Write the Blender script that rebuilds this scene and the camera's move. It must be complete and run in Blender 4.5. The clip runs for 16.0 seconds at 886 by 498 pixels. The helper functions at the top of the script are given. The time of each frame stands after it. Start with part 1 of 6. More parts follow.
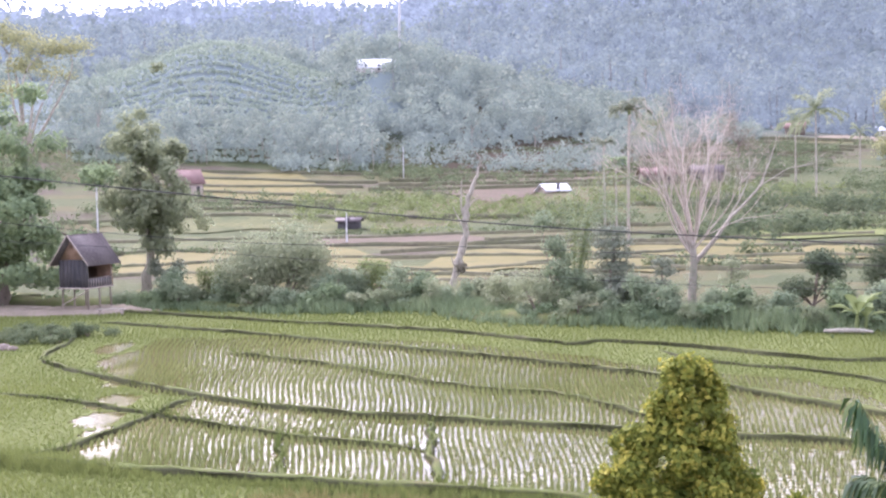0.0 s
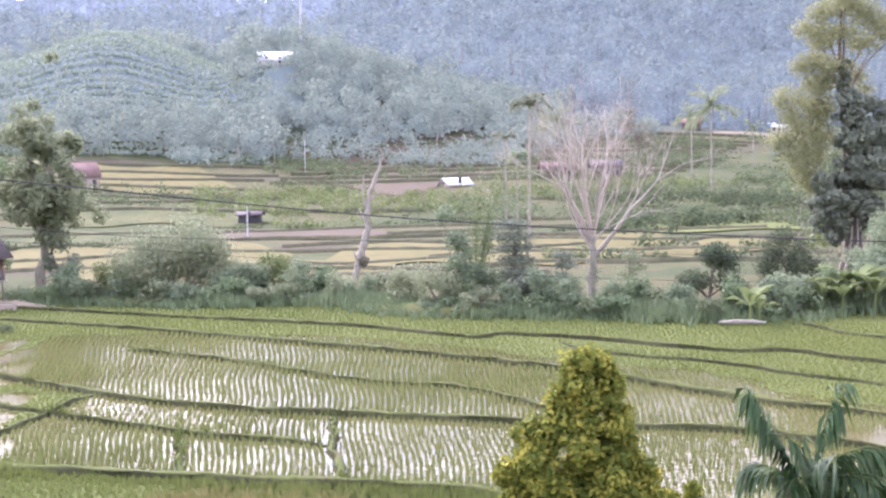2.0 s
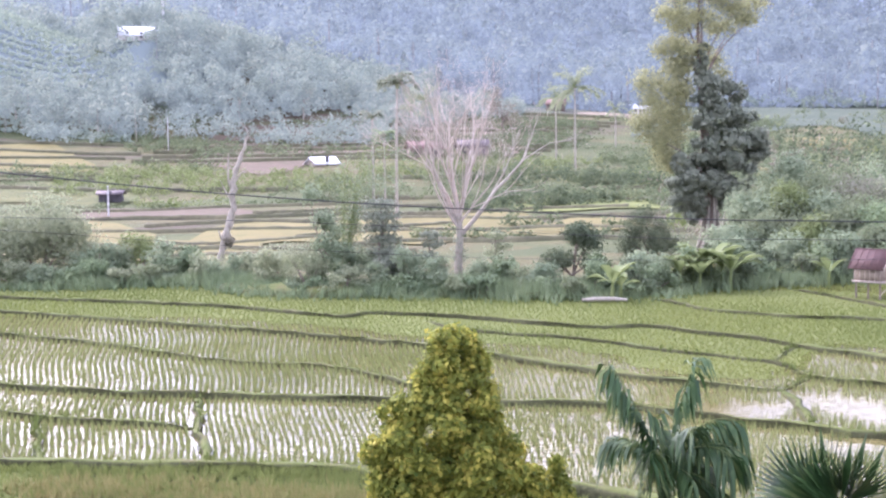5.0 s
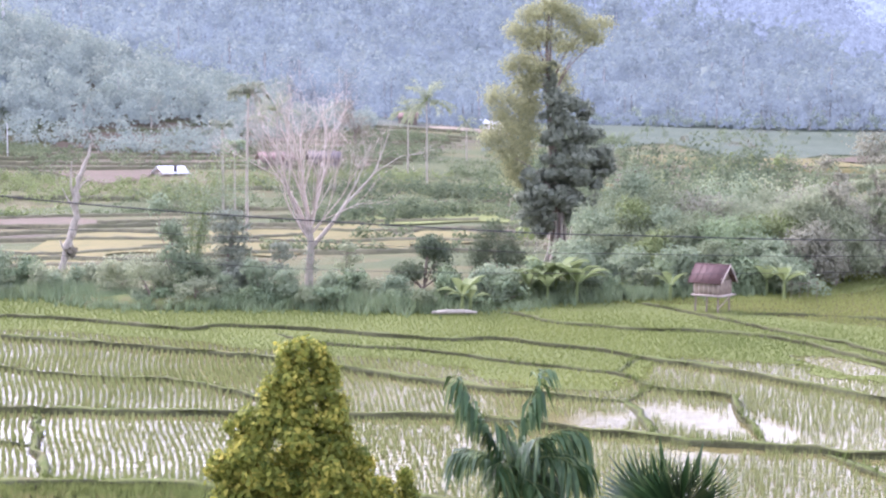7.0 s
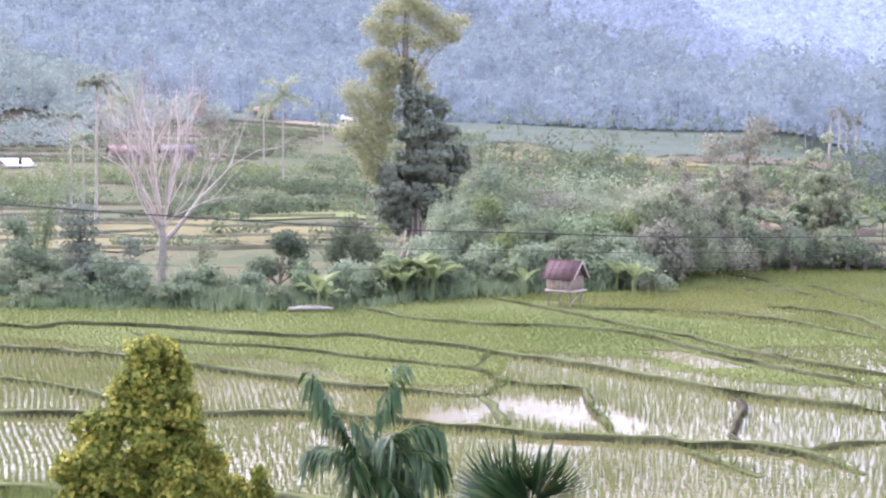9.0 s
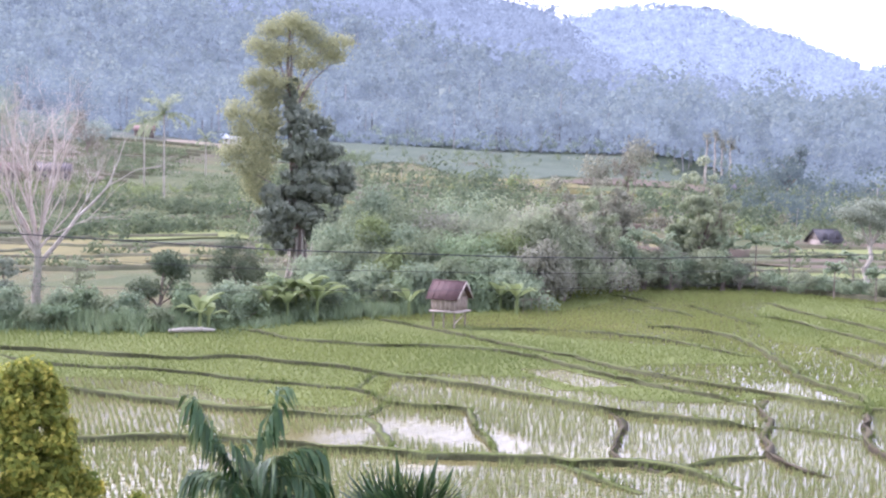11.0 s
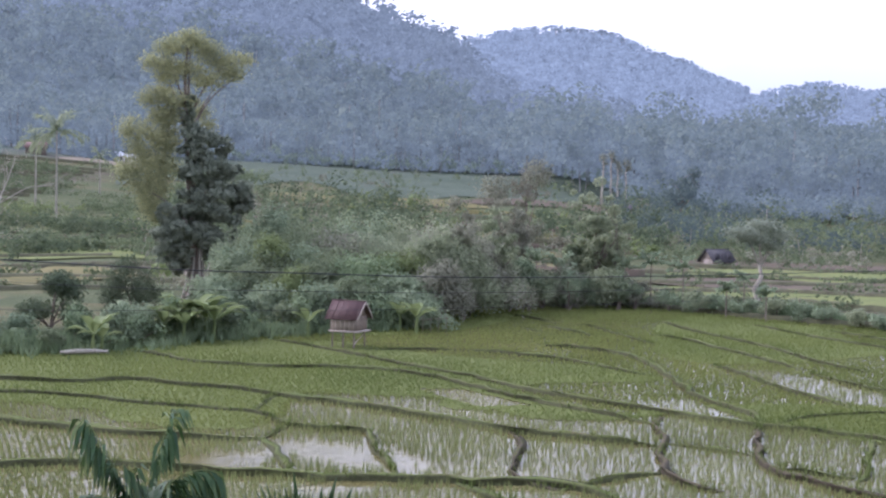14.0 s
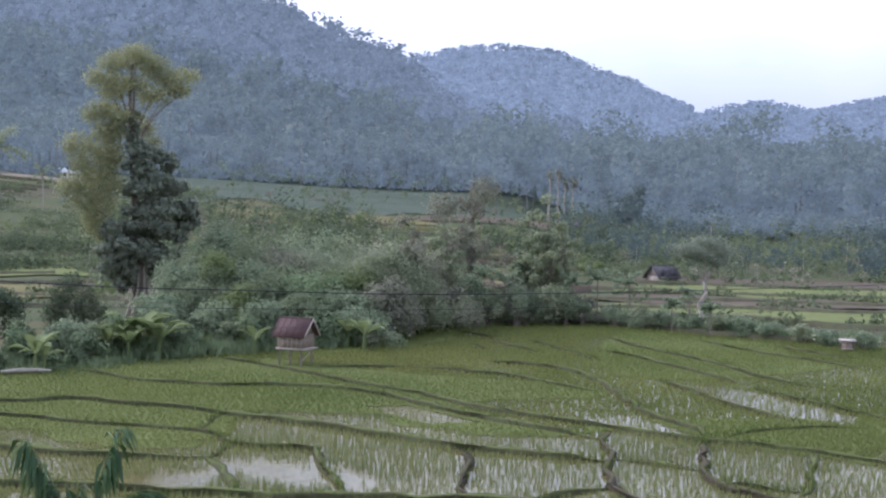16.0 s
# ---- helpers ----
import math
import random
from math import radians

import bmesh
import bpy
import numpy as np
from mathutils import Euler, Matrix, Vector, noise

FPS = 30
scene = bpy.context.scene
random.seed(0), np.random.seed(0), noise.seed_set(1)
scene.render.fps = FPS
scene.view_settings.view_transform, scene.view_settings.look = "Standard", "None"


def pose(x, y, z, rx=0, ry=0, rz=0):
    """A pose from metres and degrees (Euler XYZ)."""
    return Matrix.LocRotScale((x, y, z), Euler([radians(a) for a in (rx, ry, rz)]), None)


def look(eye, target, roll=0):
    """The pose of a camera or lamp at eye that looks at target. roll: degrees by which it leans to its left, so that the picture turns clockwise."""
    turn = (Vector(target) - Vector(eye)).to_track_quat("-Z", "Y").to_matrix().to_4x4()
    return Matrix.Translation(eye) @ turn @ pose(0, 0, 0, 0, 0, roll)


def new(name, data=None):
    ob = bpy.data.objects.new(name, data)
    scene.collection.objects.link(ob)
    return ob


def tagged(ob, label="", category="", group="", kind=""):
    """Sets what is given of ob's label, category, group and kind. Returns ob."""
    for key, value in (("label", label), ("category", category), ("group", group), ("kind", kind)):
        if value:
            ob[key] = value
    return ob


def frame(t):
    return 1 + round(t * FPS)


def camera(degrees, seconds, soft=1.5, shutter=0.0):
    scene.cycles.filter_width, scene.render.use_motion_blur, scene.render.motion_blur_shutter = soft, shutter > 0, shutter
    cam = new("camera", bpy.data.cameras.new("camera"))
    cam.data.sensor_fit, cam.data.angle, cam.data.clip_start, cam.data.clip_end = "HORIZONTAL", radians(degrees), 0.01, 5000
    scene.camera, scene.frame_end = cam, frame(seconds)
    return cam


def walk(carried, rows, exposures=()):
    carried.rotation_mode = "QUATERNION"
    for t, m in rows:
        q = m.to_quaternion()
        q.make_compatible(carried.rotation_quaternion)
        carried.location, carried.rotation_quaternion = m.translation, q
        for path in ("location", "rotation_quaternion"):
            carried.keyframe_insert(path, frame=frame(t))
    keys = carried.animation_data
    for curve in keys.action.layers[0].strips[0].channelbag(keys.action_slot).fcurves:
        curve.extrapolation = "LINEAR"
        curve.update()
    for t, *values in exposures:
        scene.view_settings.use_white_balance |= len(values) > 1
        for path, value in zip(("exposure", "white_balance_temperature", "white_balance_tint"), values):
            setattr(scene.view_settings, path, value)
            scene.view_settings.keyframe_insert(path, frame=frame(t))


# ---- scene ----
cam = camera(40.7, 16.0, soft=2.3)
EYE = 8.2
# seconds, degrees turned to the right, degrees looked up, degrees leant to the left
ROWS = [
    (0, 0.00, -3.00, 1.38),
    (0.5, 1.02, -2.99, 1.62),
    (1, 2.46, -3.06, 1.25),
    (1.5, 3.50, -3.26, 1.45),
    (2, 4.68, -3.40, 1.24),
    (2.5, 5.54, -3.49, 1.50),
    (3, 6.65, -3.79, 1.55),
    (5.3, 11.95, -4.57, 0.82),
    (5.5, 12.66, -4.57, 0.70),
    (6, 14.62, -4.48, 0.55),
    (6.5, 16.61, -4.50, 0.25),
    (7, 18.16, -3.98, 0.04),
    (7.5, 20.03, -4.04, -0.08),
    (8, 22.04, -4.18, -0.36),
    (8.5, 22.87, -4.04, -0.23),
    (9, 25.04, -4.14, -0.56),
    (9.5, 26.80, -4.04, -0.35),
    (10, 28.36, -3.45, -0.64),
    (10.2, 28.83, -3.30, -0.68),
    (12.3, 33.31, -2.94, -0.97),
    (12.5, 33.74, -2.84, -0.85),
    (13, 34.66, -2.37, -1.19),
    (13.5, 34.99, -2.23, -1.28),
    (14, 35.35, -2.05, -1.17),
    (14.5, 35.86, -1.91, -0.96),
    (15, 36.58, -1.67, -0.93),
    (15.5, 37.15, -1.48, -0.94),
    (16, 37.84, -1.19, -1.16),
]
SIDE = 0.10 / 38.0      # the hand swings a little to the right as it turns
walk(cam, [(t, pose(SIDE * yaw, 0, EYE, 90 + pitch, 0, -yaw) @ pose(0, 0, 0, 0, 0, -lean)) for t, yaw, pitch, lean in ROWS],
     exposures=[(0, 1.58, 5700, 33), (5.3, 1.74, 5550, 35), (10.2, 1.72, 5480, 34), (12.3, 1.14, 5450, 30), (14, 0.70, 5400, 26), (16, 0.45, 5360, 21)])

# ---- light ----
SUN_UP, SUN_ROUND = 42.0, -30.0     # degrees; round from straight ahead, to the right positive
world = bpy.data.worlds.new("sky")
scene.world = world
world.use_nodes = True
wn, wl = world.node_tree.nodes, world.node_tree.links
wn.clear()
w_out, w_bg, w_sky = wn.new("ShaderNodeOutputWorld"), wn.new("ShaderNodeBackground"), wn.new("ShaderNodeTexSky")
w_sky.sky_type, w_sky.sun_disc = "NISHITA", False
w_sky.sun_elevation, w_sky.sun_rotation = radians(SUN_UP), radians(SUN_ROUND)
w_sky.air_density, w_sky.dust_density = 1.5, 6.0
w_mul = wn.new("ShaderNodeVectorMath")
w_mul.operation = "SCALE"
w_mul.inputs["Scale"].default_value = 0.11
w_mix = wn.new("ShaderNodeMix")
w_mix.data_type = "RGBA"
w_mix.inputs[0].default_value = 0.72
w_cl = wn.new("ShaderNodeTexNoise")
w_cl.inputs["Scale"].default_value, w_cl.inputs["Detail"].default_value = 2.2, 5
w_rp = wn.new("ShaderNodeValToRGB")
w_rp.color_ramp.elements[0].position, w_rp.color_ramp.elements[0].color = 0.35, (0.80, 0.85, 1.0, 1)
w_rp.color_ramp.elements[1].position, w_rp.color_ramp.elements[1].color = 0.65, (1.15, 1.12, 1.10, 1)
wl.new(w_sky.outputs[0], w_mul.inputs[0])
wl.new(w_mul.outputs[0], w_mix.inputs[6])
wl.new(w_cl.outputs["Fac"], w_rp.inputs[0])
wl.new(w_rp.outputs[0], w_mix.inputs[7])
# the overcast is brightest a little above the hills and dims towards the zenith
w_tc, w_sx, w_el = wn.new("ShaderNodeTexCoord"), wn.new("ShaderNodeSeparateXYZ"), wn.new("ShaderNodeValToRGB")
w_stops = [(0.06, (0.64, 0.66, 0.69)), (0.13, (0.90, 0.91, 0.93)), (0.17, (1.12, 1.10, 1.08)), (0.36, (1.16, 1.14, 1.10)), (0.75, (0.86, 0.88, 0.92))]
while len(w_el.color_ramp.elements) < len(w_stops):
    w_el.color_ramp.elements.new(0.5)
for w_e, (w_p, w_c) in zip(w_el.color_ramp.elements, w_stops):
    w_e.position, w_e.color = w_p, (*w_c, 1)
w_fin = wn.new("ShaderNodeMix")
w_fin.data_type, w_fin.blend_type = "RGBA", "MULTIPLY"
w_fin.inputs[0].default_value = 1.0
wl.new(w_tc.outputs["Generated"], w_sx.inputs[0])
wl.new(w_sx.outputs[2], w_el.inputs[0])
wl.new(w_mix.outputs[2], w_fin.inputs[6])
wl.new(w_el.outputs[0], w_fin.inputs[7])
# and it glows round the veiled sun
w_dot, w_near, w_sun = wn.new("ShaderNodeVectorMath"), wn.new("ShaderNodeMapRange"), wn.new("ShaderNodeVectorMath")
w_dot.operation, w_sun.operation = "DOT_PRODUCT", "SCALE"
w_dot.inputs[1].default_value = (math.cos(radians(SUN_UP)) * math.sin(radians(SUN_ROUND)), math.cos(radians(SUN_UP)) * math.cos(radians(SUN_ROUND)), math.sin(radians(SUN_UP)))
for k, v in (("From Min", 0.5), ("From Max", 0.93), ("To Min", 1.0), ("To Max", 1.9)):
    w_near.inputs[k].default_value = v
wl.new(w_tc.outputs["Generated"], w_dot.inputs[0])
wl.new(w_dot.outputs["Value"], w_near.inputs["Value"])
wl.new(w_fin.outputs[2], w_sun.inputs[0])
wl.new(w_near.outputs[0], w_sun.inputs["Scale"])
wl.new(w_sun.outputs[0], w_bg.inputs[0])
w_bg.inputs[1].default_value = 1.0
wl.new(w_bg.outputs[0], w_out.inputs[0])

sun = new("sun", bpy.data.lights.new("sun", "SUN"))
sun.data.energy, sun.data.angle, sun.data.color = 1.1, radians(14), (1.0, 0.94, 0.84)
sun.matrix_world = look((0, 0, 60), (-60 * math.cos(radians(SUN_UP)) * math.sin(radians(SUN_ROUND)),
                                     -60 * math.cos(radians(SUN_UP)) * math.cos(radians(SUN_ROUND)),
                                     60 - 60 * math.sin(radians(SUN_UP))))


# ---- materials ----
def base_mat(name):
    m = bpy.data.materials.new(name)
    m.use_nodes = True
    n, l = m.node_tree.nodes, m.node_tree.links
    return m, n, l, n["Principled BSDF"]


def ramp(n, stops):
    r = n.new("ShaderNodeValToRGB")
    e = r.color_ramp.elements
    while len(e) < len(stops):
        e.new(0.5)
    for k, (p, c) in enumerate(stops):
        e[k].position, e[k].color = p, (*c, 1)
    return r


def noise_tex(n, l, scale, detail=4, rough=0.6, stretch=None):
    g, t = n.new("ShaderNodeNewGeometry"), n.new("ShaderNodeTexNoise")
    t.inputs["Scale"].default_value, t.inputs["Detail"].default_value, t.inputs["Roughness"].default_value = scale, detail, rough
    if stretch:
        mp = n.new("ShaderNodeMapping")
        mp.inputs["Scale"].default_value = stretch
        l.new(g.outputs["Position"], mp.inputs[0])
        l.new(mp.outputs[0], t.inputs["Vector"])
    else:
        l.new(g.outputs["Position"], t.inputs["Vector"])
    return t


def mix_col(n, l, fac, a, b, mode="MIX"):
    x = n.new("ShaderNodeMix")
    x.data_type, x.blend_type = "RGBA", mode
    for k, s in ((0, fac), (6, a), (7, b)):
        if hasattr(s, "links"):
            l.new(s, x.inputs[k])
        elif k:
            x.inputs[k].default_value = (*s, 1)
        else:
            x.inputs[k].default_value = s
    return x.outputs[2]


def bump(n, l, p, height, strength, dist):
    b = n.new("ShaderNodeBump")
    b.inputs["Strength"].default_value, b.inputs["Distance"].default_value = strength, dist
    l.new(height, b.inputs["Height"])
    l.new(b.outputs[0], p.inputs["Normal"])


def surface(name, a, b, c, scale=2.0, fine=18.0, rough=0.85, relief=0.4, dist=0.03, stretch=None, metal=0.0):
    """Two colours in broad patches, a third in fine grain, with relief."""
    m, n, l, p = base_mat(name)
    t1, t2 = noise_tex(n, l, scale, 4, 0.6, stretch), noise_tex(n, l, fine, 5, 0.65, stretch)
    r1 = ramp(n, [(0.36, a), (0.64, b)])
    r2 = ramp(n, [(0.48, (0, 0, 0)), (0.7, (1, 1, 1))])
    l.new(t1.outputs["Fac"], r1.inputs[0])
    l.new(t2.outputs["Fac"], r2.inputs[0])
    l.new(mix_col(n, l, r2.outputs[0], r1.outputs[0], c), p.inputs["Base Color"])
    p.inputs["Roughness"].default_value, p.inputs["Metallic"].default_value = rough, metal
    p.inputs["Specular IOR Level"].default_value = 0.1 if rough > 0.9 else 0.3
    bump(n, l, p, t2.outputs["Fac"], relief, dist)
    return m


def leaf_mat(name, dark, mid, light, gloss=0.7, glow_through=0.25, patch=0.35, glow=None, shine=0.07, single=0.55):
    """Leaves that vary one by one and in patches of the crown."""
    m, n, l, p = base_mat(name)
    g = n.new("ShaderNodeNewGeometry")
    r = ramp(n, [(0.0, dark), (0.55, mid), (1.0, light)])
    t = noise_tex(n, l, patch, 3)
    add = n.new("ShaderNodeMath")
    add.operation = "MULTIPLY_ADD"
    add.inputs[1].default_value, add.inputs[2].default_value = single, 0.275 - single / 2
    l.new(g.outputs["Random Per Island"], add.inputs[0])
    add2 = n.new("ShaderNodeMath")
    add2.operation = "MULTIPLY_ADD"
    add2.inputs[1].default_value = 1.3
    sub = n.new("ShaderNodeMath")
    sub.operation = "SUBTRACT"
    sub.inputs[1].default_value = 0.33
    l.new(t.outputs["Fac"], sub.inputs[0])
    l.new(sub.outputs[0], add2.inputs[0])
    l.new(add.outputs[0], add2.inputs[2])
    l.new(add2.outputs[0], r.inputs[0])
    l.new(r.outputs[0], p.inputs["Base Color"])
    p.inputs["Roughness"].default_value, p.inputs["Specular IOR Level"].default_value = gloss, shine
    if glow:      # haze put into emission, for groves and hills beyond 200 m
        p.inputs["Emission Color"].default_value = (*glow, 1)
        sp, mr = n.new("ShaderNodeSeparateXYZ"), n.new("ShaderNodeMapRange")      # haze glow set stronger towards the sun's side
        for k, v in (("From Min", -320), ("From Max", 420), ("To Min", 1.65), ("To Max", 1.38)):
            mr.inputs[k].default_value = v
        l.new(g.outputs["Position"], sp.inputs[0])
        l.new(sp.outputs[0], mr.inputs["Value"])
        # uneven crown tones are put into the haze glow too
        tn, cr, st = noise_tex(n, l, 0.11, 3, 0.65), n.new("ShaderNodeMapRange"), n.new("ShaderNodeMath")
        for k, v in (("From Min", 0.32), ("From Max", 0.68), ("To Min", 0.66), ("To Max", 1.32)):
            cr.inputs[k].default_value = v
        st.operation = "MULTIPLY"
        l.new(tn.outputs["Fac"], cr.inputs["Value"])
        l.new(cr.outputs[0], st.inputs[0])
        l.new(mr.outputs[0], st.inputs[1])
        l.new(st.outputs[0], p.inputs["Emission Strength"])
    tr, mx, out = n.new("ShaderNodeBsdfTranslucent"), n.new("ShaderNodeMixShader"), n["Material Output"]
    l.new(r.outputs[0], tr.inputs[0])
    mx.inputs[0].default_value = glow_through
    l.new(p.outputs[0], mx.inputs[1])
    l.new(tr.outputs[0], mx.inputs[2])
    l.new(mx.outputs[0], out.inputs[0])
    return m


M_WATER, n, l, p = base_mat("paddy water over mud")
t1, t2 = noise_tex(n, l, 0.25, 4), noise_tex(n, l, 3.0, 3, 0.5)
r1 = ramp(n, [(0.4, (0.105, 0.092, 0.032)), (0.62, (0.15, 0.135, 0.055))])
l.new(t1.outputs["Fac"], r1.inputs[0])
l.new(r1.outputs[0], p.inputs["Base Color"])
p.inputs["Roughness"].default_value, p.inputs["IOR"].default_value = 0.08, 1.34
bump(n, l, p, t2.outputs["Fac"], 0.6, 0.03)

M_MAT = surface("flat green sheet under dense rice", (0.106, 0.127, 0.037), (0.132, 0.155, 0.048), (0.092, 0.098, 0.034), 0.25, 5, 0.95, 0.8, 0.05)

M_GROUND, n, l, p = base_mat("valley ground in strips of stubble, grass and earth")
vg, vm, vo = n.new("ShaderNodeNewGeometry"), n.new("ShaderNodeMapping"), n.new("ShaderNodeTexVoronoi")
vm.inputs["Scale"].default_value, vm.inputs["Rotation"].default_value = (0.018, 0.075, 0.0), (0, 0, radians(-14))
wob = noise_tex(n, l, 0.03, 3)
wadd = n.new("ShaderNodeVectorMath")
wadd.operation = "MULTIPLY_ADD"
wadd.inputs[1].default_value = (26, 14, 0)
l.new(wob.outputs["Color"], wadd.inputs[0])
l.new(vg.outputs["Position"], wadd.inputs[2])
l.new(wadd.outputs[0], vm.inputs[0])
l.new(vm.outputs[0], vo.inputs["Vector"])
vo.inputs["Scale"].default_value = 1.0
vs = n.new("ShaderNodeSeparateColor")
l.new(vo.outputs["Color"], vs.inputs[0])
r1 = ramp(n, [(0.0, (0.068, 0.085, 0.038)), (0.22, (0.108, 0.098, 0.048)), (0.42, (0.078, 0.092, 0.041)), (0.58, (0.115, 0.104, 0.05)), (0.72, (0.09, 0.075, 0.053)), (0.88, (0.07, 0.09, 0.039))])
r1.color_ramp.interpolation = "CONSTANT"
l.new(vs.outputs[0], r1.inputs[0])
t1, t2 = noise_tex(n, l, 0.12, 5, 0.7), noise_tex(n, l, 1.6, 6, 0.7)
r2 = ramp(n, [(0.42, (0, 0, 0)), (0.62, (1, 1, 1))])
l.new(t1.outputs["Fac"], r2.inputs[0])
c1 = mix_col(n, l, r2.outputs[0], r1.outputs[0], (0.09, 0.103, 0.045))
r3 = ramp(n, [(0.45, (0, 0, 0)), (0.75, (0.7, 0.7, 0.7))])
l.new(t2.outputs["Fac"], r3.inputs[0])
c2 = mix_col(n, l, r3.outputs[0], c1, (0.098, 0.094, 0.058))
# forest floor with haze's blue-grey in its colour, blended in with height
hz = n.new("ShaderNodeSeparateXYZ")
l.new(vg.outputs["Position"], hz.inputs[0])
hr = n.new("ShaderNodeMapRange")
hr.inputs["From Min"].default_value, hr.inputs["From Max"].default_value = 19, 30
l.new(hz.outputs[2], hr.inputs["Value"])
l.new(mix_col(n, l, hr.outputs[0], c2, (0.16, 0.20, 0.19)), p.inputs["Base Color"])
p.inputs["Roughness"].default_value, p.inputs["Specular IOR Level"].default_value = 0.95, 0.1
bump(n, l, p, t2.outputs["Fac"], 0.8, 0.25)

def dike_mat(name, tops, mud_dark, mud_light):
    """Mud sides, and a top of its own colours."""
    m, n, l, p = base_mat(name)
    g, sx = n.new("ShaderNodeNewGeometry"), n.new("ShaderNodeSeparateXYZ")
    l.new(g.outputs["Normal"], sx.inputs[0])
    t1, t2 = noise_tex(n, l, 0.9, 4), noise_tex(n, l, 7.0, 5)
    top = ramp(n, list(zip((0.36, 0.58, 0.72), tops)))
    l.new(t1.outputs["Fac"], top.inputs[0])
    sel = ramp(n, [(0.72, (0, 0, 0)), (0.9, (1, 1, 1))])
    l.new(sx.outputs[2], sel.inputs[0])
    mud = ramp(n, [(0.4, mud_dark), (0.65, mud_light)])
    l.new(t2.outputs["Fac"], mud.inputs[0])
    l.new(mix_col(n, l, sel.outputs[0], mud.outputs[0], top.outputs[0]), p.inputs["Base Color"])
    p.inputs["Roughness"].default_value, p.inputs["Specular IOR Level"].default_value = 0.95, 0.15
    bump(n, l, p, t2.outputs["Fac"], 0.8, 0.06)
    return m


M_DIKE = dike_mat("mud dike with grass on its top", ((0.085, 0.108, 0.03), (0.10, 0.112, 0.036), (0.11, 0.095, 0.05)), (0.05, 0.053, 0.025), (0.085, 0.088, 0.04))
M_MUDDIKE = dike_mat("bare wet mud dike", ((0.072, 0.06, 0.036), (0.09, 0.074, 0.045), (0.08, 0.088, 0.032)), (0.04, 0.034, 0.021), (0.066, 0.055, 0.035))

# haze sits in this forest's bluish base colour and its emission
M_FAR = leaf_mat("distant forest with haze glow", (0.024, 0.03, 0.034), (0.033, 0.039, 0.043), (0.042, 0.048, 0.05), 0.95, 0.5, 0.02, (0.258, 0.310, 0.374))
# a little of the haze's blue is mixed into the rice green
M_RICE = leaf_mat("young rice blades", (0.118, 0.154, 0.048), (0.174, 0.206, 0.063), (0.25, 0.266, 0.084), 0.7, 0.4, 0.075, single=0.16)
M_RICE_WET = leaf_mat("sparse rice seedlings", (0.145, 0.172, 0.06), (0.195, 0.222, 0.082), (0.25, 0.275, 0.11), 0.6, 0.4, 0.2)
M_GRASS = leaf_mat("tall bank grass", (0.125, 0.175, 0.10), (0.18, 0.236, 0.125), (0.25, 0.30, 0.16), 0.6, 0.25, 0.2)
M_WEED = leaf_mat("olive dike weeds", (0.085, 0.118, 0.032), (0.125, 0.16, 0.045), (0.18, 0.205, 0.066), 0.7, 0.25, 0.5)
# shrub, feathery, dark and broad leaves: base colours lifted to include haze
M_SHRUB = leaf_mat("hazed green shrub leaves", (0.165, 0.22, 0.135), (0.25, 0.305, 0.185), (0.335, 0.385, 0.235), 0.55, 0.5)
M_SOFT = leaf_mat("hazed grey green feathery leaves", (0.222, 0.258, 0.158), (0.305, 0.34, 0.205), (0.39, 0.418, 0.26), 0.6, 0.5)
M_DARK = leaf_mat("hazed dark broad leaves", (0.175, 0.205, 0.15), (0.25, 0.28, 0.20), (0.34, 0.365, 0.265), 0.6, 0.4)
M_BIG = leaf_mat("hazed broad mid green leaves", (0.16, 0.22, 0.125), (0.25, 0.32, 0.17), (0.35, 0.42, 0.22), 0.55, 0.45)
M_AIRY = leaf_mat("thin olive leaves", (0.265, 0.28, 0.15), (0.36, 0.37, 0.19), (0.46, 0.455, 0.24), 0.6, 0.35)
# desaturated slightly, with haze in the base colour
M_LIME = leaf_mat("light green leaves", (0.15, 0.19, 0.075), (0.20, 0.245, 0.10), (0.26, 0.295, 0.13), 0.5, 0.35)
M_YELLOW = leaf_mat("yellow green young leaves", (0.06, 0.098, 0.02), (0.225, 0.245, 0.042), (0.60, 0.52, 0.10), 0.55, 0.4, 2.6)
# the lightest leaflet tone paints in gloss highlights
M_PALM = leaf_mat("glossy palm leaflets", (0.016, 0.042, 0.015), (0.045, 0.09, 0.028), (0.19, 0.235, 0.085), 0.45, 0.25, 2.5, None, 0.25)
# the trailing colour is haze, given off as emission
M_FOREST = leaf_mat("forest leaves with haze glow", (0.022, 0.034, 0.022), (0.075, 0.092, 0.06), (0.125, 0.135, 0.085), 0.95, 0.5, 0.05, (0.121, 0.147, 0.166))
# no glow here: haze raises and greys the base colour instead
M_WOOD = leaf_mat("grove leaves greyed by haze", (0.19, 0.198, 0.14), (0.26, 0.262, 0.185), (0.33, 0.325, 0.23), 0.85, 0.35, 0.1)
# tea, groves and ridge: the trailing colour is again haze as emission
M_TEA = leaf_mat("tea bush leaves with haze glow", (0.18, 0.22, 0.15), (0.235, 0.275, 0.19), (0.29, 0.325, 0.23), 0.9, 0.4, 0.05, (0.040, 0.050, 0.048))
M_GROVE = leaf_mat("pale grove leaves with haze glow", (0.12, 0.155, 0.115), (0.18, 0.21, 0.15), (0.26, 0.27, 0.19), 0.9, 0.45, 0.10, (0.060, 0.073, 0.072))
M_EAST = leaf_mat("dark grove leaves with haze glow", (0.055, 0.075, 0.055), (0.085, 0.108, 0.078), (0.13, 0.15, 0.105), 0.9, 0.45, 0.12, (0.026, 0.034, 0.040))
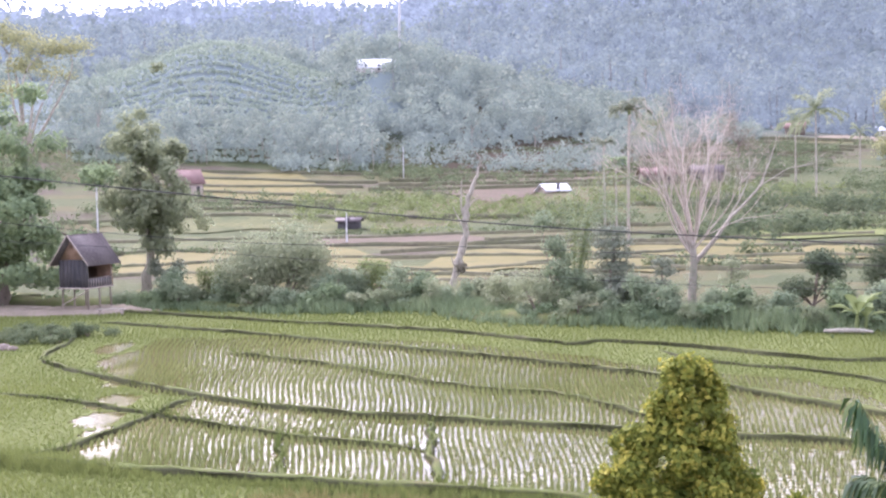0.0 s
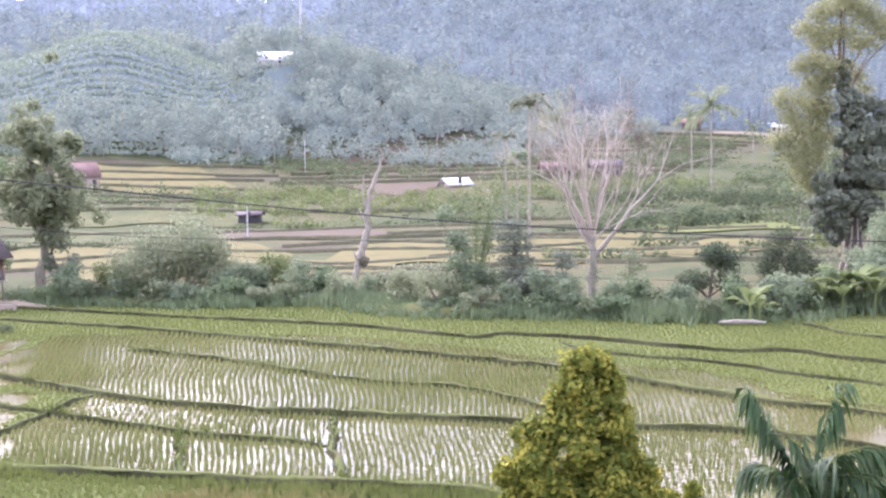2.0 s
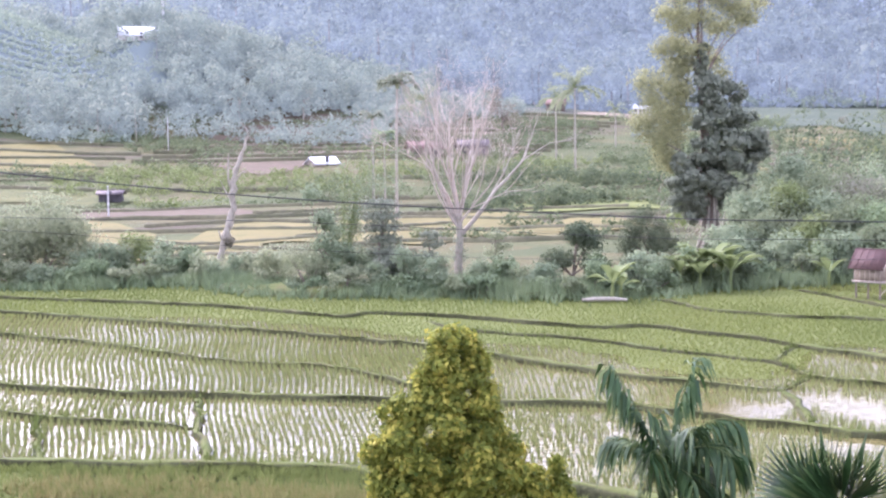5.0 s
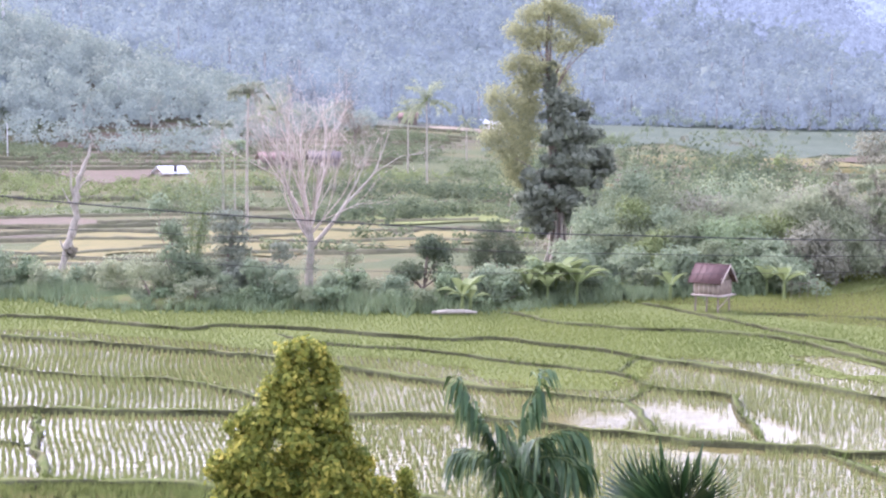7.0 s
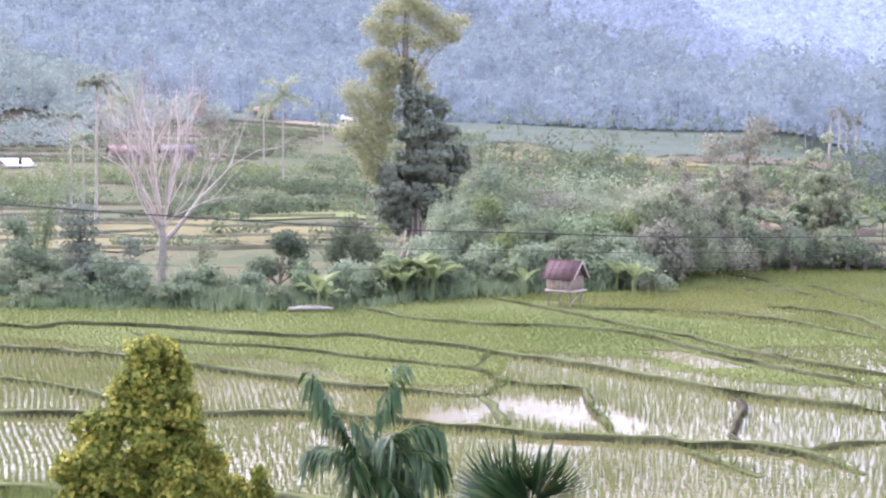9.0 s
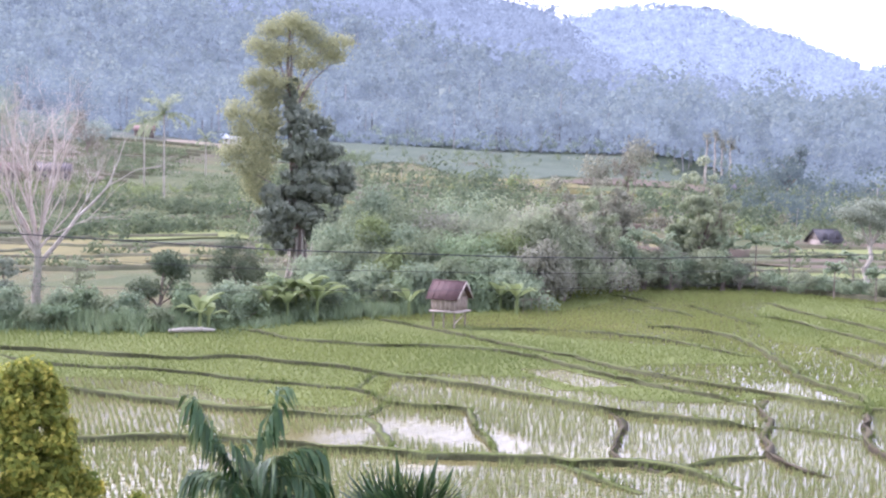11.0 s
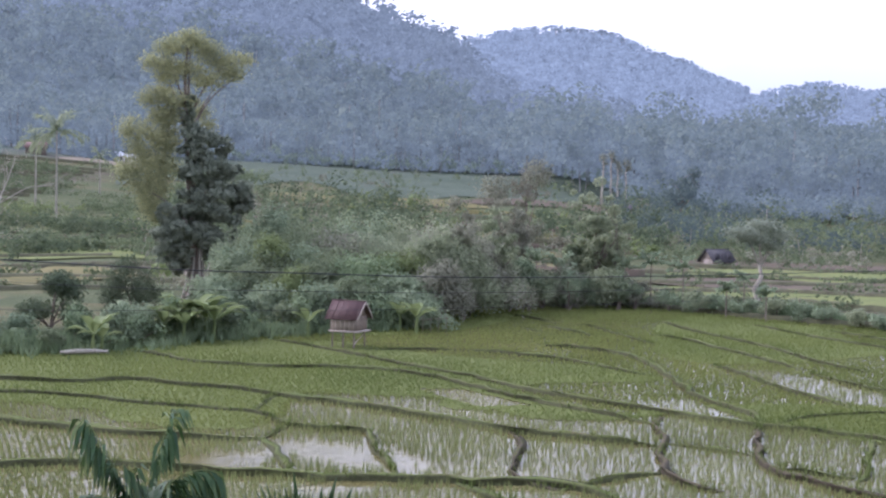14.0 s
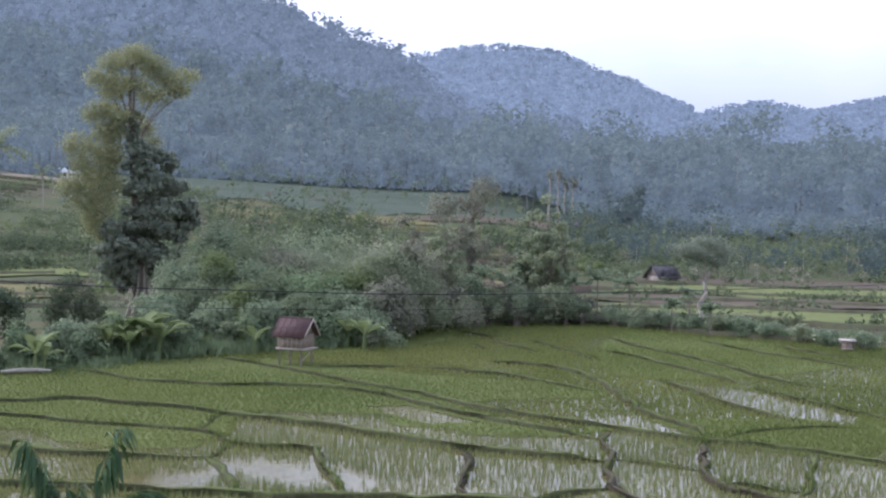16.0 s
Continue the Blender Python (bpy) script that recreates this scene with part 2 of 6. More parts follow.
M_RIDGE = leaf_mat("hill forest leaves with haze glow", (0.014, 0.021, 0.018), (0.033, 0.040, 0.036), (0.048, 0.055, 0.047), 0.95, 0.5, 0.04, (0.186, 0.222, 0.262))
# both slope greens are lightened to carry haze in the colour
M_SLOPE = leaf_mat("mid green slope leaves", (0.105, 0.138, 0.078), (0.16, 0.196, 0.106), (0.225, 0.255, 0.138), 0.8, 0.4, 0.12)
M_DEEP = leaf_mat("deep green slope leaves", (0.07, 0.095, 0.058), (0.112, 0.142, 0.082), (0.165, 0.19, 0.11), 0.8, 0.4, 0.12)
# darker copy of M_SOFT; the lower brightness is put into the colour
M_MID = leaf_mat("feathery leaves toned down", (0.15, 0.185, 0.108), (0.212, 0.25, 0.142), (0.285, 0.32, 0.185), 0.75, 0.45)
M_HUSK = leaf_mat("brown dry leaves", (0.165, 0.157, 0.115), (0.23, 0.212, 0.152), (0.30, 0.275, 0.20), 0.7, 0.25)
M_STRAW = leaf_mat("dry straw", (0.17, 0.17, 0.06), (0.24, 0.22, 0.085), (0.32, 0.28, 0.12), 0.7, 0.25)
M_STUBBLE = surface("straw stubble", (0.135, 0.122, 0.05), (0.168, 0.148, 0.06), (0.108, 0.11, 0.046), 0.08, 0.45, 0.95, 0.6, 0.15)
M_TURF = surface("valley turf", (0.075, 0.092, 0.04), (0.128, 0.13, 0.055), (0.06, 0.07, 0.034), 0.16, 1.3, 0.95, 0.7, 0.2)
M_MEADOW = surface("dull green meadow", (0.07, 0.09, 0.062), (0.092, 0.112, 0.076), (0.058, 0.074, 0.05), 0.05, 0.5, 0.95, 0.6, 0.2)
M_TILLED = surface("brown tilled soil", (0.105, 0.083, 0.06), (0.13, 0.102, 0.074), (0.088, 0.086, 0.05), 0.06, 0.8, 0.95, 0.7, 0.2)
M_CROP = surface("bright young crop", (0.125, 0.15, 0.05), (0.165, 0.18, 0.062), (0.10, 0.115, 0.045), 0.1, 1.0, 0.95, 0.6, 0.15)
M_BANK = surface("grassy bank side", (0.075, 0.08, 0.042), (0.11, 0.106, 0.06), (0.06, 0.056, 0.038), 0.15, 1.3, 0.95, 0.7, 0.15)
M_BARK = surface("grey brown bark", (0.16, 0.13, 0.10), (0.24, 0.20, 0.16), (0.09, 0.07, 0.055), 1.5, 9, 0.9, 0.8, 0.05, (1, 1, 0.3))
# haze is put into this bark's grey base colour
M_HAZEBARK = surface("distant bark greyed by haze", (0.25, 0.25, 0.235), (0.32, 0.31, 0.29), (0.19, 0.185, 0.175), 0.5, 3, 0.95, 0.3, 0.03)
M_PALE = surface("pale bark", (0.31, 0.285, 0.23), (0.40, 0.37, 0.30), (0.17, 0.145, 0.11), 1.2, 6, 0.9, 0.8, 0.05, (1, 1, 0.4))
M_TWIG = surface("pinkish bare twigs", (0.44, 0.38, 0.315), (0.54, 0.475, 0.40), (0.32, 0.265, 0.22), 1.0, 6, 0.9, 0.3, 0.02)
M_SHEET = surface("rusty roof sheets", (0.072, 0.041, 0.037), (0.096, 0.054, 0.048), (0.056, 0.038, 0.035), 0.9, 7, 0.75, 0.4, 0.02, None, 0.1)
M_FADED = surface("faded red roof sheets", (0.17, 0.105, 0.09), (0.22, 0.14, 0.12), (0.13, 0.095, 0.085), 0.7, 5, 0.8, 0.3, 0.02)
M_BROWNROOF = surface("weathered brown sheet roof", (0.085, 0.07, 0.068), (0.125, 0.105, 0.10), (0.16, 0.14, 0.13), 0.8, 6, 0.7, 0.3, 0.02, None, 0.1)
M_MATTING = surface("weathered brown wall boards", (0.25, 0.205, 0.16), (0.33, 0.27, 0.21), (0.16, 0.13, 0.10), 1.4, 12, 0.9, 0.6, 0.02, (1, 1, 0.25))
M_PLANK = surface("grey weathered planks", (0.36, 0.31, 0.26), (0.46, 0.40, 0.34), (0.22, 0.18, 0.145), 1.4, 12, 0.9, 0.6, 0.02, (1, 1, 0.25))
M_POST = surface("brown weathered posts", (0.17, 0.14, 0.11), (0.24, 0.20, 0.16), (0.10, 0.08, 0.065), 1.4, 12, 0.9, 0.6, 0.02, (1, 1, 0.25))
M_DARKWALL = surface("dark boarded wall", (0.05, 0.05, 0.055), (0.075, 0.07, 0.07), (0.10, 0.09, 0.085), 1.5, 12, 0.9, 0.6, 0.02, (1, 1, 0.2))
M_BROWNWALL = surface("brown bamboo matting", (0.24, 0.15, 0.10), (0.32, 0.21, 0.14), (0.15, 0.10, 0.07), 2.0, 16, 0.85, 0.6, 0.02)
M_WHITEROOF = surface("white sheet roof", (0.72, 0.74, 0.75), (0.82, 0.83, 0.83), (0.55, 0.57, 0.58), 0.4, 3, 0.5, 0.2, 0.02)
M_WALL = surface("limewashed wall", (0.55, 0.52, 0.48), (0.65, 0.62, 0.57), (0.35, 0.32, 0.28), 0.6, 5, 0.9, 0.3, 0.02)
M_EARTH = surface("trodden pinkish earth", (0.20, 0.165, 0.125), (0.26, 0.215, 0.16), (0.14, 0.14, 0.08), 0.5, 4, 0.95, 0.7, 0.06)
M_WIRE = surface("black cable sheath", (0.03, 0.03, 0.03), (0.045, 0.045, 0.045), (0.02, 0.02, 0.02), 1, 9, 0.6, 0.1, 0.002)
M_CEMENT = surface("pale cement post", (0.50, 0.50, 0.50), (0.60, 0.60, 0.59), (0.40, 0.40, 0.38), 1, 6, 0.9, 0.2, 0.01)


# ---- building helpers ----
rng = np.random.default_rng(7)


def mesh_of(name, verts, faces):
    """A mesh from arrays of vertices and of faces with one number of corners."""
    V, F = np.asarray(verts, dtype=np.float32), np.asarray(faces, dtype=np.int32)
    me = bpy.data.meshes.new(name)
    k = F.shape[1]
    me.vertices.add(len(V))
    me.vertices.foreach_set("co", V.ravel())
    me.loops.add(F.size)
    me.loops.foreach_set("vertex_index", F.ravel())
    me.polygons.add(len(F))
    me.polygons.foreach_set("loop_start", np.arange(0, F.size, k, dtype=np.int32))
    me.update(calc_edges=True)
    return me


def joined(pieces):
    V, F, k = [], [], 0
    for v, f in pieces:
        V.append(np.asarray(v, dtype=float))
        F.append(np.asarray(f) + k)
        k += len(v)
    return np.concatenate(V), np.concatenate(F)


def smooth(me):
    me.polygons.foreach_set("use_smooth", [True] * len(me.polygons))
    return me


def thing(name, at, label, category, group="", turn=0.0):
    ob = new(name)
    ob.empty_display_size = 0.3
    ob.matrix_world = pose(*at, 0, 0, turn)
    return tagged(ob, label, category, group)


def part(name, data, material, parent, label=""):
    """One mesh object under a thing or a part; data is a mesh or a (vertices, faces) pair."""
    me = data if isinstance(data, bpy.types.Mesh) else mesh_of(name, *data)
    if not me.materials:
        me.materials.append(material)
    ob = new(name, me)
    ob.parent = parent
    return tagged(ob, label)


def alone(name, data, material, label, category, kind="", group=""):
    me = data if isinstance(data, bpy.types.Mesh) else mesh_of(name, *data)
    me.materials.append(material)
    return tagged(new(name, me), label, category, group, kind)


def tube(path, radii, n=7):
    """A tapered tube of quads along a path."""
    P = np.asarray(path, dtype=float)
    T = np.gradient(P, axis=0)
    T /= np.linalg.norm(T, axis=1)[:, None] + 1e-9
    ref = np.where(np.abs(T[:, 2:3]) > 0.9, np.array([[1.0, 0, 0]]), np.array([[0, 0, 1.0]]))
    A = np.cross(T, ref)
    A /= np.linalg.norm(A, axis=1)[:, None] + 1e-9
    B = np.cross(T, A)
    w = np.linspace(0, 2 * np.pi, n, endpoint=False)
    r = np.asarray(radii, dtype=float)[:, None, None]
    V = (P[:, None, :] + r * (np.cos(w)[None, :, None] * A[:, None, :] + np.sin(w)[None, :, None] * B[:, None, :])).reshape(-1, 3)
    i, j = np.meshgrid(np.arange(len(P) - 1), np.arange(n), indexing="ij")
    k = (j + 1) % n
    F = np.stack([i * n + j, i * n + k, (i + 1) * n + k, (i + 1) * n + j], -1).reshape(-1, 4)
    return V, F


def box(x0, x1, y0, y1, z0, z1):
    V = [(x, y, z) for z in (z0, z1) for y in (y0, y1) for x in (x0, x1)]
    return np.array(V, float), np.array([(0, 2, 3, 1), (4, 5, 7, 6), (0, 1, 5, 4), (2, 6, 7, 3), (0, 4, 6, 2), (1, 3, 7, 5)])


def slab(a, b, c, d, thick):
    """A sheet with thickness between four corners."""
    P = np.array([a, b, c, d], float)
    nrm = np.cross(P[1] - P[0], P[3] - P[0])
    nrm *= thick / np.linalg.norm(nrm)
    V = np.concatenate([P, P + nrm])
    return V, np.array([(3, 2, 1, 0), (4, 5, 6, 7), (0, 1, 5, 4), (1, 2, 6, 5), (2, 3, 7, 6), (3, 0, 4, 7)])


def unit(a):
    return a / (np.linalg.norm(a, axis=-1, keepdims=True) + 1e-9)


def leaf_quads(at, size, width=0.5, down=0.0, flat=0.0, along=None, loose=0.42):
    """One bent leaf at each place: a rhomb of its own, turned at random, or hanging, or lying flat, or pointing along."""
    out = None
    if isinstance(at, tuple):
        at, out = at
    N = len(at)
    d = rng.normal(size=(N, 3))
    d[:, 2] = d[:, 2] * (1 - flat) - down
    if along is not None:
        d = unit(d) * 0.6 + along
    d = unit(d)
    s = unit(np.cross(d, rng.normal(size=(N, 3)) * np.array([1 - flat, 1 - flat, 1.0]) + np.array([0, 0, flat])))
    if out is not None:
        o = unit(out + rng.normal(size=(N, 3)) * loose + np.array([0, 0, 0.25]))
        s = unit(np.cross(d, o))
        d = unit(d - o * (d * o).sum(1, keepdims=True) * 0.8 - np.array([0, 0, 0.3 * down]))
    L = (np.asarray(size) * rng.uniform(0.6, 1.35, N))[:, None]
    up = np.cross(s, d) * L * 0.12
    p = np.asarray(at, float) - d * L * 0.5
    V = np.stack([p, p + d * L * 0.45 + s * L * width * 0.5 + up, p + d * L - up, p + d * L * 0.45 - s * L * width * 0.5 + up], 1).reshape(-1, 3)
    return V, np.arange(4 * N).reshape(-1, 4)


def cloud(blobs, count, shell=0.55, gap=0.0, gap_size=1.0):
    """Places for leaves in ellipsoids (x, y, z, rx, ry, rz), most of them towards the outside, thinned in gaps."""
    B = np.asarray(blobs, float)
    w = (B[:, 3] * B[:, 4] * B[:, 5]) ** 0.67
    k = rng.choice(len(B), count, p=w / w.sum())
    d = unit(rng.normal(size=(count, 3)))
    q = (shell + (1 - shell) * rng.random(count) ** 0.7) * np.where(rng.random(count) < 0.12, rng.random(count), 1) * rng.uniform(0.86, 1.1, count)
    P = B[k, :3] + d * q[:, None] * B[k, 3:]
    mid = B[:, :3].mean(0)
    out = unit(d + 0.7 * unit((P - mid) / (np.ptp(B[:, :3], axis=0) + B[:, 3:].mean())))
    if gap > 0:
        f = 2.2 / gap_size
        o = rng.uniform(0, 9, 3)
        v = np.sin(P[:, 0] * f + o[0] + np.sin(P[:, 2] * f * 1.3)) + np.sin(P[:, 1] * f * 1.1 + o[1]) + np.sin(P[:, 2] * f * 1.2 + o[2] + np.sin(P[:, 0] * f * 0.7))
        keep = v > -3 + 6 * gap * rng.uniform(0.6, 1.2, count)
        P, out = P[keep], out[keep]
    return P + rng.normal(size=P.shape) * B[:, 3:].mean() * 0.16, out


def random_blobs(count, centre, spread, radius, squash=0.75):
    c = np.asarray(centre) + rng.normal(size=(count, 3)) * np.asarray(spread) * 0.5
    r = radius * rng.uniform(0.6, 1.25, count)
    return np.column_stack([c, r, r, r * squash])


def limbs(start, way, length, radius, depth, spread, out, tips, lift=0.15, forks=(2, 3), keep=0.72, wobble=0.12, n=6):
    """Branches that fork again and again; the tubes go to out and the ends to tips."""
    steps = 5
    P, d = [np.asarray(start, float)], unit(np.asarray(way, float))
    for _ in range(steps):
        d = unit(d + rng.normal(size=3) * wobble + np.array([0, 0, lift * 0.3]))
        P.append(P[-1] + d * length / steps)
    end = radius * (0.62 if depth else 0.3)
    out.append(tube(P, np.linspace(radius, end, steps + 1), n if radius > 0.05 else 4))
    tips.append(P[-1])
    if depth:
        for k in range(rng.integers(forks[0], forks[1] + 1)):
            side = unit(np.cross(d, rng.normal(size=3)))
            where = P[-1] if k == 0 else P[rng.integers(2, steps + 1)]
            limbs(where, d + side * spread * rng.uniform(0.6, 1.2) + np.array([0, 0, lift]), length * keep * rng.uniform(0.75, 1.15), end * (0.95 if k == 0 else 0.75),
                  depth - 1, spread, out, tips, lift, forks, keep, wobble, n)


# ---- land ----
Z_ROUND = np.array([-40.0, -15, 0, 12, 25, 38, 50, 65])
Z_OUT = np.array([0.0, 95, 130, 200, 260, 320, 400, 520])
Z_LAND = np.array([
    [0, 0, 0, 1, 6, 14, 34, 56],
    [0, 0, 0, 1, 7.5, 17, 40, 56],
    [0, 0, 0, 0.5, 6, 13, 40, 50],
    [0, 0, 0, 1, 7, 13, 24, 36],
    [0, 0, 0, 2, 5, 10, 19, 27],
    [0, 0, 0, 1, 3.5, 8, 15, 23],
    [0, 0, 0, 0, 0.5, 2, 6, 16],
    [0, 0, 0, 0, 0.5, 2, 6, 16],
])
CREST_ROUND = np.array([-60.0, -22, -16, -8, -4.5, -1.5, 2, 12, 25, 29, 30.5, 31.8, 33.6, 34.7, 36.2, 37.4, 39.2, 43, 60, 90])
CREST_UP = np.array([4.0, 6.9, 6.9, 7.7, 7.3, 7.5, 9.6, 10.8, 10.3, 9.5, 9.0, 8.1, 7.7, 7.4, 6.5, 5.3, 4.0, 3.7, 3.7, 2.5])


def land(x, y):
    """Height of the ground."""
    x, y = np.asarray(x, float), np.asarray(y, float)
    r, a = np.hypot(x, y), np.degrees(np.arctan2(x, y))
    a0 = np.clip(a, -40, 64.9)
    i = np.clip(np.searchsorted(Z_ROUND, a0, side="right") - 1, 0, len(Z_ROUND) - 2)
    u = (a0 - Z_ROUND[i]) / (Z_ROUND[i + 1] - Z_ROUND[i])
    u = u * u * (3 - 2 * u)
    rr = np.clip(r, 0, 519.9)
    j = np.clip(np.searchsorted(Z_OUT, rr, side="right") - 1, 0, len(Z_OUT) - 2)
    v = (rr - Z_OUT[j]) / (Z_OUT[j + 1] - Z_OUT[j])
    z = (Z_LAND[i, j] * (1 - u) + Z_LAND[i + 1, j] * u) * (1 - v) + (Z_LAND[i, j + 1] * (1 - u) + Z_LAND[i + 1, j + 1] * u) * v
    crest = 8.2 + 900 * np.tan(np.radians(np.interp(a, CREST_ROUND, CREST_UP)))
    s = np.clip((r - 520) / 380, 0, 1)
    z = z + (crest - z) * s * (1.35 - 0.35 * s)
    back = np.clip((r - 900) / 300, 0, 1)
    z = z * (1 - back * back * (3 - 2 * back))
    fade = 1 - np.clip((np.abs(a - 15) - 75) / 40, 0, 1)      # the hills end beside and behind
    z = z * fade
    wave = np.sin(x * 0.021 + 1.3) * np.sin(y * 0.017 + x * 0.008) + 0.5 * np.sin(x * 0.06 + y * 0.05)
    z = z + wave * np.clip((r - 230) / 400, 0, 1) * 3.0 * (1 - back) * fade
    z = z + 17.0 * np.exp(-((r - 432) / 48) ** 2 - ((a + 10.2) / 4.0) ** 2)       # the tea hill
    z = z + 11.0 * np.exp(-((r - 392) / 30) ** 2 - ((a + 2.6) / 2.6) ** 2)
    return z - 0.18


turns = np.concatenate([np.arange(-180, -30, 6.0), np.arange(-30, 66, 0.5), np.arange(66, 180, 6.0)])
rings = np.concatenate([[0.0, 10, 20], np.arange(30, 130, 10), np.arange(130, 420, 4), np.arange(420, 1240, 15), [1500, 2200, 4800]])
A_, R_ = np.meshgrid(np.radians(turns), rings, indexing="ij")
GX, GY = R_ * np.sin(A_), R_ * np.cos(A_)
GV = np.stack([GX, GY, land(GX, GY)], -1).reshape(-1, 3)
na, nr = len(turns), len(rings)
ii, jj = np.meshgrid(np.arange(na), np.arange(nr - 1), indexing="ij")
i2 = (ii + 1) % na
GF = np.stack([ii * nr + jj, ii * nr + jj + 1, i2 * nr + jj + 1, i2 * nr + jj], -1).reshape(-1, 4)
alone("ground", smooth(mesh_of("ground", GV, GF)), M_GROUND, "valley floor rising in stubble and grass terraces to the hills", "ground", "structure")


# ---- rice fields ----
def curve_through(pts, step=0.8):
    """Points at even steps on a smooth curve through the given ones."""
    P = np.asarray(pts, float)
    Q = np.concatenate([[2 * P[0] - P[1]], P, [2 * P[-1] - P[-2]]])
    out = []
    for k in range(1, len(Q) - 2):
        a, b, c, d = Q[k - 1:k + 3]
        m = max(2, int(np.linalg.norm(c - b) / step))
        t = np.linspace(0, 1, m, endpoint=False)[:, None]
        out.append(0.5 * (2 * b + (c - a) * t + (2 * a - 5 * b + 4 * c - d) * t ** 2 + (3 * b - a - 3 * c + d) * t ** 3))
    return np.concatenate(out + [P[-1:]])


DIKES = []
SEGS = []       # every stretch of dike: x, y, x, y, half width


def dike(pts, width=0.5, height=0.2, label="narrow mud dike with short grass between rice paddies", material=None, name="paddy_dike", category="dike", ragged=1.0):
    P = curve_through(pts)
    N = len(P)
    T = np.gradient(P, axis=0)
    T /= np.linalg.norm(T, axis=1)[:, None] + 1e-9
    S = np.stack([-T[:, 1], T[:, 0]], 1)
    P = P + S * rng.normal(size=(N, 1)) * 0.07 * ragged
    if width < 1:
        DIKES.append(P)
    prof = np.array([(-0.62, -0.3), (-0.5, 0.7), (-0.34, 1.0), (0.34, 1.0), (0.5, 0.7), (0.62, -0.3)])
    w = width * rng.uniform(0.85, 1.2, (N, 1)) * (0.37 if width < 1 else 1.0)
    V = np.zeros((N, 6, 3))
    for k, (u, h) in enumerate(prof):
        V[:, k, :2] = P + S * (u * w + rng.normal(size=(N, 1)) * 0.055 * ragged)
        V[:, k, 2] = h * height * (0.82 if width < 1 else 1) * (rng.uniform(0.8, 1.2, N) if h > 0 else 1)
    ends = np.clip(np.minimum(np.arange(N), np.arange(N)[::-1]) / 2.0, 0.15, 1)
    V[:, :, 2] *= ends[:, None]
    i, j = np.meshgrid(np.arange(N - 1), np.arange(5), indexing="ij")
    F = np.stack([i * 6 + j, i * 6 + j + 1, (i + 1) * 6 + j + 1, (i + 1) * 6 + j], -1).reshape(-1, 4)[:, ::-1]
    for a, b in zip(P[:-1:2], list(P[2::2]) + [P[-1]]):
        SEGS.append((a[0], a[1], b[0], b[1], width * (0.36 if width < 1 else 0.6)))
    return alone(name, mesh_of(name, V.reshape(-1, 3), F), material or M_DIKE, label, category, "structure")


# the long dikes, from the far bank to the near one
dike([(-23, 83), (-10, 73.6), (-0.2, 67), (6.6, 60), (7.5, 61.2), (11.6, 58.6), (16.8, 53.2), (20.1, 52), (21.2, 49.7), (22.7, 47.8), (23.8, 44.6), (25, 42.3), (25.8, 39.7), (27, 36), (27.3, 33.8), (28.5, 32), (29.5, 30.4), (30.2, 29.3)], 0.6, 0.26)
dike([(-22, 76), (-11.6, 68.2), (-2.5, 60.6), (3.4, 55.1), (8.4, 50.2), (10.9, 46.6), (13.5, 42.7), (17, 38.2), (19, 37.2)], 0.7, 0.26)
dike([(10.4, 57.8), (11.6, 53.6), (15.7, 49.7), (18, 46), (20.9, 41.9), (20.9, 38.8), (22.7, 36.3), (21.4, 33.9), (19.9, 30.2)], 0.5, 0.2)
dike([(-11.2, 60.4), (-4.9, 54.7), (0.2, 48.5), (4.6, 45.6), (7, 41.1), (7.6, 38.4)], 0.5, 0.2)
dike([(-21.5, 71), (-20.7, 64.3), (-20, 59), (-16.5, 54.3), (-12, 49.6), (-6.2, 44.4), (-0.2, 41.5), (5, 39.2), (8.9, 37.6), (12.4, 36.2), (15, 33.6), (17.8, 30.9), (21.2, 28.1), (23.3, 26.2), (23.6, 23.6)], 0.6, 0.24)
dike([(-19, 49.5), (-14.8, 46.9), (-9.6, 42.6), (-5.5, 39.5), (-0.6, 36.6)], 0.45, 0.2)
dike([(-16, 37.5), (-9, 34.7), (-3.7, 32.7), (0.1, 31.5), (3.3, 30.2), (8, 27.5), (13, 23)], 0.8, 0.3, "wide grassy field edge along the near paddies")
# short cross dikes
dike([(-0.4, 41.3), (-0.5, 36.6), (-0.1, 31.6)], 0.55, 0.16)
dike([(-5.6, 39.3), (-4.7, 33.1)], 0.4, 0.12)
dike([(-10, 47.6), (-11.7, 40), (-12.4, 37.9), (-14.5, 36.9)], 0.5, 0.2)
dike([(19, 37.2), (18.3, 35), (17.1, 31.6)], 0.55, 0.18)
dike([(23.9, 45.6), (20.9, 41.9)], 0.35, 0.12)
dike([(20.9, 28.4), (20.6, 26.5), (20.9, 24.5)], 0.5, 0.2)
dike([(19, 37.2), (20.9, 38.8)], 0.4, 0.16)
# the terraces of the eastern side
dike([(33.2, 64), (33.4, 60.8), (33.8, 54.3), (33.8, 50.9), (34.4, 46), (34.1, 42.1), (34.4, 39.1), (35.1, 36), (35.5, 33.7), (35.8, 31.3), (36.3, 29.9), (37.1, 28.8), (37.6, 27.5), (38.1, 26.1), (38.3, 24.6), (38.6, 22)], 0.5, 0.22)
dike([(23.9, 62.5), (24.3, 60.5), (24.7, 57.2), (27, 53.6), (30.2, 51.3), (31.9, 49.6), (32.6, 47.1), (32.5, 43.4), (32.4, 40.7), (32.5, 37.2), (33, 34.4), (33.2, 32.2)], 0.55, 0.24)
dike([(40.8, 54.7), (42.2, 51.4), (43, 47.9), (42.5, 43.9), (43, 41.8)], 0.45, 0.2)
dike([(35.6, 57.4), (38.2, 56), (40.8, 54.7)], 0.35, 0.16)
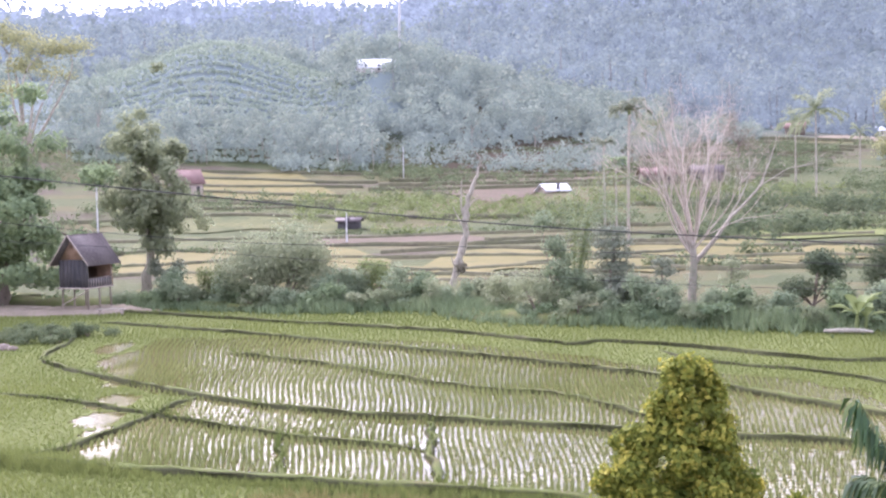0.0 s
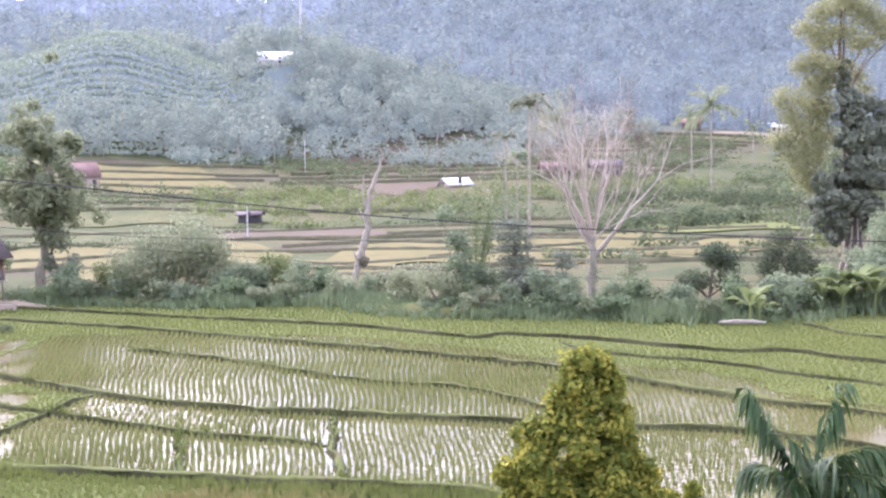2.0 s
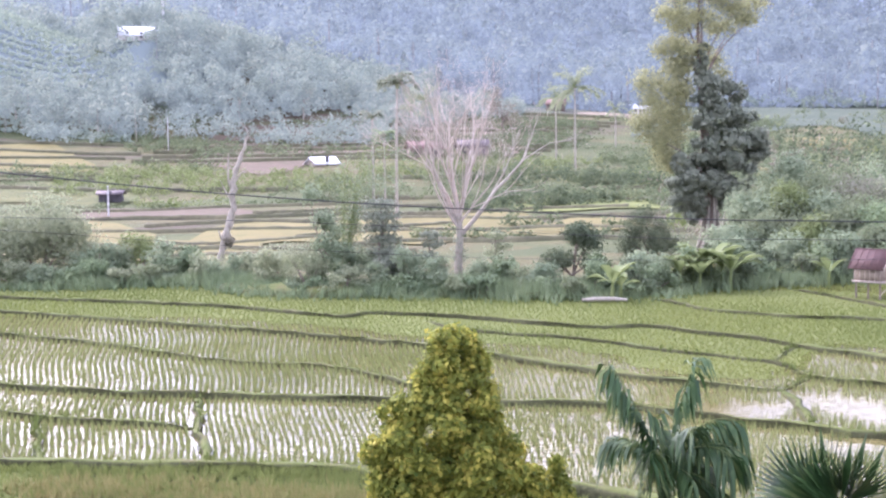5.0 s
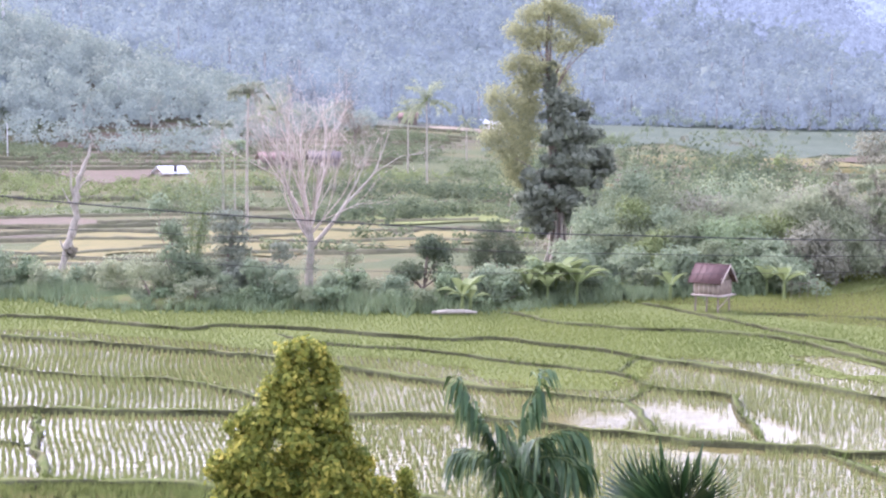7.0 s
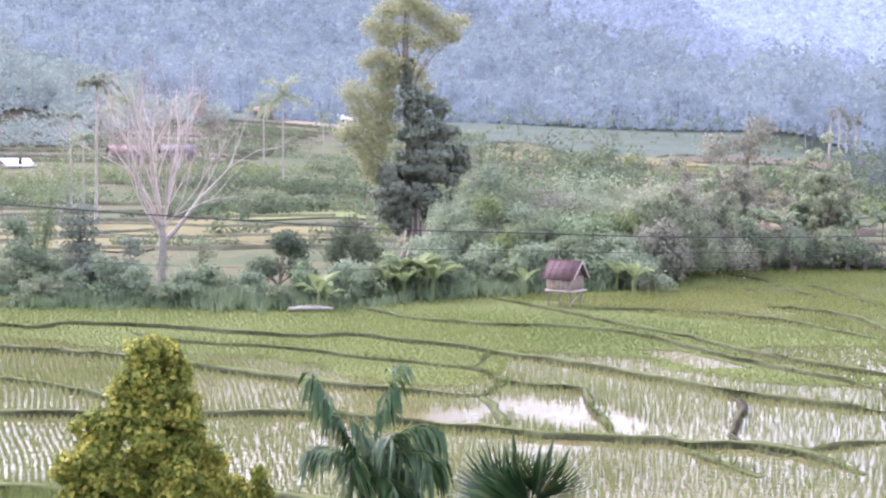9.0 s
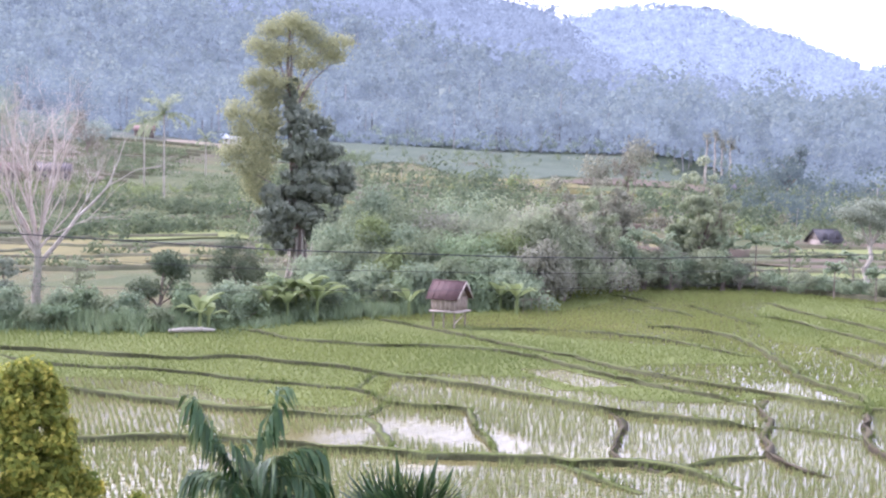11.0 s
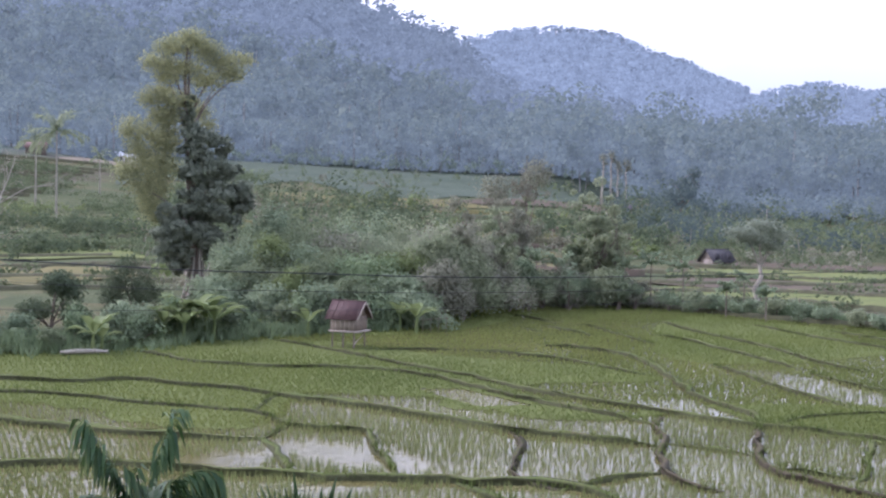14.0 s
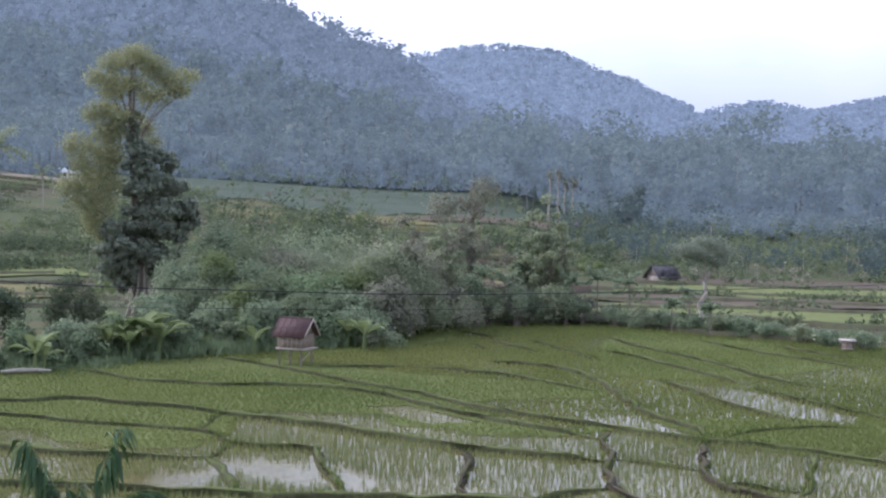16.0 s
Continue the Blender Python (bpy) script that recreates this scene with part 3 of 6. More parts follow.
dike([(46.2, 54.7), (47.4, 51.5), (47, 47.8), (44.9, 43.8), (41.6, 39), (39.3, 35.4), (38.3, 32.7), (37.9, 31.2), (36.4, 29.9)], 0.55, 0.24)
dike([(57, 55.9), (55.8, 51.3), (54, 46.2), (52.5, 42.6), (51.5, 39.7)], 0.5, 0.24)
dike([(64.3, 62.4), (61.4, 57.1), (59.5, 51.6), (57.4, 46), (54.8, 41.3), (54.1, 37.7)], 0.55, 0.24)
dike([(48.6, 43.3), (46.6, 38.9), (44.7, 35.2), (43.8, 32.1), (43.1, 30.2)], 0.5, 0.22)
dike([(50.8, 38.8), (49.4, 35.2), (48.1, 31), (47.4, 28)], 0.4, 0.18)
dike([(57.2, 71.6), (56.1, 64.8)], 0.5, 0.22)
dike([(54.1, 63.7), (52.7, 57.2)], 0.5, 0.22)
dike([(57.4, 63.5), (54.7, 56.6), (52.8, 51.8)], 0.4, 0.18)
dike([(51.6, 63), (51.2, 60.6)], 0.6, 0.3)
dike([(68.8, 57.6), (66.2, 51.1), (65.1, 46.2), (64, 41.4)], 0.5, 0.22)
dike([(70.4, 52.4), (68.2, 44.1)], 0.5, 0.2)
dike([(36.9, 30.1), (39.7, 30.3), (42.9, 29.8), (45, 28)], 0.35, 0.14)
# their cross dikes of bare mud
dike([(34.5, 33.3), (32.7, 31.8), (31.4, 30.1), (28.9, 27.9), (27.4, 26.2), (26.7, 24.9), (26.9, 23.4)], 0.5, 0.22, "broad bare mud dike between flooded paddies", M_MUDDIKE)
dike([(36.3, 29.9), (33.7, 27.8), (31.8, 26.1), (30.3, 24.4), (30.3, 23.2), (30.2, 21.8), (31, 20)], 0.5, 0.22, "broad bare mud dike between flooded paddies", M_MUDDIKE)
dike([(30.8, 29.5), (31.5, 27.8), (31.9, 26.3)], 0.35, 0.16)
dike([(31.1, 24.8), (31.4, 23.7), (31.9, 22.5)], 0.4, 0.18)
dike([(38.1, 26.1), (36, 24.9), (32.9, 22.7), (31.6, 22.3)], 0.4, 0.16)
dike([(27.3, 33.8), (25.7, 31.3), (23.9, 29.4), (22.5, 27.6), (22.9, 26.1)], 0.45, 0.22, "crumbling mud dike with a collapsed stretch", M_MUDDIKE)
dike([(22.9, 26.1), (25, 26.2), (27.4, 26.1)], 0.45, 0.2)
# the far bank under the hedge, and the path along the east
dike([(-40, 99), (-33, 92.5), (-29, 90), (-21.8, 88.5), (-8.5, 82), (0.5, 81.5), (4.5, 73.5), (13.8, 69.4), (21, 65.8), (28, 68), (36.2, 68.5), (43, 69)], 4.2, 0.5, "low bank overgrown with grass along the field edge", M_DIKE, "bank", "bank", 2)
dike([(44, 67), (52, 71.5), (60, 76), (68.3, 76.5), (72.9, 70.8), (73.6, 62.1), (75, 56.4), (77, 50.9), (80, 43)], 1.0, 0.35, "narrow trodden path on a low bank beside the paddies", M_BANK, "path", "path", 2)
dike([(-36, 87), (-31, 84.6), (-27, 83.8), (-23.5, 84.4), (-21, 85.6)], 4.6, 0.28, "bare pinkish earth round the stilt hut", M_EARTH, "yard", "yard", 2)

# water: one level sheet that ends under the banks
rim = [(-44, 98), (-33, 92.5), (-21.8, 88.5), (-8.5, 82), (0.5, 81.5), (4.5, 73.5), (13.8, 69.4), (21, 65.8), (28, 68), (36.2, 68.5), (44, 67.5), (60, 76), (68.3, 76.5), (73, 70.8), (75, 56.4), (80, 43),
       (70, 25), (40, 14), (22, 17), (13, 23), (8, 27.5), (3.3, 30.2), (-3.7, 32.6), (-4.2, 29.5), (-14, 31), (-30, 36), (-44, 60)]
bm = bmesh.new()
bm.faces.new([bm.verts.new((x, y, 0)) for x, y in rim])
me = bpy.data.meshes.new("water")
bm.to_mesh(me)
bm.free()
alone("water", me, M_WATER, "shallow muddy water standing in the rice paddies", "water", "structure")


def inside(x, y, poly):
    hit = np.zeros(len(x), bool)
    for (x0, y0), (x1, y1) in zip(poly, poly[1:] + poly[:1]):
        if y0 != y1:
            hit ^= ((y0 > y) != (y1 > y)) & (x < (x1 - x0) * (y - y0) / (y1 - y0) + x0)
    return hit


def off_dikes(x, y):
    d = np.full(len(x), 9.0)
    for a, b, c, e, w in SEGS:
        ux, uy = c - a, e - b
        t = np.clip(((x - a) * ux + (y - b) * uy) / (ux * ux + uy * uy + 1e-9), 0, 1)
        d = np.minimum(d, np.hypot(x - a - t * ux, y - b - t * uy) - w)
    return d


def patches(x, y, s, o):
    return np.sin(x / s + o + 1.7 * np.sin(y / s * 0.7 + o)) + np.sin(y / s * 1.3 + 2 * o + 1.3 * np.sin(x / s * 0.8))


GREEN_X = [-26, -16.5, -16, -10, -4, 0, 10, 17, 19.5, 23, 26, 29.2, 31.7, 34, 36.2, 38, 45, 60, 80]
GREEN_Y = [36, 38, 66, 67, 63, 60, 53, 43, 39.5, 42, 42, 38.8, 35, 32.5, 29.5, 25, 23, 20, 18]
# open water: x, y, half lengths
OPEN = [(-17.6, 63.3, 0.9, 2.4), (-16.2, 58.8, 0.8, 2.6), (-14.9, 54.4, 0.8, 2.4), (-13.2, 46.8, 0.95, 1.8), (-12.7, 43.2, 0.85, 1.5), (-11.9, 40.6, 0.6, 1.2), (-11.1, 37.2, 0.7, 1.9), (19.6, 34.2, 1.3, 2.2), (20.7, 32.6, 1.3, 2.4), (16.2, 34.6, 1.8, 1.3), (-14.3, 51.2, 0.6, 0.9), (17.5, 29.5, 2, 0.7)]


# terraces in the green part that are still thinly planted
THIN = [[(48.0, 42.0), (49.6, 40.3), (49.6, 36.5), (47.4, 30.6), (45.1, 29.1), (44.2, 32.5), (45.7, 36.6)], [(36, 36.3), (38.8, 36), (37.8, 33), (36.9, 30.6), (36, 32.6)], [(30, 44), (32, 43), (32, 38), (29.5, 39)]]
# and beds beside open water that have closed to green
FULL = [[(-26, 36), (-20, 64), (-18.4, 62), (-15.6, 53), (-12, 48.5), (-10, 47.4), (-11.7, 40), (-12.6, 38), (-9.5, 35), (-26, 34)], [(-26, 34), (-26, 40), (-16, 37.3), (-9, 34.5), (-3.7, 32.5), (-3.7, 28), (-26, 28)]]


def rice(name, spacing, near, far, dense, blades, height, width, material, label):
    """Tufts of rice planted in rows, clear of dikes and open water."""
    gx = np.arange(-60, 100, spacing)
    gy = np.arange(16, 100, spacing * 0.85)
    X, Y = np.meshgrid(gx, gy)
    x, y = X.ravel(), Y.ravel()
    x, y = x * (0.4 + 0.015 * y) + 0.10 * np.sin(y * 0.6 + 0.1 * x), y + 0.3 * np.sin(x * 0.22)
    x, y = x + rng.normal(size=len(x)) * (0.06 if dense else 0.028), y + rng.normal(size=len(x)) * (0.09 if dense else 0.06)
    r = np.hypot(x, y)
    a = np.degrees(np.arctan2(x, y))
    keep = (r > near) & (r < far) & (a > -23) & (a < 60)
    x, y = x[keep], y[keep]
    green = y > np.interp(x, GREEN_X, GREEN_Y) + 1.2 * patches(x, y, 3.0, 0.4)
    for shape in FULL:
        green |= inside(x, y, shape)
    for shape in THIN:
        green &= ~inside(x, y, shape)
    keep = inside(x, y, rim) & (green == dense)
    x, y = x[keep], y[keep]
    keep = off_dikes(x, y) > 0.05
    for ox, oy, rx, ry in OPEN:
        keep &= ((x - ox) / rx) ** 2 + ((y - oy) / ry) ** 2 > 1 + 0.25 * np.sin(x * 5) + 0.25 * np.sin(y * 4)
    if not dense:
        thin = 0.5 + 0.22 * patches(x, y, 2.6, 1.1)
        keep &= rng.random(len(x)) < np.clip(0.55 + 0.75 * thin, 0.2, 1) * np.interp(x, [9, 15], [1.0, 0.9])
        for shape in THIN:
            keep &= ~inside(x, y, shape) | (rng.random(len(x)) < 0.5)
    else:
        keep &= rng.random(len(x)) < np.interp(x, [26, 34], [1.0, 0.8])
    x, y = x[keep], y[keep]
    N = len(x)
    h = height * (1 + 0.16 * patches(x, y, 4.0, 2.2)) * rng.uniform(0.8, 1.2, N)
    V = np.zeros((N, blades, 3, 3))
    for k in range(blades):
        w = rng.uniform(0, 2 * np.pi, N)
        lean = rng.uniform(0.1, 0.75, N) if dense else rng.uniform(0.03, 0.42, N)
        bx, by = x + rng.normal(size=N) * 0.02, y + rng.normal(size=N) * 0.02
        c, s = np.cos(w), np.sin(w)
        b = width * (np.ones(N) if dense else np.interp(x, [9, 15], [1.0, 0.55]))
        V[:, k, 0] = np.stack([bx - s * b, by + c * b, np.full(N, -0.02)], 1)
        V[:, k, 1] = np.stack([bx + s * b, by - c * b, np.full(N, -0.02)], 1)
        V[:, k, 2] = np.stack([bx + c * lean * h, by + s * lean * h, h * rng.uniform(0.7, 1.05, N)], 1)
    return alone(name, mesh_of(name, V.reshape(-1, 3), np.arange(N * blades * 3).reshape(-1, 3)), material, label, "rice", "stuff")


rice("rice_seedlings", 0.205, 20, 75, False, 6, 0.235, 0.0165, M_RICE_WET, "sparse young rice seedlings planted in rows in shallow water")
rice("rice_plants", 0.18, 20, 110, True, 4, 0.15, 0.026, M_RICE, "dense bright green young rice in flooded terraces")


# flat green sheet added just over the water, hiding its bright reflection in dense rice
cell = 0.35
mx, my = np.meshgrid(np.arange(-45, 82, cell), np.arange(20, 100, cell))
mx, my = mx.ravel(), my.ravel()
thick = my > np.interp(mx, GREEN_X, GREEN_Y) + 1.2 * patches(mx, my, 3.0, 0.4) + 0.5 + 0.5 * patches(mx, my, 0.8, 1.9)
for shape in FULL:
    thick |= inside(mx, my, shape)
for shape in THIN:
    thick &= ~inside(mx, my, shape)
thick &= inside(mx, my, rim) & (patches(mx, my, 5.0, 0.7) > np.interp(mx, [24, 34], [-3, 0.1]))
for ox, oy, rx, ry in OPEN:
    thick &= ((mx - ox) / rx) ** 2 + ((my - oy) / ry) ** 2 > 1.1
mx, my = mx[thick], my[thick]
q = cell / 2 + 0.004
V = np.stack([np.stack([mx + a * q, my + b * q, np.full(len(mx), 0.02)], 1) for a, b in ((-1, -1), (1, -1), (1, 1), (-1, 1))], 1).reshape(-1, 3)
alone("rice_sheet", mesh_of("rice_sheet", V, np.arange(len(V)).reshape(-1, 4)), M_MAT, "flat green sheet hiding the bright water between young rice", "rice", "stuff")


def grass_along(name, pts, width, count, height, label, material, blade=0.02, blades=5):
    P = curve_through(pts)
    k = rng.integers(0, len(P) - 1, count)
    at = P[k] + (P[k + 1] - P[k]) * rng.random((count, 1)) + rng.normal(size=(count, 2)) * width * 0.4
    h = height * rng.uniform(0.4, 1.35, count) * (1 + 0.25 * patches(at[:, 0], at[:, 1], 2.0, 0.9))
    V = np.zeros((count, blades, 3, 3))
    z = np.maximum(land(at[:, 0], at[:, 1]), -0.02)
    for b in range(blades):
        w, lean = rng.uniform(0, 2 * np.pi, count), rng.uniform(0.1, 0.8, count)
        c, s = np.cos(w), np.sin(w)
        V[:, b, 0] = np.stack([at[:, 0] - s * blade, at[:, 1] + c * blade, z], 1)
        V[:, b, 1] = np.stack([at[:, 0] + s * blade, at[:, 1] - c * blade, z], 1)
        V[:, b, 2] = np.stack([at[:, 0] + c * lean * h, at[:, 1] + s * lean * h, z + h], 1)
    return alone(name, mesh_of(name, V.reshape(-1, 3), np.arange(count * blades * 3).reshape(-1, 3)), material, label, "grass", "stuff")


HEDGE = [(-22, 87.5), (-8.5, 81), (0.5, 80.5), (4.5, 72.6), (13.8, 68.4), (21, 64.8), (28, 67), (36.2, 67.5), (43, 68)]
grass_along("bank_grass", HEDGE, 3.2, 17000, 0.72, "tall green grass growing thickly on the field bank", M_GRASS, 0.035)
grass_along("edge_grass", [(-16, 37.3), (-9, 34.6), (-3.7, 32.6), (0.1, 31.4), (3.3, 30.1), (8, 27.4)], 0.9, 6000, 0.28, "short lush grass on the near field edge", M_RICE, 0.015)
grass_along("garden_grass", [(-3.2, 30.4), (1, 28.6), (6, 26), (11, 22)], 2.4, 6000, 0.22, "short mixed grass below the field edge", M_RICE, 0.02)
grass_along("dry_stalks", [(-4.6, 30.8), (-2, 29.8), (1, 28.2), (6, 25.6), (11, 21.6)], 1.6, 3500, 0.26, "dry straw stalks below the field edge", M_STRAW, 0.02)
grass_along("path_grass", [(52, 72.5), (60, 77.5), (68.3, 78), (74.5, 71), (75.5, 62), (77, 56), (79, 50)], 1.6, 2500, 0.8, "rough grass beside the path", M_GRASS, 0.05)

grass_along("rank_grass", [(30, 69.5), (38, 69.5), (45, 69), (50, 71.5), (56, 74.5), (62, 78)], 2.2, 5200, 0.9, "rank yellow-green grass along the foot of the thicket", M_RICE, 0.05)
grass_along("dry_grass", [(40, 70.5), (46, 70.5), (51, 73), (57, 76), (64, 80)], 2.4, 2600, 1.0, "dry straw-coloured grass along the foot of the thicket", M_STRAW, 0.05)

# short grass and weeds on every dike
D = np.concatenate([p[:-1] + (p[1:] - p[:-1]) * u for p in DIKES for u in (0.0, 0.14, 0.28, 0.42, 0.57, 0.71, 0.86)])
D = D + rng.normal(size=D.shape) * 0.10
N = len(D)
V = np.zeros((N, 5, 3, 3))
for b in range(5):
    w, h = rng.uniform(0, 2 * np.pi, N), rng.uniform(0.05, 0.2, N) * (1 + 0.4 * patches(D[:, 0], D[:, 1], 1.5, 0.2))
    c, s_ = np.cos(w), np.sin(w)
    V[:, b, 0] = np.stack([D[:, 0] - s_ * 0.02, D[:, 1] + c * 0.02, np.full(N, 0.06)], 1)
    V[:, b, 1] = np.stack([D[:, 0] + s_ * 0.02, D[:, 1] - c * 0.02, np.full(N, 0.06)], 1)
    V[:, b, 2] = np.stack([D[:, 0] + c * h * 0.6, D[:, 1] + s_ * h * 0.6, 0.12 + h], 1)
alone("dike_grass", mesh_of("dike_grass", V.reshape(-1, 3), np.arange(N * 15).reshape(-1, 3)), M_WEED, "short olive grass and weeds along the dikes", "grass", "stuff")


# ---- plants ----
def spot(round_, out, lift=0.0):
    """A place on the ground by bearing (degrees to the right of straight ahead) and distance."""
    x, y = out * math.sin(radians(round_)), out * math.cos(radians(round_))
    z = float(land(x, y))
    return (x, y, max(z, -0.05) + lift if out < 110 else z + lift)


def broad_tree(name, at, label, height, trunk_h, trunk_r, blobs, leaves, size, mat, bark=None, lean=(0, 0), gap=0.25, down=0.0, flat=0.0, width=0.5, group="", forks=True, limb_count=14, bend=0.12):
    """A trunk with limbs that reach into the clumps of the crown, and the crown of single leaves."""
    t = thing(name, at, label, "tree", group)
    top = np.array([lean[0], lean[1], trunk_h])
    P = [top * k + rng.normal(size=3) * (0.04 if trunk_h < 8 else 0.012) * trunk_h * np.array([1, 1, 0]) * (0 < k < 1) for k in np.linspace(0, 1, 6)]
    part("trunk", smooth(mesh_of("trunk", *tube(P, np.linspace(trunk_r * 1.25, trunk_r * 0.7, 6), 9))), bark or M_BARK, t)
    B = np.asarray(blobs, float)
    if forks:
        for b in B[:limb_count]:
            mid = (top + b[:3]) / 2 + rng.normal(size=3) * bend * np.linalg.norm(b[:3] - top)
            Q = curve_through([P[4], mid, b[:3]], 0.5)
            part("limb", smooth(mesh_of("limb", *tube(Q, np.linspace(trunk_r * 0.5, trunk_r * 0.1, len(Q)), 5))), bark or M_BARK, t)
    pts = cloud(B, leaves, 0.5, gap, max(0.5, B[:, 3].mean()))
    part("crown", leaf_quads(pts, size, width, down, flat), mat, t)
    return t


def shrub(name, at, label, w, h, leaves, size, mat, clumps=7, stems=5, gap=0.15, down=0.0, width=0.5, group="", squash=0.8, category="shrub"):
    t = thing(name, at, label, category, group)
    B = []
    for k in range(clumps):
        u = rng.random()
        B.append((rng.normal() * w * 0.24 * (1.15 - 0.6 * u), rng.normal() * w * 0.22 * (1.15 - 0.6 * u), h * (0.22 + 0.58 * u), w * rng.uniform(0.17, 0.28), w * rng.uniform(0.17, 0.28), h * rng.uniform(0.16, 0.24) * squash / 0.8))
    for k in range(stems):
        b = B[k % clumps]
        Q = curve_through([(rng.normal() * 0.1 * w * 0.3, rng.normal() * 0.1 * w * 0.3, -0.05), (b[0] * 0.5, b[1] * 0.5, b[2] * 0.6), b[:3]], 0.4)
        part("stem", smooth(mesh_of("stem", *tube(Q, np.linspace(0.05 + 0.01 * h, 0.012, len(Q)), 5))), M_BARK, t)
    part("foliage", leaf_quads(cloud(B, leaves, 0.45, gap, w * 0.25), size, width, down), mat, t)
    return t


def frond(base, way, length, leaflet, droop, pairs=26, fold=0.5, width=0.09, stalk=0.16):
    """A feather palm leaf: a bowed rib and its leaflets."""
    d = unit(np.asarray(way, float))
    P = [np.asarray(base, float)]
    steps = 12
    for k in range(steps):
        d = unit(d + np.array([0, 0, -droop / steps * (0.5 + k / steps)]))
        P.append(P[-1] + d * length / steps)
    P = np.array(P)
    rib = tube(P, np.linspace(length * 0.012, length * 0.002, steps + 1), 4)
    V, F = [], []
    for k in range(pairs):
        u = stalk + (1 - stalk) * k / (pairs - 1)
        f = u * steps
        i = min(int(f), steps - 1)
        p, t = P[i] + (P[i + 1] - P[i]) * (f - i), unit(P[i + 1] - P[i])
        side = unit(np.cross(t, np.array([0, 0, 1.0])) + 1e-4)
        L = leaflet * (math.sin(math.pi * min(1, 0.12 + 0.88 * (1 - abs(u - 0.45) * 1.25))) * 0.7 + 0.3) * rng.uniform(0.85, 1.1)
        for s in (-1, 1):
            o = unit(side * s * 0.8 + t * 0.65 + rng.normal(size=3) * 0.22 + np.array([0, 0, 0.25 - fold * rng.uniform(0.5, 1.3)]))
            m, e = p + o * L * 0.5, p + o * L * 0.85 + np.array([0, 0, -L * min(fold, 1.2) * rng.uniform(0.25, 0.7)])
            b = unit(np.cross(o, side * s + np.array([0, 0, 1.2]))) * leaflet * width * 0.5
            n0 = len(V)
            V += [p, m + b, e, m - b]
            F.append((n0, n0 + 1, n0 + 2, n0 + 3))
    return rib, (np.array(V), np.array(F))


def palm(name, at, label, trunk_h, trunk_r, fronds, length, leaflet, droop, mat, lean=(0, 0), group="", up=(-0.1, 1.2), pairs=22, bark=None, shaft=True, fold=0.5, width=0.12):
    t = thing(name, at, label, "palm", group)
    P = [np.array([lean[0] * k * k, lean[1] * k * k, trunk_h * k]) for k in np.linspace(0, 1, 8)]
    part("trunk", smooth(mesh_of("trunk", *tube(P, np.linspace(trunk_r * 1.2, trunk_r * 0.85, 8), 8))), bark or M_BARK, t)
    if shaft:
        part("crownshaft", smooth(mesh_of("crownshaft", *tube([P[-1], P[-1] + np.array([0, 0, length * 0.16]), P[-1] + np.array([0, 0, length * 0.3])], [trunk_r, trunk_r * 1.15, trunk_r * 0.3], 8))), M_LIME, t, "smooth green crownshaft")
    for k in range(fronds):
        w = 2 * math.pi * (k + rng.uniform(-0.25, 0.25)) / fronds * 1.618
        rib, leaf = frond(P[-1] + np.array([0, 0, length * 0.12 if shaft else 0]), (math.cos(w), math.sin(w), rng.uniform(*up)), length * rng.uniform(0.85, 1.1), leaflet, droop * rng.uniform(0.8, 1.2), pairs, fold, width)
        f = part("frond", leaf, mat, t)
        part("rib", smooth(mesh_of("rib", *rib)), M_LIME, f)
    return t


def banana(at, h, leaves, label="banana plant with broad torn pale green leaves", group="banana plants"):
    t = thing("banana_plant", at, label, "banana plant", group)
    part("stem", smooth(mesh_of("stem", *tube([(0, 0, -0.05), (0.03, 0.02, h * 0.2), (0.05, 0, h * 0.4)], [0.13, 0.11, 0.07], 8))), M_LIME, t)
    for k in range(leaves):
        w = 2 * math.pi * k / leaves + rng.uniform(-0.4, 0.4)
        d = unit(np.array([math.cos(w) * 0.7, math.sin(w) * 0.7, rng.uniform(0.5, 1.3)]))
        P, L = [np.array([0.05, 0, h * 0.36])], h * rng.uniform(0.5, 0.7)
        for s in range(8):
            d = unit(d + np.array([0, 0, -0.16 * (0.4 + s / 8)]))
            P.append(P[-1] + d * L / 8)
        V, F = [], []
        for s, p in enumerate(P):
            u = s / 8
            tdir = unit(P[min(s + 1, 8)] - P[max(s - 1, 0)])
            side = unit(np.cross(tdir, np.array([0, 0, 1.0])))
            b = 0.36 * h / 3 * max(0.04, math.sin(math.pi * min(1, max(0, (u - 0.12) / 0.9)))) * rng.uniform(0.75, 1.1)
            V += [p - side * b + np.array([0, 0, b * 0.5]), p, p + side * b + np.array([0, 0, b * 0.5])]
            if s:
                a = 3 * (s - 1)
                F += [(a, a + 1, a + 4, a + 3), (a + 1, a + 2, a + 5, a + 4)]
        part("leaf", (np.array(V), np.array(F)), M_LIME, t)
    return t


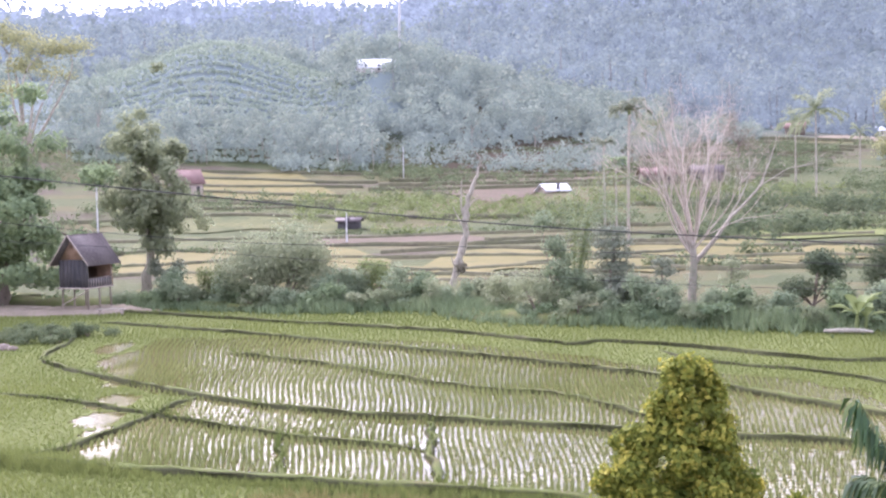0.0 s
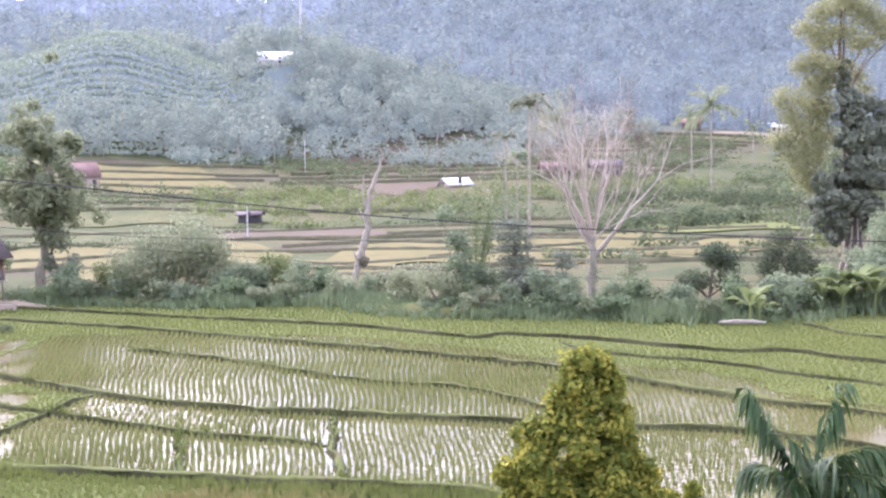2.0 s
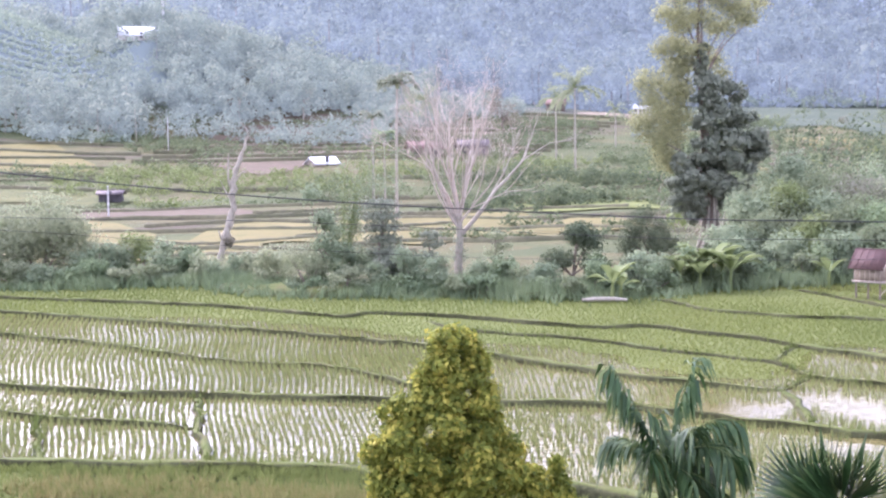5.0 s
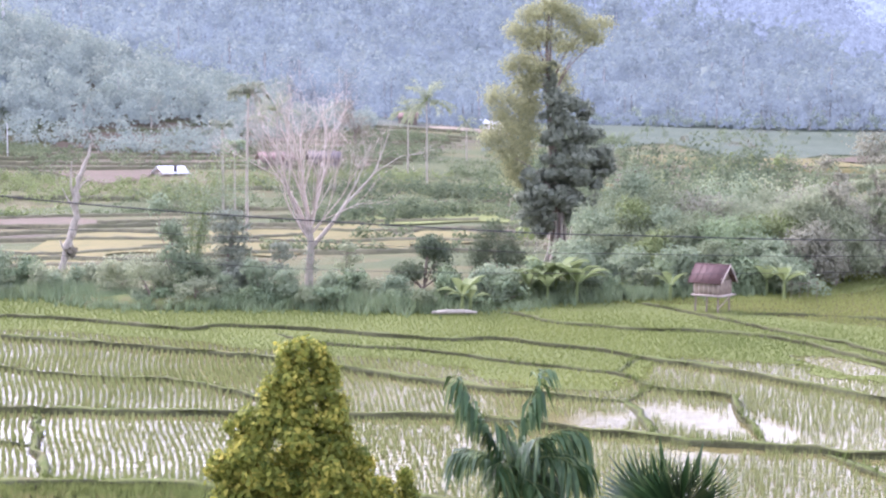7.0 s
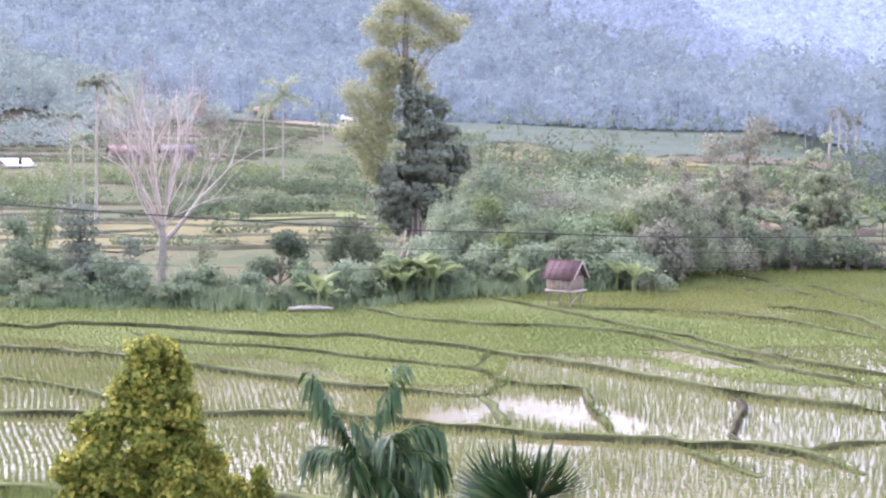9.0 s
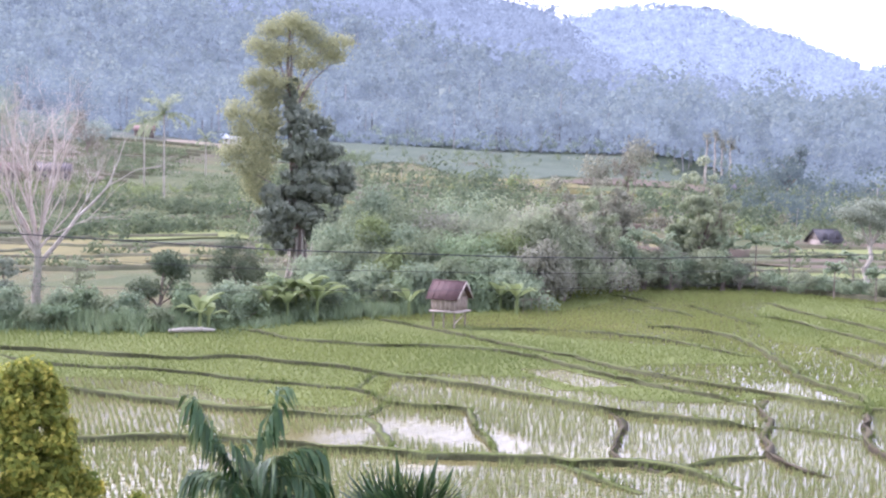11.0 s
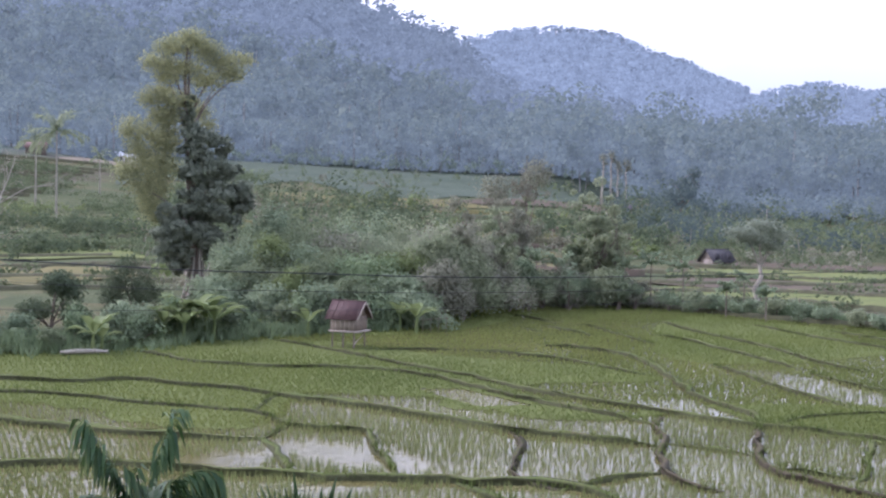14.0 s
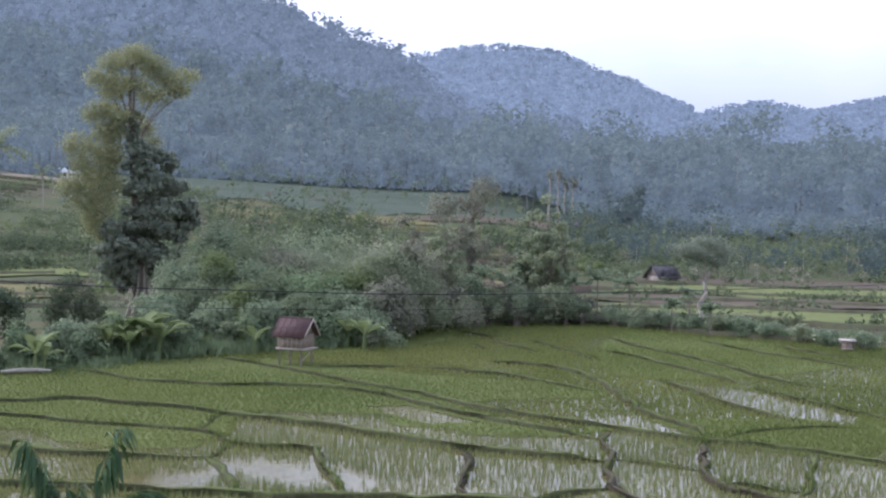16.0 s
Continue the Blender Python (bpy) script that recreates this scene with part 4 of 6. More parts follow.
# the yellow-green tree below the viewer
Y_AT = (3.45, 17.65, -0.1)
YOUNG = [(0.02, 0, 5.48, 0.24, 0.3, 0.26), (0.3, 0.05, 5.36, 0.2, 0.26, 0.24), (-0.14, -0.1, 5.15, 0.26, 0.3, 0.24), (0.2, -0.15, 5.02, 0.34, 0.32, 0.3), (0.5, 0, 5.02, 0.2, 0.28, 0.26), (-0.2, 0, 4.72, 0.3, 0.34, 0.28), (0.34, -0.1, 4.6, 0.36, 0.36, 0.3), (0.6, 0, 4.62, 0.17, 0.25, 0.2), (-0.5, 0, 4.42, 0.3, 0.36, 0.26), (-0.82, 0, 4.36, 0.22, 0.28, 0.2),
         (0.05, -0.2, 4.2, 0.42, 0.42, 0.34), (0.5, 0, 4.12, 0.34, 0.4, 0.32), (-0.66, -0.1, 3.98, 0.36, 0.4, 0.3), (-0.98, 0, 3.7, 0.3, 0.36, 0.3), (-0.3, -0.2, 3.7, 0.46, 0.46, 0.36), (0.3, -0.2, 3.66, 0.46, 0.46, 0.36), (0.8, 0, 3.74, 0.32, 0.4, 0.28), (1.12, 0, 3.46, 0.28, 0.36, 0.26), (-0.75, 0, 3.25, 0.5, 0.5, 0.4), (0.5, -0.2, 3.2, 0.6, 0.55, 0.4), (1.35, 0, 3.15, 0.3, 0.36, 0.26), (-0.1, 0, 2.8, 0.9, 0.8, 0.5), (1.78, 0, 3.36, 0.12, 0.14, 0.24), (1.7, 0, 3.0, 0.25, 0.25, 0.25)]
# each bough ends in several small rounded clumps
TUFTS = []
for b in YOUNG:
    for _ in range(7):
        d = unit(rng.normal(size=3)) * rng.uniform(0.55, 0.95)
        f = rng.uniform(0.36, 0.56)
        TUFTS.append((b[0] + d[0] * b[3], b[1] + d[1] * b[4], b[2] + d[2] * b[5], b[3] * f + 0.04, b[4] * f + 0.04, b[5] * f + 0.04))
broad_tree("young_tree", Y_AT, "dense bushy tree with yellow-green young leaves", 5.9, 3.2, 0.11, TUFTS, 32000, 0.098, M_YELLOW, gap=0.03, width=0.6, limb_count=2, bend=0.02)
# palms beside it
palm("areca_palm", (5.03, 12.7, -0.1), "young feather palm with drooping glossy dark leaflets", 4.62, 0.07, 0, 1, 0.3, 1, M_PALM)
NEAR_PALM = [ob for ob in scene.objects if ob.name == "areca_palm"][0]
for way, length, droop, fold in [((-0.46, 0.1, 1.3), 1.42, 0.5, 1.25), ((0.26, -0.1, 1.45), 1.4, 0.7, 1.25), ((0.72, 0.1, 1.0), 1.05, 1.9, 1.25), ((-0.4, 0.4, 0.9), 0.8, 1.6, 1.2), ((0.3, 0.7, 1.0), 0.9, 1.5, 1.1), ((0.42, -0.5, 1.0), 1.0, 1.8, 1.2), ((-0.3, -0.4, 0.9), 0.8, 1.8, 1.2), ((0.62, -0.3, 1.0), 1.05, 1.9, 1.2),
                                 ((0.12, -0.4, 1.2), 0.9, 1.5, 1.2), ((-0.22, -0.2, 1.2), 0.95, 1.3, 1.2), ((0.5, -0.1, 1.2), 1.15, 1.9, 1.2), ((0.8, 0.3, 0.6), 0.75, 1.7, 1.1), ((0.15, -0.8, 0.6), 0.8, 1.7, 1.1), ((-0.35, -0.6, 0.6), 0.7, 1.6, 1.1), ((0.5, -0.7, 0.4), 0.85, 1.6, 1.1)]:
    rib, leaf = frond((0, 0, 4.62), way, length, 0.42, droop, 46, fold * 0.95, 0.11, 0.2)
    f = part("frond", leaf, M_PALM, NEAR_PALM)
    part("rib", smooth(mesh_of("rib", *rib)), M_LIME, f)
palm("areca_palm", (5.45, 11.9, -0.1), "small feather palm with dark drooping leaflets", 3.55, 0.06, 14, 1.2, 0.45, 1.9, M_PALM, up=(0.5, 1.6), pairs=28, fold=0.9, width=0.2)


def fan_palm(at, h, leaves):
    t = thing("fan_palm", at, "fan palm with stiff folded dark green leaves", "palm")
    part("trunk", smooth(mesh_of("trunk", *tube([(0, 0, 0), (0, 0.03, h * 0.5), (0, 0, h)], [0.1, 0.09, 0.08], 8))), M_BARK, t)
    for k in range(leaves):
        w = 2 * math.pi * k / leaves + 0.4
        d = unit(np.array([math.cos(w) * 0.5, math.sin(w) * 0.5, rng.uniform(0.9, 1.6)]))
        hub = np.array([0, 0, h]) + d * 0.5
        side = unit(np.cross(d, np.array([0.2, 1.0, 0.15])))
        V, F = [], []
        for s in np.linspace(-1.05, 1.05, 23):
            o = unit(d * math.cos(s) + side * math.sin(s))
            b = unit(np.cross(o, np.cross(d, side))) * 0.021
            lift = np.cross(side, d) * 0.05 * (1 if int(s * 20) % 2 else -1)
            L = 0.74 * (1 - 0.16 * abs(s)) * rng.uniform(0.9, 1.08)
            n0 = len(V)
            V += [hub, hub + o * L * 0.55 + b + lift, hub + o * L, hub + o * L * 0.55 - b - lift]
            F.append((n0, n0 + 1, n0 + 2, n0 + 3))
        f = part("leaf", (np.array(V), np.array(F)), M_PALM, t)
        part("stalk", smooth(mesh_of("stalk", *tube([(0, 0, h), hub], [0.02, 0.012], 5))), M_LIME, f)


palm("areca_palm", (5.2, 12.5, -0.1), "low feather palm with yellow-green drooping leaflets", 3.2, 0.06, 14, 1.25, 0.5, 2.0, M_LIME, up=(0.4, 1.5), pairs=26, fold=0.9, width=0.16)
fan_palm((6.15, 10.9, -0.1), 4.25, 6)
shrub("garden_shrub", (4.1, 15.2, -0.1), "grey-green weedy shrub below the palms", 2.2, 3.4, 2500, 0.12, M_SOFT)
shrub("garden_shrub", (5.2, 14.6, -0.1), "green weedy shrub below the palms", 2.4, 3.2, 2500, 0.12, M_LIME)

# along the bank, from west to east
big = random_blobs(130, (-0.9, 0, 7.6), (6.6, 5.6, 6.6), 1.25, 0.6)
broad_tree("roadside_tree", spot(-20.3, 96), "large spreading tree with layered dark green foliage", 14.5, 4.6, 0.45, big, 30000, 0.44, M_BIG, gap=0.12, limb_count=6, flat=0.25, down=0.2)
two = np.concatenate([random_blobs(60, (0.6, 0, 9.6), (3.1, 3.0, 5.4), 0.85, 0.9), random_blobs(30, (1.3, 0, 6.6), (3.6, 3.0, 2.4), 0.85, 0.9)])
broad_tree("roadside_tree", spot(-14.15, 96), "upright tree with sparse grey-green foliage and a forked pale trunk", 13.5, 4.5, 0.38, two, 14000, 0.38, M_SOFT, bark=M_PALE, lean=(0.7, 0), gap=0.16, limb_count=6)
umb = np.array([(-4, 0, 26, 3.0, 3, 0.9), (-1, 1, 25, 2.8, 3, 0.8), (2.2, 0, 23.6, 2.8, 2.6, 0.9), (4.8, 0, 23.8, 2.6, 2.6, 0.8), (0, 0, 22, 2.4, 2.4, 0.7), (-5, 0, 22.5, 2.6, 2.4, 0.8), (3.4, 0, 21, 2.2, 2.2, 0.6), (-2.5, 0, 19.5, 2.6, 2.4, 0.7)])
broad_tree("umbrella_tree", spot(-19.0, 132), "tall flat-topped tree with thin olive foliage and bare branches", 27, 15, 0.4, umb, 5000, 0.36, M_AIRY, bark=M_PALE, gap=0.3, flat=0.6)
shrub("bank_shrub", spot(-13.2, 94), "dark green shrub beside the leaning trunk", 3, 3.6, 1800, 0.26, M_DARK)
shrub("bank_shrub", spot(-11, 88), "pale green bush on the field bank", 3.4, 3.2, 2200, 0.2, M_LIME)
shrub("bamboo_thicket", spot(-7.75, 86), "rounded feathery grey-green bamboo thicket", 7.4, 6.4, 11000, 0.28, M_SOFT, 22, 12, 0.06, 0.3, 0.4)
shrub("bank_shrub", spot(-3.2, 84), "light green shrub with open leaves", 3.2, 4.2, 1500, 0.26, M_LIME, 7, 5, 0.3)
for r0, d0, w0, h0, m0 in [(-12.6, 87, 3.2, 2.4, M_SHRUB), (-10.2, 86, 2.6, 2.6, M_SHRUB), (-5.2, 83, 3, 2.3, M_SHRUB), (-4.2, 83, 2.5, 2.5, M_SHRUB), (-2, 82.5, 3, 2.3, M_SHRUB), (-1, 82, 2.4, 1.9, M_GRASS), (1.7, 80, 2.4, 1.6, M_SOFT), (2.8, 76, 2.6, 2.2, M_SOFT), (9.6, 71, 2.4, 2.4, M_SHRUB), (10.8, 70, 2.2, 2.0, M_SHRUB),
                           (13.2, 70.5, 2.6, 1.9, M_SHRUB), (14.4, 70, 2.6, 1.8, M_GRASS), (15.6, 69.5, 2.4, 1.8, M_SHRUB), (18.4, 69, 2.4, 1.8, M_GRASS), (20.2, 69.5, 2.5, 1.9, M_SHRUB), (21.4, 71, 2.4, 2.1, M_SHRUB), (22.8, 73, 2.6, 2.3, M_GRASS), (24.8, 75, 2.6, 2.4, M_SHRUB)]:
    shrub("bank_shrub", spot(r0, d0), "low leafy green shrub on the field bank", w0 * 1.15, h0 * 1.35, 1400, 0.23, m0, 9, 4, 0.1, group="shrubs along the bank")
HEDGE_LINE = curve_through(HEDGE, 1.0)
for k in range(len(HEDGE_LINE) * 4 // 5):
    x, y = HEDGE_LINE[k * 5 // 4] + rng.normal(size=2) * np.array([0.5, 0.8]) - np.array([0.0, 0.3])
    if 1.5 < x < 3.5:
        continue
    h0 = rng.uniform(0.8, 2.3)
    shrub("hedge_plant", (x, y, 0.1), "leafy plant in the overgrown bank hedge", rng.uniform(1.9, 2.9), h0, 800, 0.23, (M_SHRUB, M_SOFT, M_GRASS, M_MID, M_BIG)[k * 7 % 5] if x < 13 else (M_MID, M_GRASS, M_DEEP)[k % 3], 8, 3, 0.1, group="hedge plants")
shrub("bank_shrub", spot(4.6, 72), "grey-green arching bush at the water's edge", 3.4, 3.8, 3000, 0.2, M_SOFT, 9, 8, 0.2, 0.4, 0.3)
broad_tree("bank_tree", spot(5.5, 73), "slim dark green tree in the bank hedge", 5.5, 2.2, 0.1, random_blobs(9, (0, 0, 3.5), (1.3, 1.3, 2.8), 0.7, 1.0), 2600, 0.24, M_SHRUB, gap=0.25)
shrub("bank_shrub", spot(6.6, 73.5), "green bush in the bank hedge", 2.8, 3.2, 2200, 0.22, M_SHRUB)
layer = [(0.1 * k - 0.2, 0, 5.3 - 0.72 * k, 1.25 + 0.1 * math.sin(k * 2.1), 1.2, 0.2) for k in range(6)]
broad_tree("layered_tree", spot(8.15, 73.6), "dark tree with foliage in flat layers", 5.8, 4.6, 0.1, layer, 2600, 0.24, M_DARK, gap=0.2, flat=0.7)
shrub("bank_shrub", spot(8.3, 73), "dark green bush under the layered tree", 3, 2.6, 2200, 0.22, M_DARK)
shrub("bank_shrub", spot(17.2, 80), "dark round bush with broad leaves behind the bank", 4.4, 3.7, 3200, 0.26, M_DEEP, 8, 7, 0.2)
broad_tree("bank_tree", spot(10.4, 73), "thin young tree with tiers of dark leaves", 3.6, 3.2, 0.05, [(0, 0, 3.4, 0.7, 0.6, 0.2), (0.2, 0, 2.8, 0.8, 0.6, 0.2), (-0.1, 0, 2.1, 0.7, 0.6, 0.2)], 700, 0.22, M_DARK, gap=0.1, flat=0.5)
broad_tree("bank_tree", spot(13.6, 73), "thin young tree with tiers of grey leaves", 3.4, 3.2, 0.05, [(0, 0, 3.3, 0.7, 0.6, 0.2), (0.4, 0, 2.6, 0.7, 0.6, 0.2), (-0.3, 0, 2.2, 0.6, 0.6, 0.2)], 500, 0.2, M_SOFT, gap=0.1, flat=0.5)


def bamboo_plume(at, h, culms, label):
    t = thing("bamboo_clump", at, label, "bamboo")
    for k in range(culms):
        w = rng.uniform(0, 2 * math.pi)
        tip = np.array([math.cos(w) * h * 0.16 + h * 0.2, math.sin(w) * h * 0.16, h * rng.uniform(0.75, 1.0)])
        Q = curve_through([(0, 0, 0), tip * np.array([0.25, 0.25, 0.5]), tip * np.array([0.6, 0.6, 0.93]), tip + np.array([h * 0.1, 0, -h * 0.06])], 0.4)
        c = part("culm", smooth(mesh_of("culm", *tube(Q, np.linspace(0.05, 0.01, len(Q)), 5))), M_LIME, t)
        P = Q[rng.integers(len(Q) // 3, len(Q), 420)] + rng.normal(size=(420, 3)) * 0.32
        part("foliage", leaf_quads(P, 0.26, 0.22, 0.7), M_LIME if k % 2 else M_SHRUB, c)


bamboo_plume(spot(6.2, 76), 9.3, 7, "tall bamboo clump with an arching feathery plume")

# the dead tree
dead = thing("dead_tree", spot(0.3, 82), "leaning dead trunk with a broken top and short stubs", "tree")
Q = curve_through([(0, 0, -0.1), (0.25, 0, 1.6), (0.75, 0, 3.4), (1.15, 0, 5.4), (1.25, 0, 7.0), (1.9, 0, 8.6), (2.35, 0, 10.0)], 0.35)
rad = np.interp(Q[:, 2], [0, 0.6, 1.2, 2.6, 2.9, 3.2, 5.5, 7, 8.5, 10], [0.46, 0.38, 0.26, 0.22, 0.36, 0.22, 0.2, 0.18, 0.12, 0.07]) * rng.uniform(0.7, 1.25, len(Q))
part("trunk", smooth(mesh_of("trunk", *tube(Q + rng.normal(size=Q.shape) * 0.05, rad, 9))), M_PALE, dead)
for p0, p1, p2, r0 in [((0.75, 0, 2.6), (0.3, -0.2, 2.9), (0.15, -0.2, 3.4), 0.12), ((1.2, 0, 5.8), (0.9, 0, 6.8), (0.95, 0, 8.6), 0.11), ((1.25, 0, 6.6), (1.7, 0.2, 7.2), (2.0, 0.2, 7.3), 0.09), ((1.15, 0, 5.2), (0.6, 0.2, 6.2), (0.3, 0.2, 6.9), 0.07), ((2.3, 0, 9.6), (2.2, 0, 10.2), (1.8, 0, 10.7), 0.06)]:
    R = curve_through([p0, p1, p2], 0.25)
    part("stub", smooth(mesh_of("stub", *tube(R, np.linspace(r0, r0 * 0.4, len(R)), 6))), M_PALE, dead)
for b in [(0.75, -0.1, 2.7, 0.4, 0.35, 0.3), (0.1, -0.2, 0.5, 0.55, 0.45, 0.5)]:
    part("fern_tuft", leaf_quads(cloud([b], 150, 0.6), 0.3, 0.6, 0.4), M_HUSK, dead, "brown fern tuft on the trunk")

# the bare tree
bare = thing("bare_tree", spot(11.75, 79.5), "leafless pale tree with a wide fan of pinkish twigs", "tree")
out, tips = [], []
Q = curve_through([(0, 0, -0.1), (0.05, 0, 1.3), (0.15, 0, 2.8), (0.1, 0, 4.2)], 0.3)
part("trunk", smooth(mesh_of("trunk", *tube(Q, np.linspace(0.30, 0.2, len(Q)), 10))), M_PALE, bare)
for b in [(0.05, -0.1, 1.6, 0.4, 0.4, 1.8)]:
    part("climber", leaf_quads(cloud([b], 460, 0.7), 0.15, 0.6, 0.4), M_DARK, bare, "dark climber round the trunk")
for way, length, r0, z0 in [((-0.5, 0.1, 1), 4.2, 0.17, 3.4), ((-0.2, -0.25, 1), 4.0, 0.15, 4.0), ((0.0, 0.3, 1), 4.2, 0.15, 4.2), ((0.2, -0.2, 1), 3.9, 0.14, 4.1), ((0.75, 0.1, 0.9), 4.2, 0.2, 2.7), ((0.42, 0.4, 1), 3.8, 0.12, 3.9), ((-0.34, 0.5, 1), 3.6, 0.12, 3.7), ((-0.65, -0.2, 0.9), 3.2, 0.09, 3.3), ((0.1, -0.4, 1), 3.8, 0.1, 4.1), ((0.6, -0.3, 1), 3.4, 0.09, 3.6), ((-0.12, 0.1, 1), 4.6, 0.12, 4.2), ((0.3, 0.1, 1), 4.4, 0.12, 4.2), ((-0.4, 0.2, 1), 4.4, 0.11, 3.8)]:
    o, tp = [], []
    limbs((0.1, 0, z0), way, length, r0 * 0.85, 4, 0.44, o, tp, 0.05, (2, 3), 0.70, 0.045, 6)
    part("limb", smooth(mesh_of("limb", *joined(o))), M_PALE if r0 > 0.15 else M_TWIG, bare)
    tips += tp
P = np.array([p for p in tips if p[2] > 6])
P = np.repeat(P, 7, 0) + rng.normal(size=(len(P) * 7, 3)) * 0.5
part("twig_cloud", leaf_quads(P, 0.6, 0.022, -0.5), M_TWIG, bare, "haze of thin pinkish twigs")

# the tall tree wrapped in climbers
tall = thing("tall_tree", spot(23.7, 100), "tall tree thickly wrapped in dark climbers under an airy crown", "tree")
Q = curve_through([(0, 0, -0.2), (0.1, 0.3, 4), (-0.3, 0.4, 9), (-0.9, 0, 14), (-1.1, 0, 18.4), (-0.9, 0, 21)], 0.5)
part("trunk", smooth(mesh_of("trunk", *tube(Q, np.interp(Q[:, 2], [0, 1.5, 4, 14, 22], [1.0, 0.75, 0.5, 0.22, 0.06]), 10))), M_BARK, tall)
for k in range(7):
    w = 2 * math.pi * k / 7
    R = curve_through([(math.cos(w) * 1.1, math.sin(w) * 1.1, -0.1), (math.cos(w + 0.3) * 0.7, math.sin(w + 0.3) * 0.7, 1.8), (math.cos(w + 0.5) * 0.45, math.sin(w + 0.5) * 0.45, 4.4)], 0.4)
    part("hanging_root", smooth(mesh_of("hanging_root", *tube(R, np.linspace(0.16, 0.08, len(R)), 6))), M_PALE, tall)
climb = []
for x0, z0, r0 in [(1.2, 11.5, 1.8), (2.6, 9.7, 1.9), (3.7, 8.6, 1.3), (1.4, 8.3, 2.1), (0.2, 13.0, 1.3), (-0.7, 14.5, 0.8), (1.8, 12.9, 1.1), (0.7, 6.5, 2.0), (2.3, 6.2, 1.4), (-1.4, 6.3, 1.6), (-2.5, 5.2, 1.3), (-2.7, 7.2, 0.9), (-1.6, 4.2, 1.1), (2.1, 4.6, 1.1), (-0.4, 10.0, 1.3), (-0.6, 8.2, 1.3), (4.4, 8.2, 0.7), (3.4, 7.2, 0.9), (-2.7, 5.8, 1.3), (-1.9, 3.4, 1.2), (1.3, 4.7, 1.4), (0.1, 5.4, 1.3), (2.4, 3.4, 1.0), (-0.5, 13.7, 1.0), (-1.0, 15.4, 0.6), (-3.2, 4.0, 0.8), (-0.9, 12.2, 0.9), (-0.7, 10.6, 0.9), (-0.9, 16.4, 0.5), (-0.8, 13.6, 0.8), (0.3, 11.2, 1.2)]:
    for k in range(13):
        d = unit(rng.normal(size=3))
        b = r0 * rng.uniform(0.26, 0.46)
        climb.append((x0 + d[0] * r0 * 0.75, d[1] * r0 * 0.7 - 0.4, z0 + d[2] * r0 * 0.75, b, b, b * 0.75))
part("climber", leaf_quads(cloud(climb, 34000, 0.4, 0.12, 1.2), 0.34, 0.6, 0.35), M_DARK, tall, "dark glossy climber leaves")
for b in [(-3.2, 0, 20.1), (-0.6, 0, 21.4), (2.2, 0, 19.5), (1.4, 0, 17.5), (-3.9, 0, 8.9), (-2.4, 0, 17.7), (3.2, 0, 18.5)]:
    z0 = max(6.5, b[2] - 5)
    R = curve_through([(-0.8, 0, z0), (b[0] * 0.45 - 0.4, 0.2, z0 + (b[2] - z0) * 0.6), b], 0.5)
    part("limb", smooth(mesh_of("limb", *tube(R, np.linspace(0.11, 0.03, len(R)), 6))), M_BARK, tall)
airy = [(-3.6, 0, 19.3, 1.5, 1.4, 0.8), (3.6, 0, 20.1, 1.4, 1.4, 0.7), (0.8, 0, 20.7, 1.7, 1.5, 0.8), (-1.2, 0, 19.1, 1.8, 1.5, 0.7), (-2.2, 0, 20.7, 1.7, 1.6, 0.9), (-0.6, 0, 21.5, 1.5, 1.5, 0.8), (1.6, 0, 19.7, 1.9, 1.6, 0.8), (3.0, 0, 18.8, 1.3, 1.3, 0.7), (0.8, 0, 18.1, 1.6, 1.5, 0.8), (-2.4, 0, 18.3, 1.4, 1.4, 0.8), (-1.6, 0, 16.3, 1.8, 1.5, 0.9)]
part("crown", leaf_quads(cloud(airy, 9000, 0.35, 0.30, 0.9), 0.26, 0.45, 0.3, 0.3), M_AIRY, tall, "airy olive-green crown")
side = [(-5.2, 1, 14.0, 1.3, 1.2, 1.2), (-5.6, 1, 10.6, 1.2, 1.2, 1.2), (-3.8, 1, 16.6, 1.2, 1.2, 0.9), (-3.2, 1, 13.4, 1.7, 1.6, 1.6), (-4.0, 1, 11.2, 1.8, 1.6, 1.5), (-2.6, 1, 15.2, 1.4, 1.3, 1.0), (-3.0, 1, 9.4, 1.5, 1.5, 1.2), (-4.8, 1, 12.4, 0.9, 1, 0.9), (-1.8, 0.8, 15.2, 1.3, 1.2, 1.1), (-1.9, 0.9, 13.2, 1.2, 1.2, 1.2), (-2.6, 1, 17.0, 1.2, 1.2, 0.9), (-3.6, 1, 8.0, 1.4, 1.3, 1.1), (-2.2, 1, 11.2, 1.4, 1.3, 1.4), (-4.6, 1, 9.2, 1.2, 1.2, 1.0), (-2.9, 1, 7.0, 1.1, 1.1, 0.8), (0.7, 1, 15.6, 1.0, 1.0, 0.8), (1.5, 1, 14.4, 0.9, 0.9, 0.7)]
part("yellow_crown", leaf_quads(cloud(side, 12500, 0.3, 0.16, 1.2), 0.26, 0.4, 0.3, 0.2), M_AIRY, tall, "thin yellowish foliage")
shrub("round_bush", spot(21, 88), "dense dark green round bush at the foot of the tall tree", 4.2, 4.7, 6500, 0.2, M_DEEP, 9, 5, 0.05, 0.2, 0.35)
shrub("bank_shrub", spot(25.3, 92), "grey-green bush behind the bank", 4.2, 5.4, 4000, 0.24, M_SOFT)

# thicket between the tall tree and the open terraces
def thicket_edge(round_):
    """How far off the paddies end below the thicket."""
    return float(np.interp(round_, [33, 35, 37, 38.5, 40.5, 42.7, 44.5, 46, 50, 58], [76, 80, 88, 94, 97, 98, 100, 99, 97, 88]))


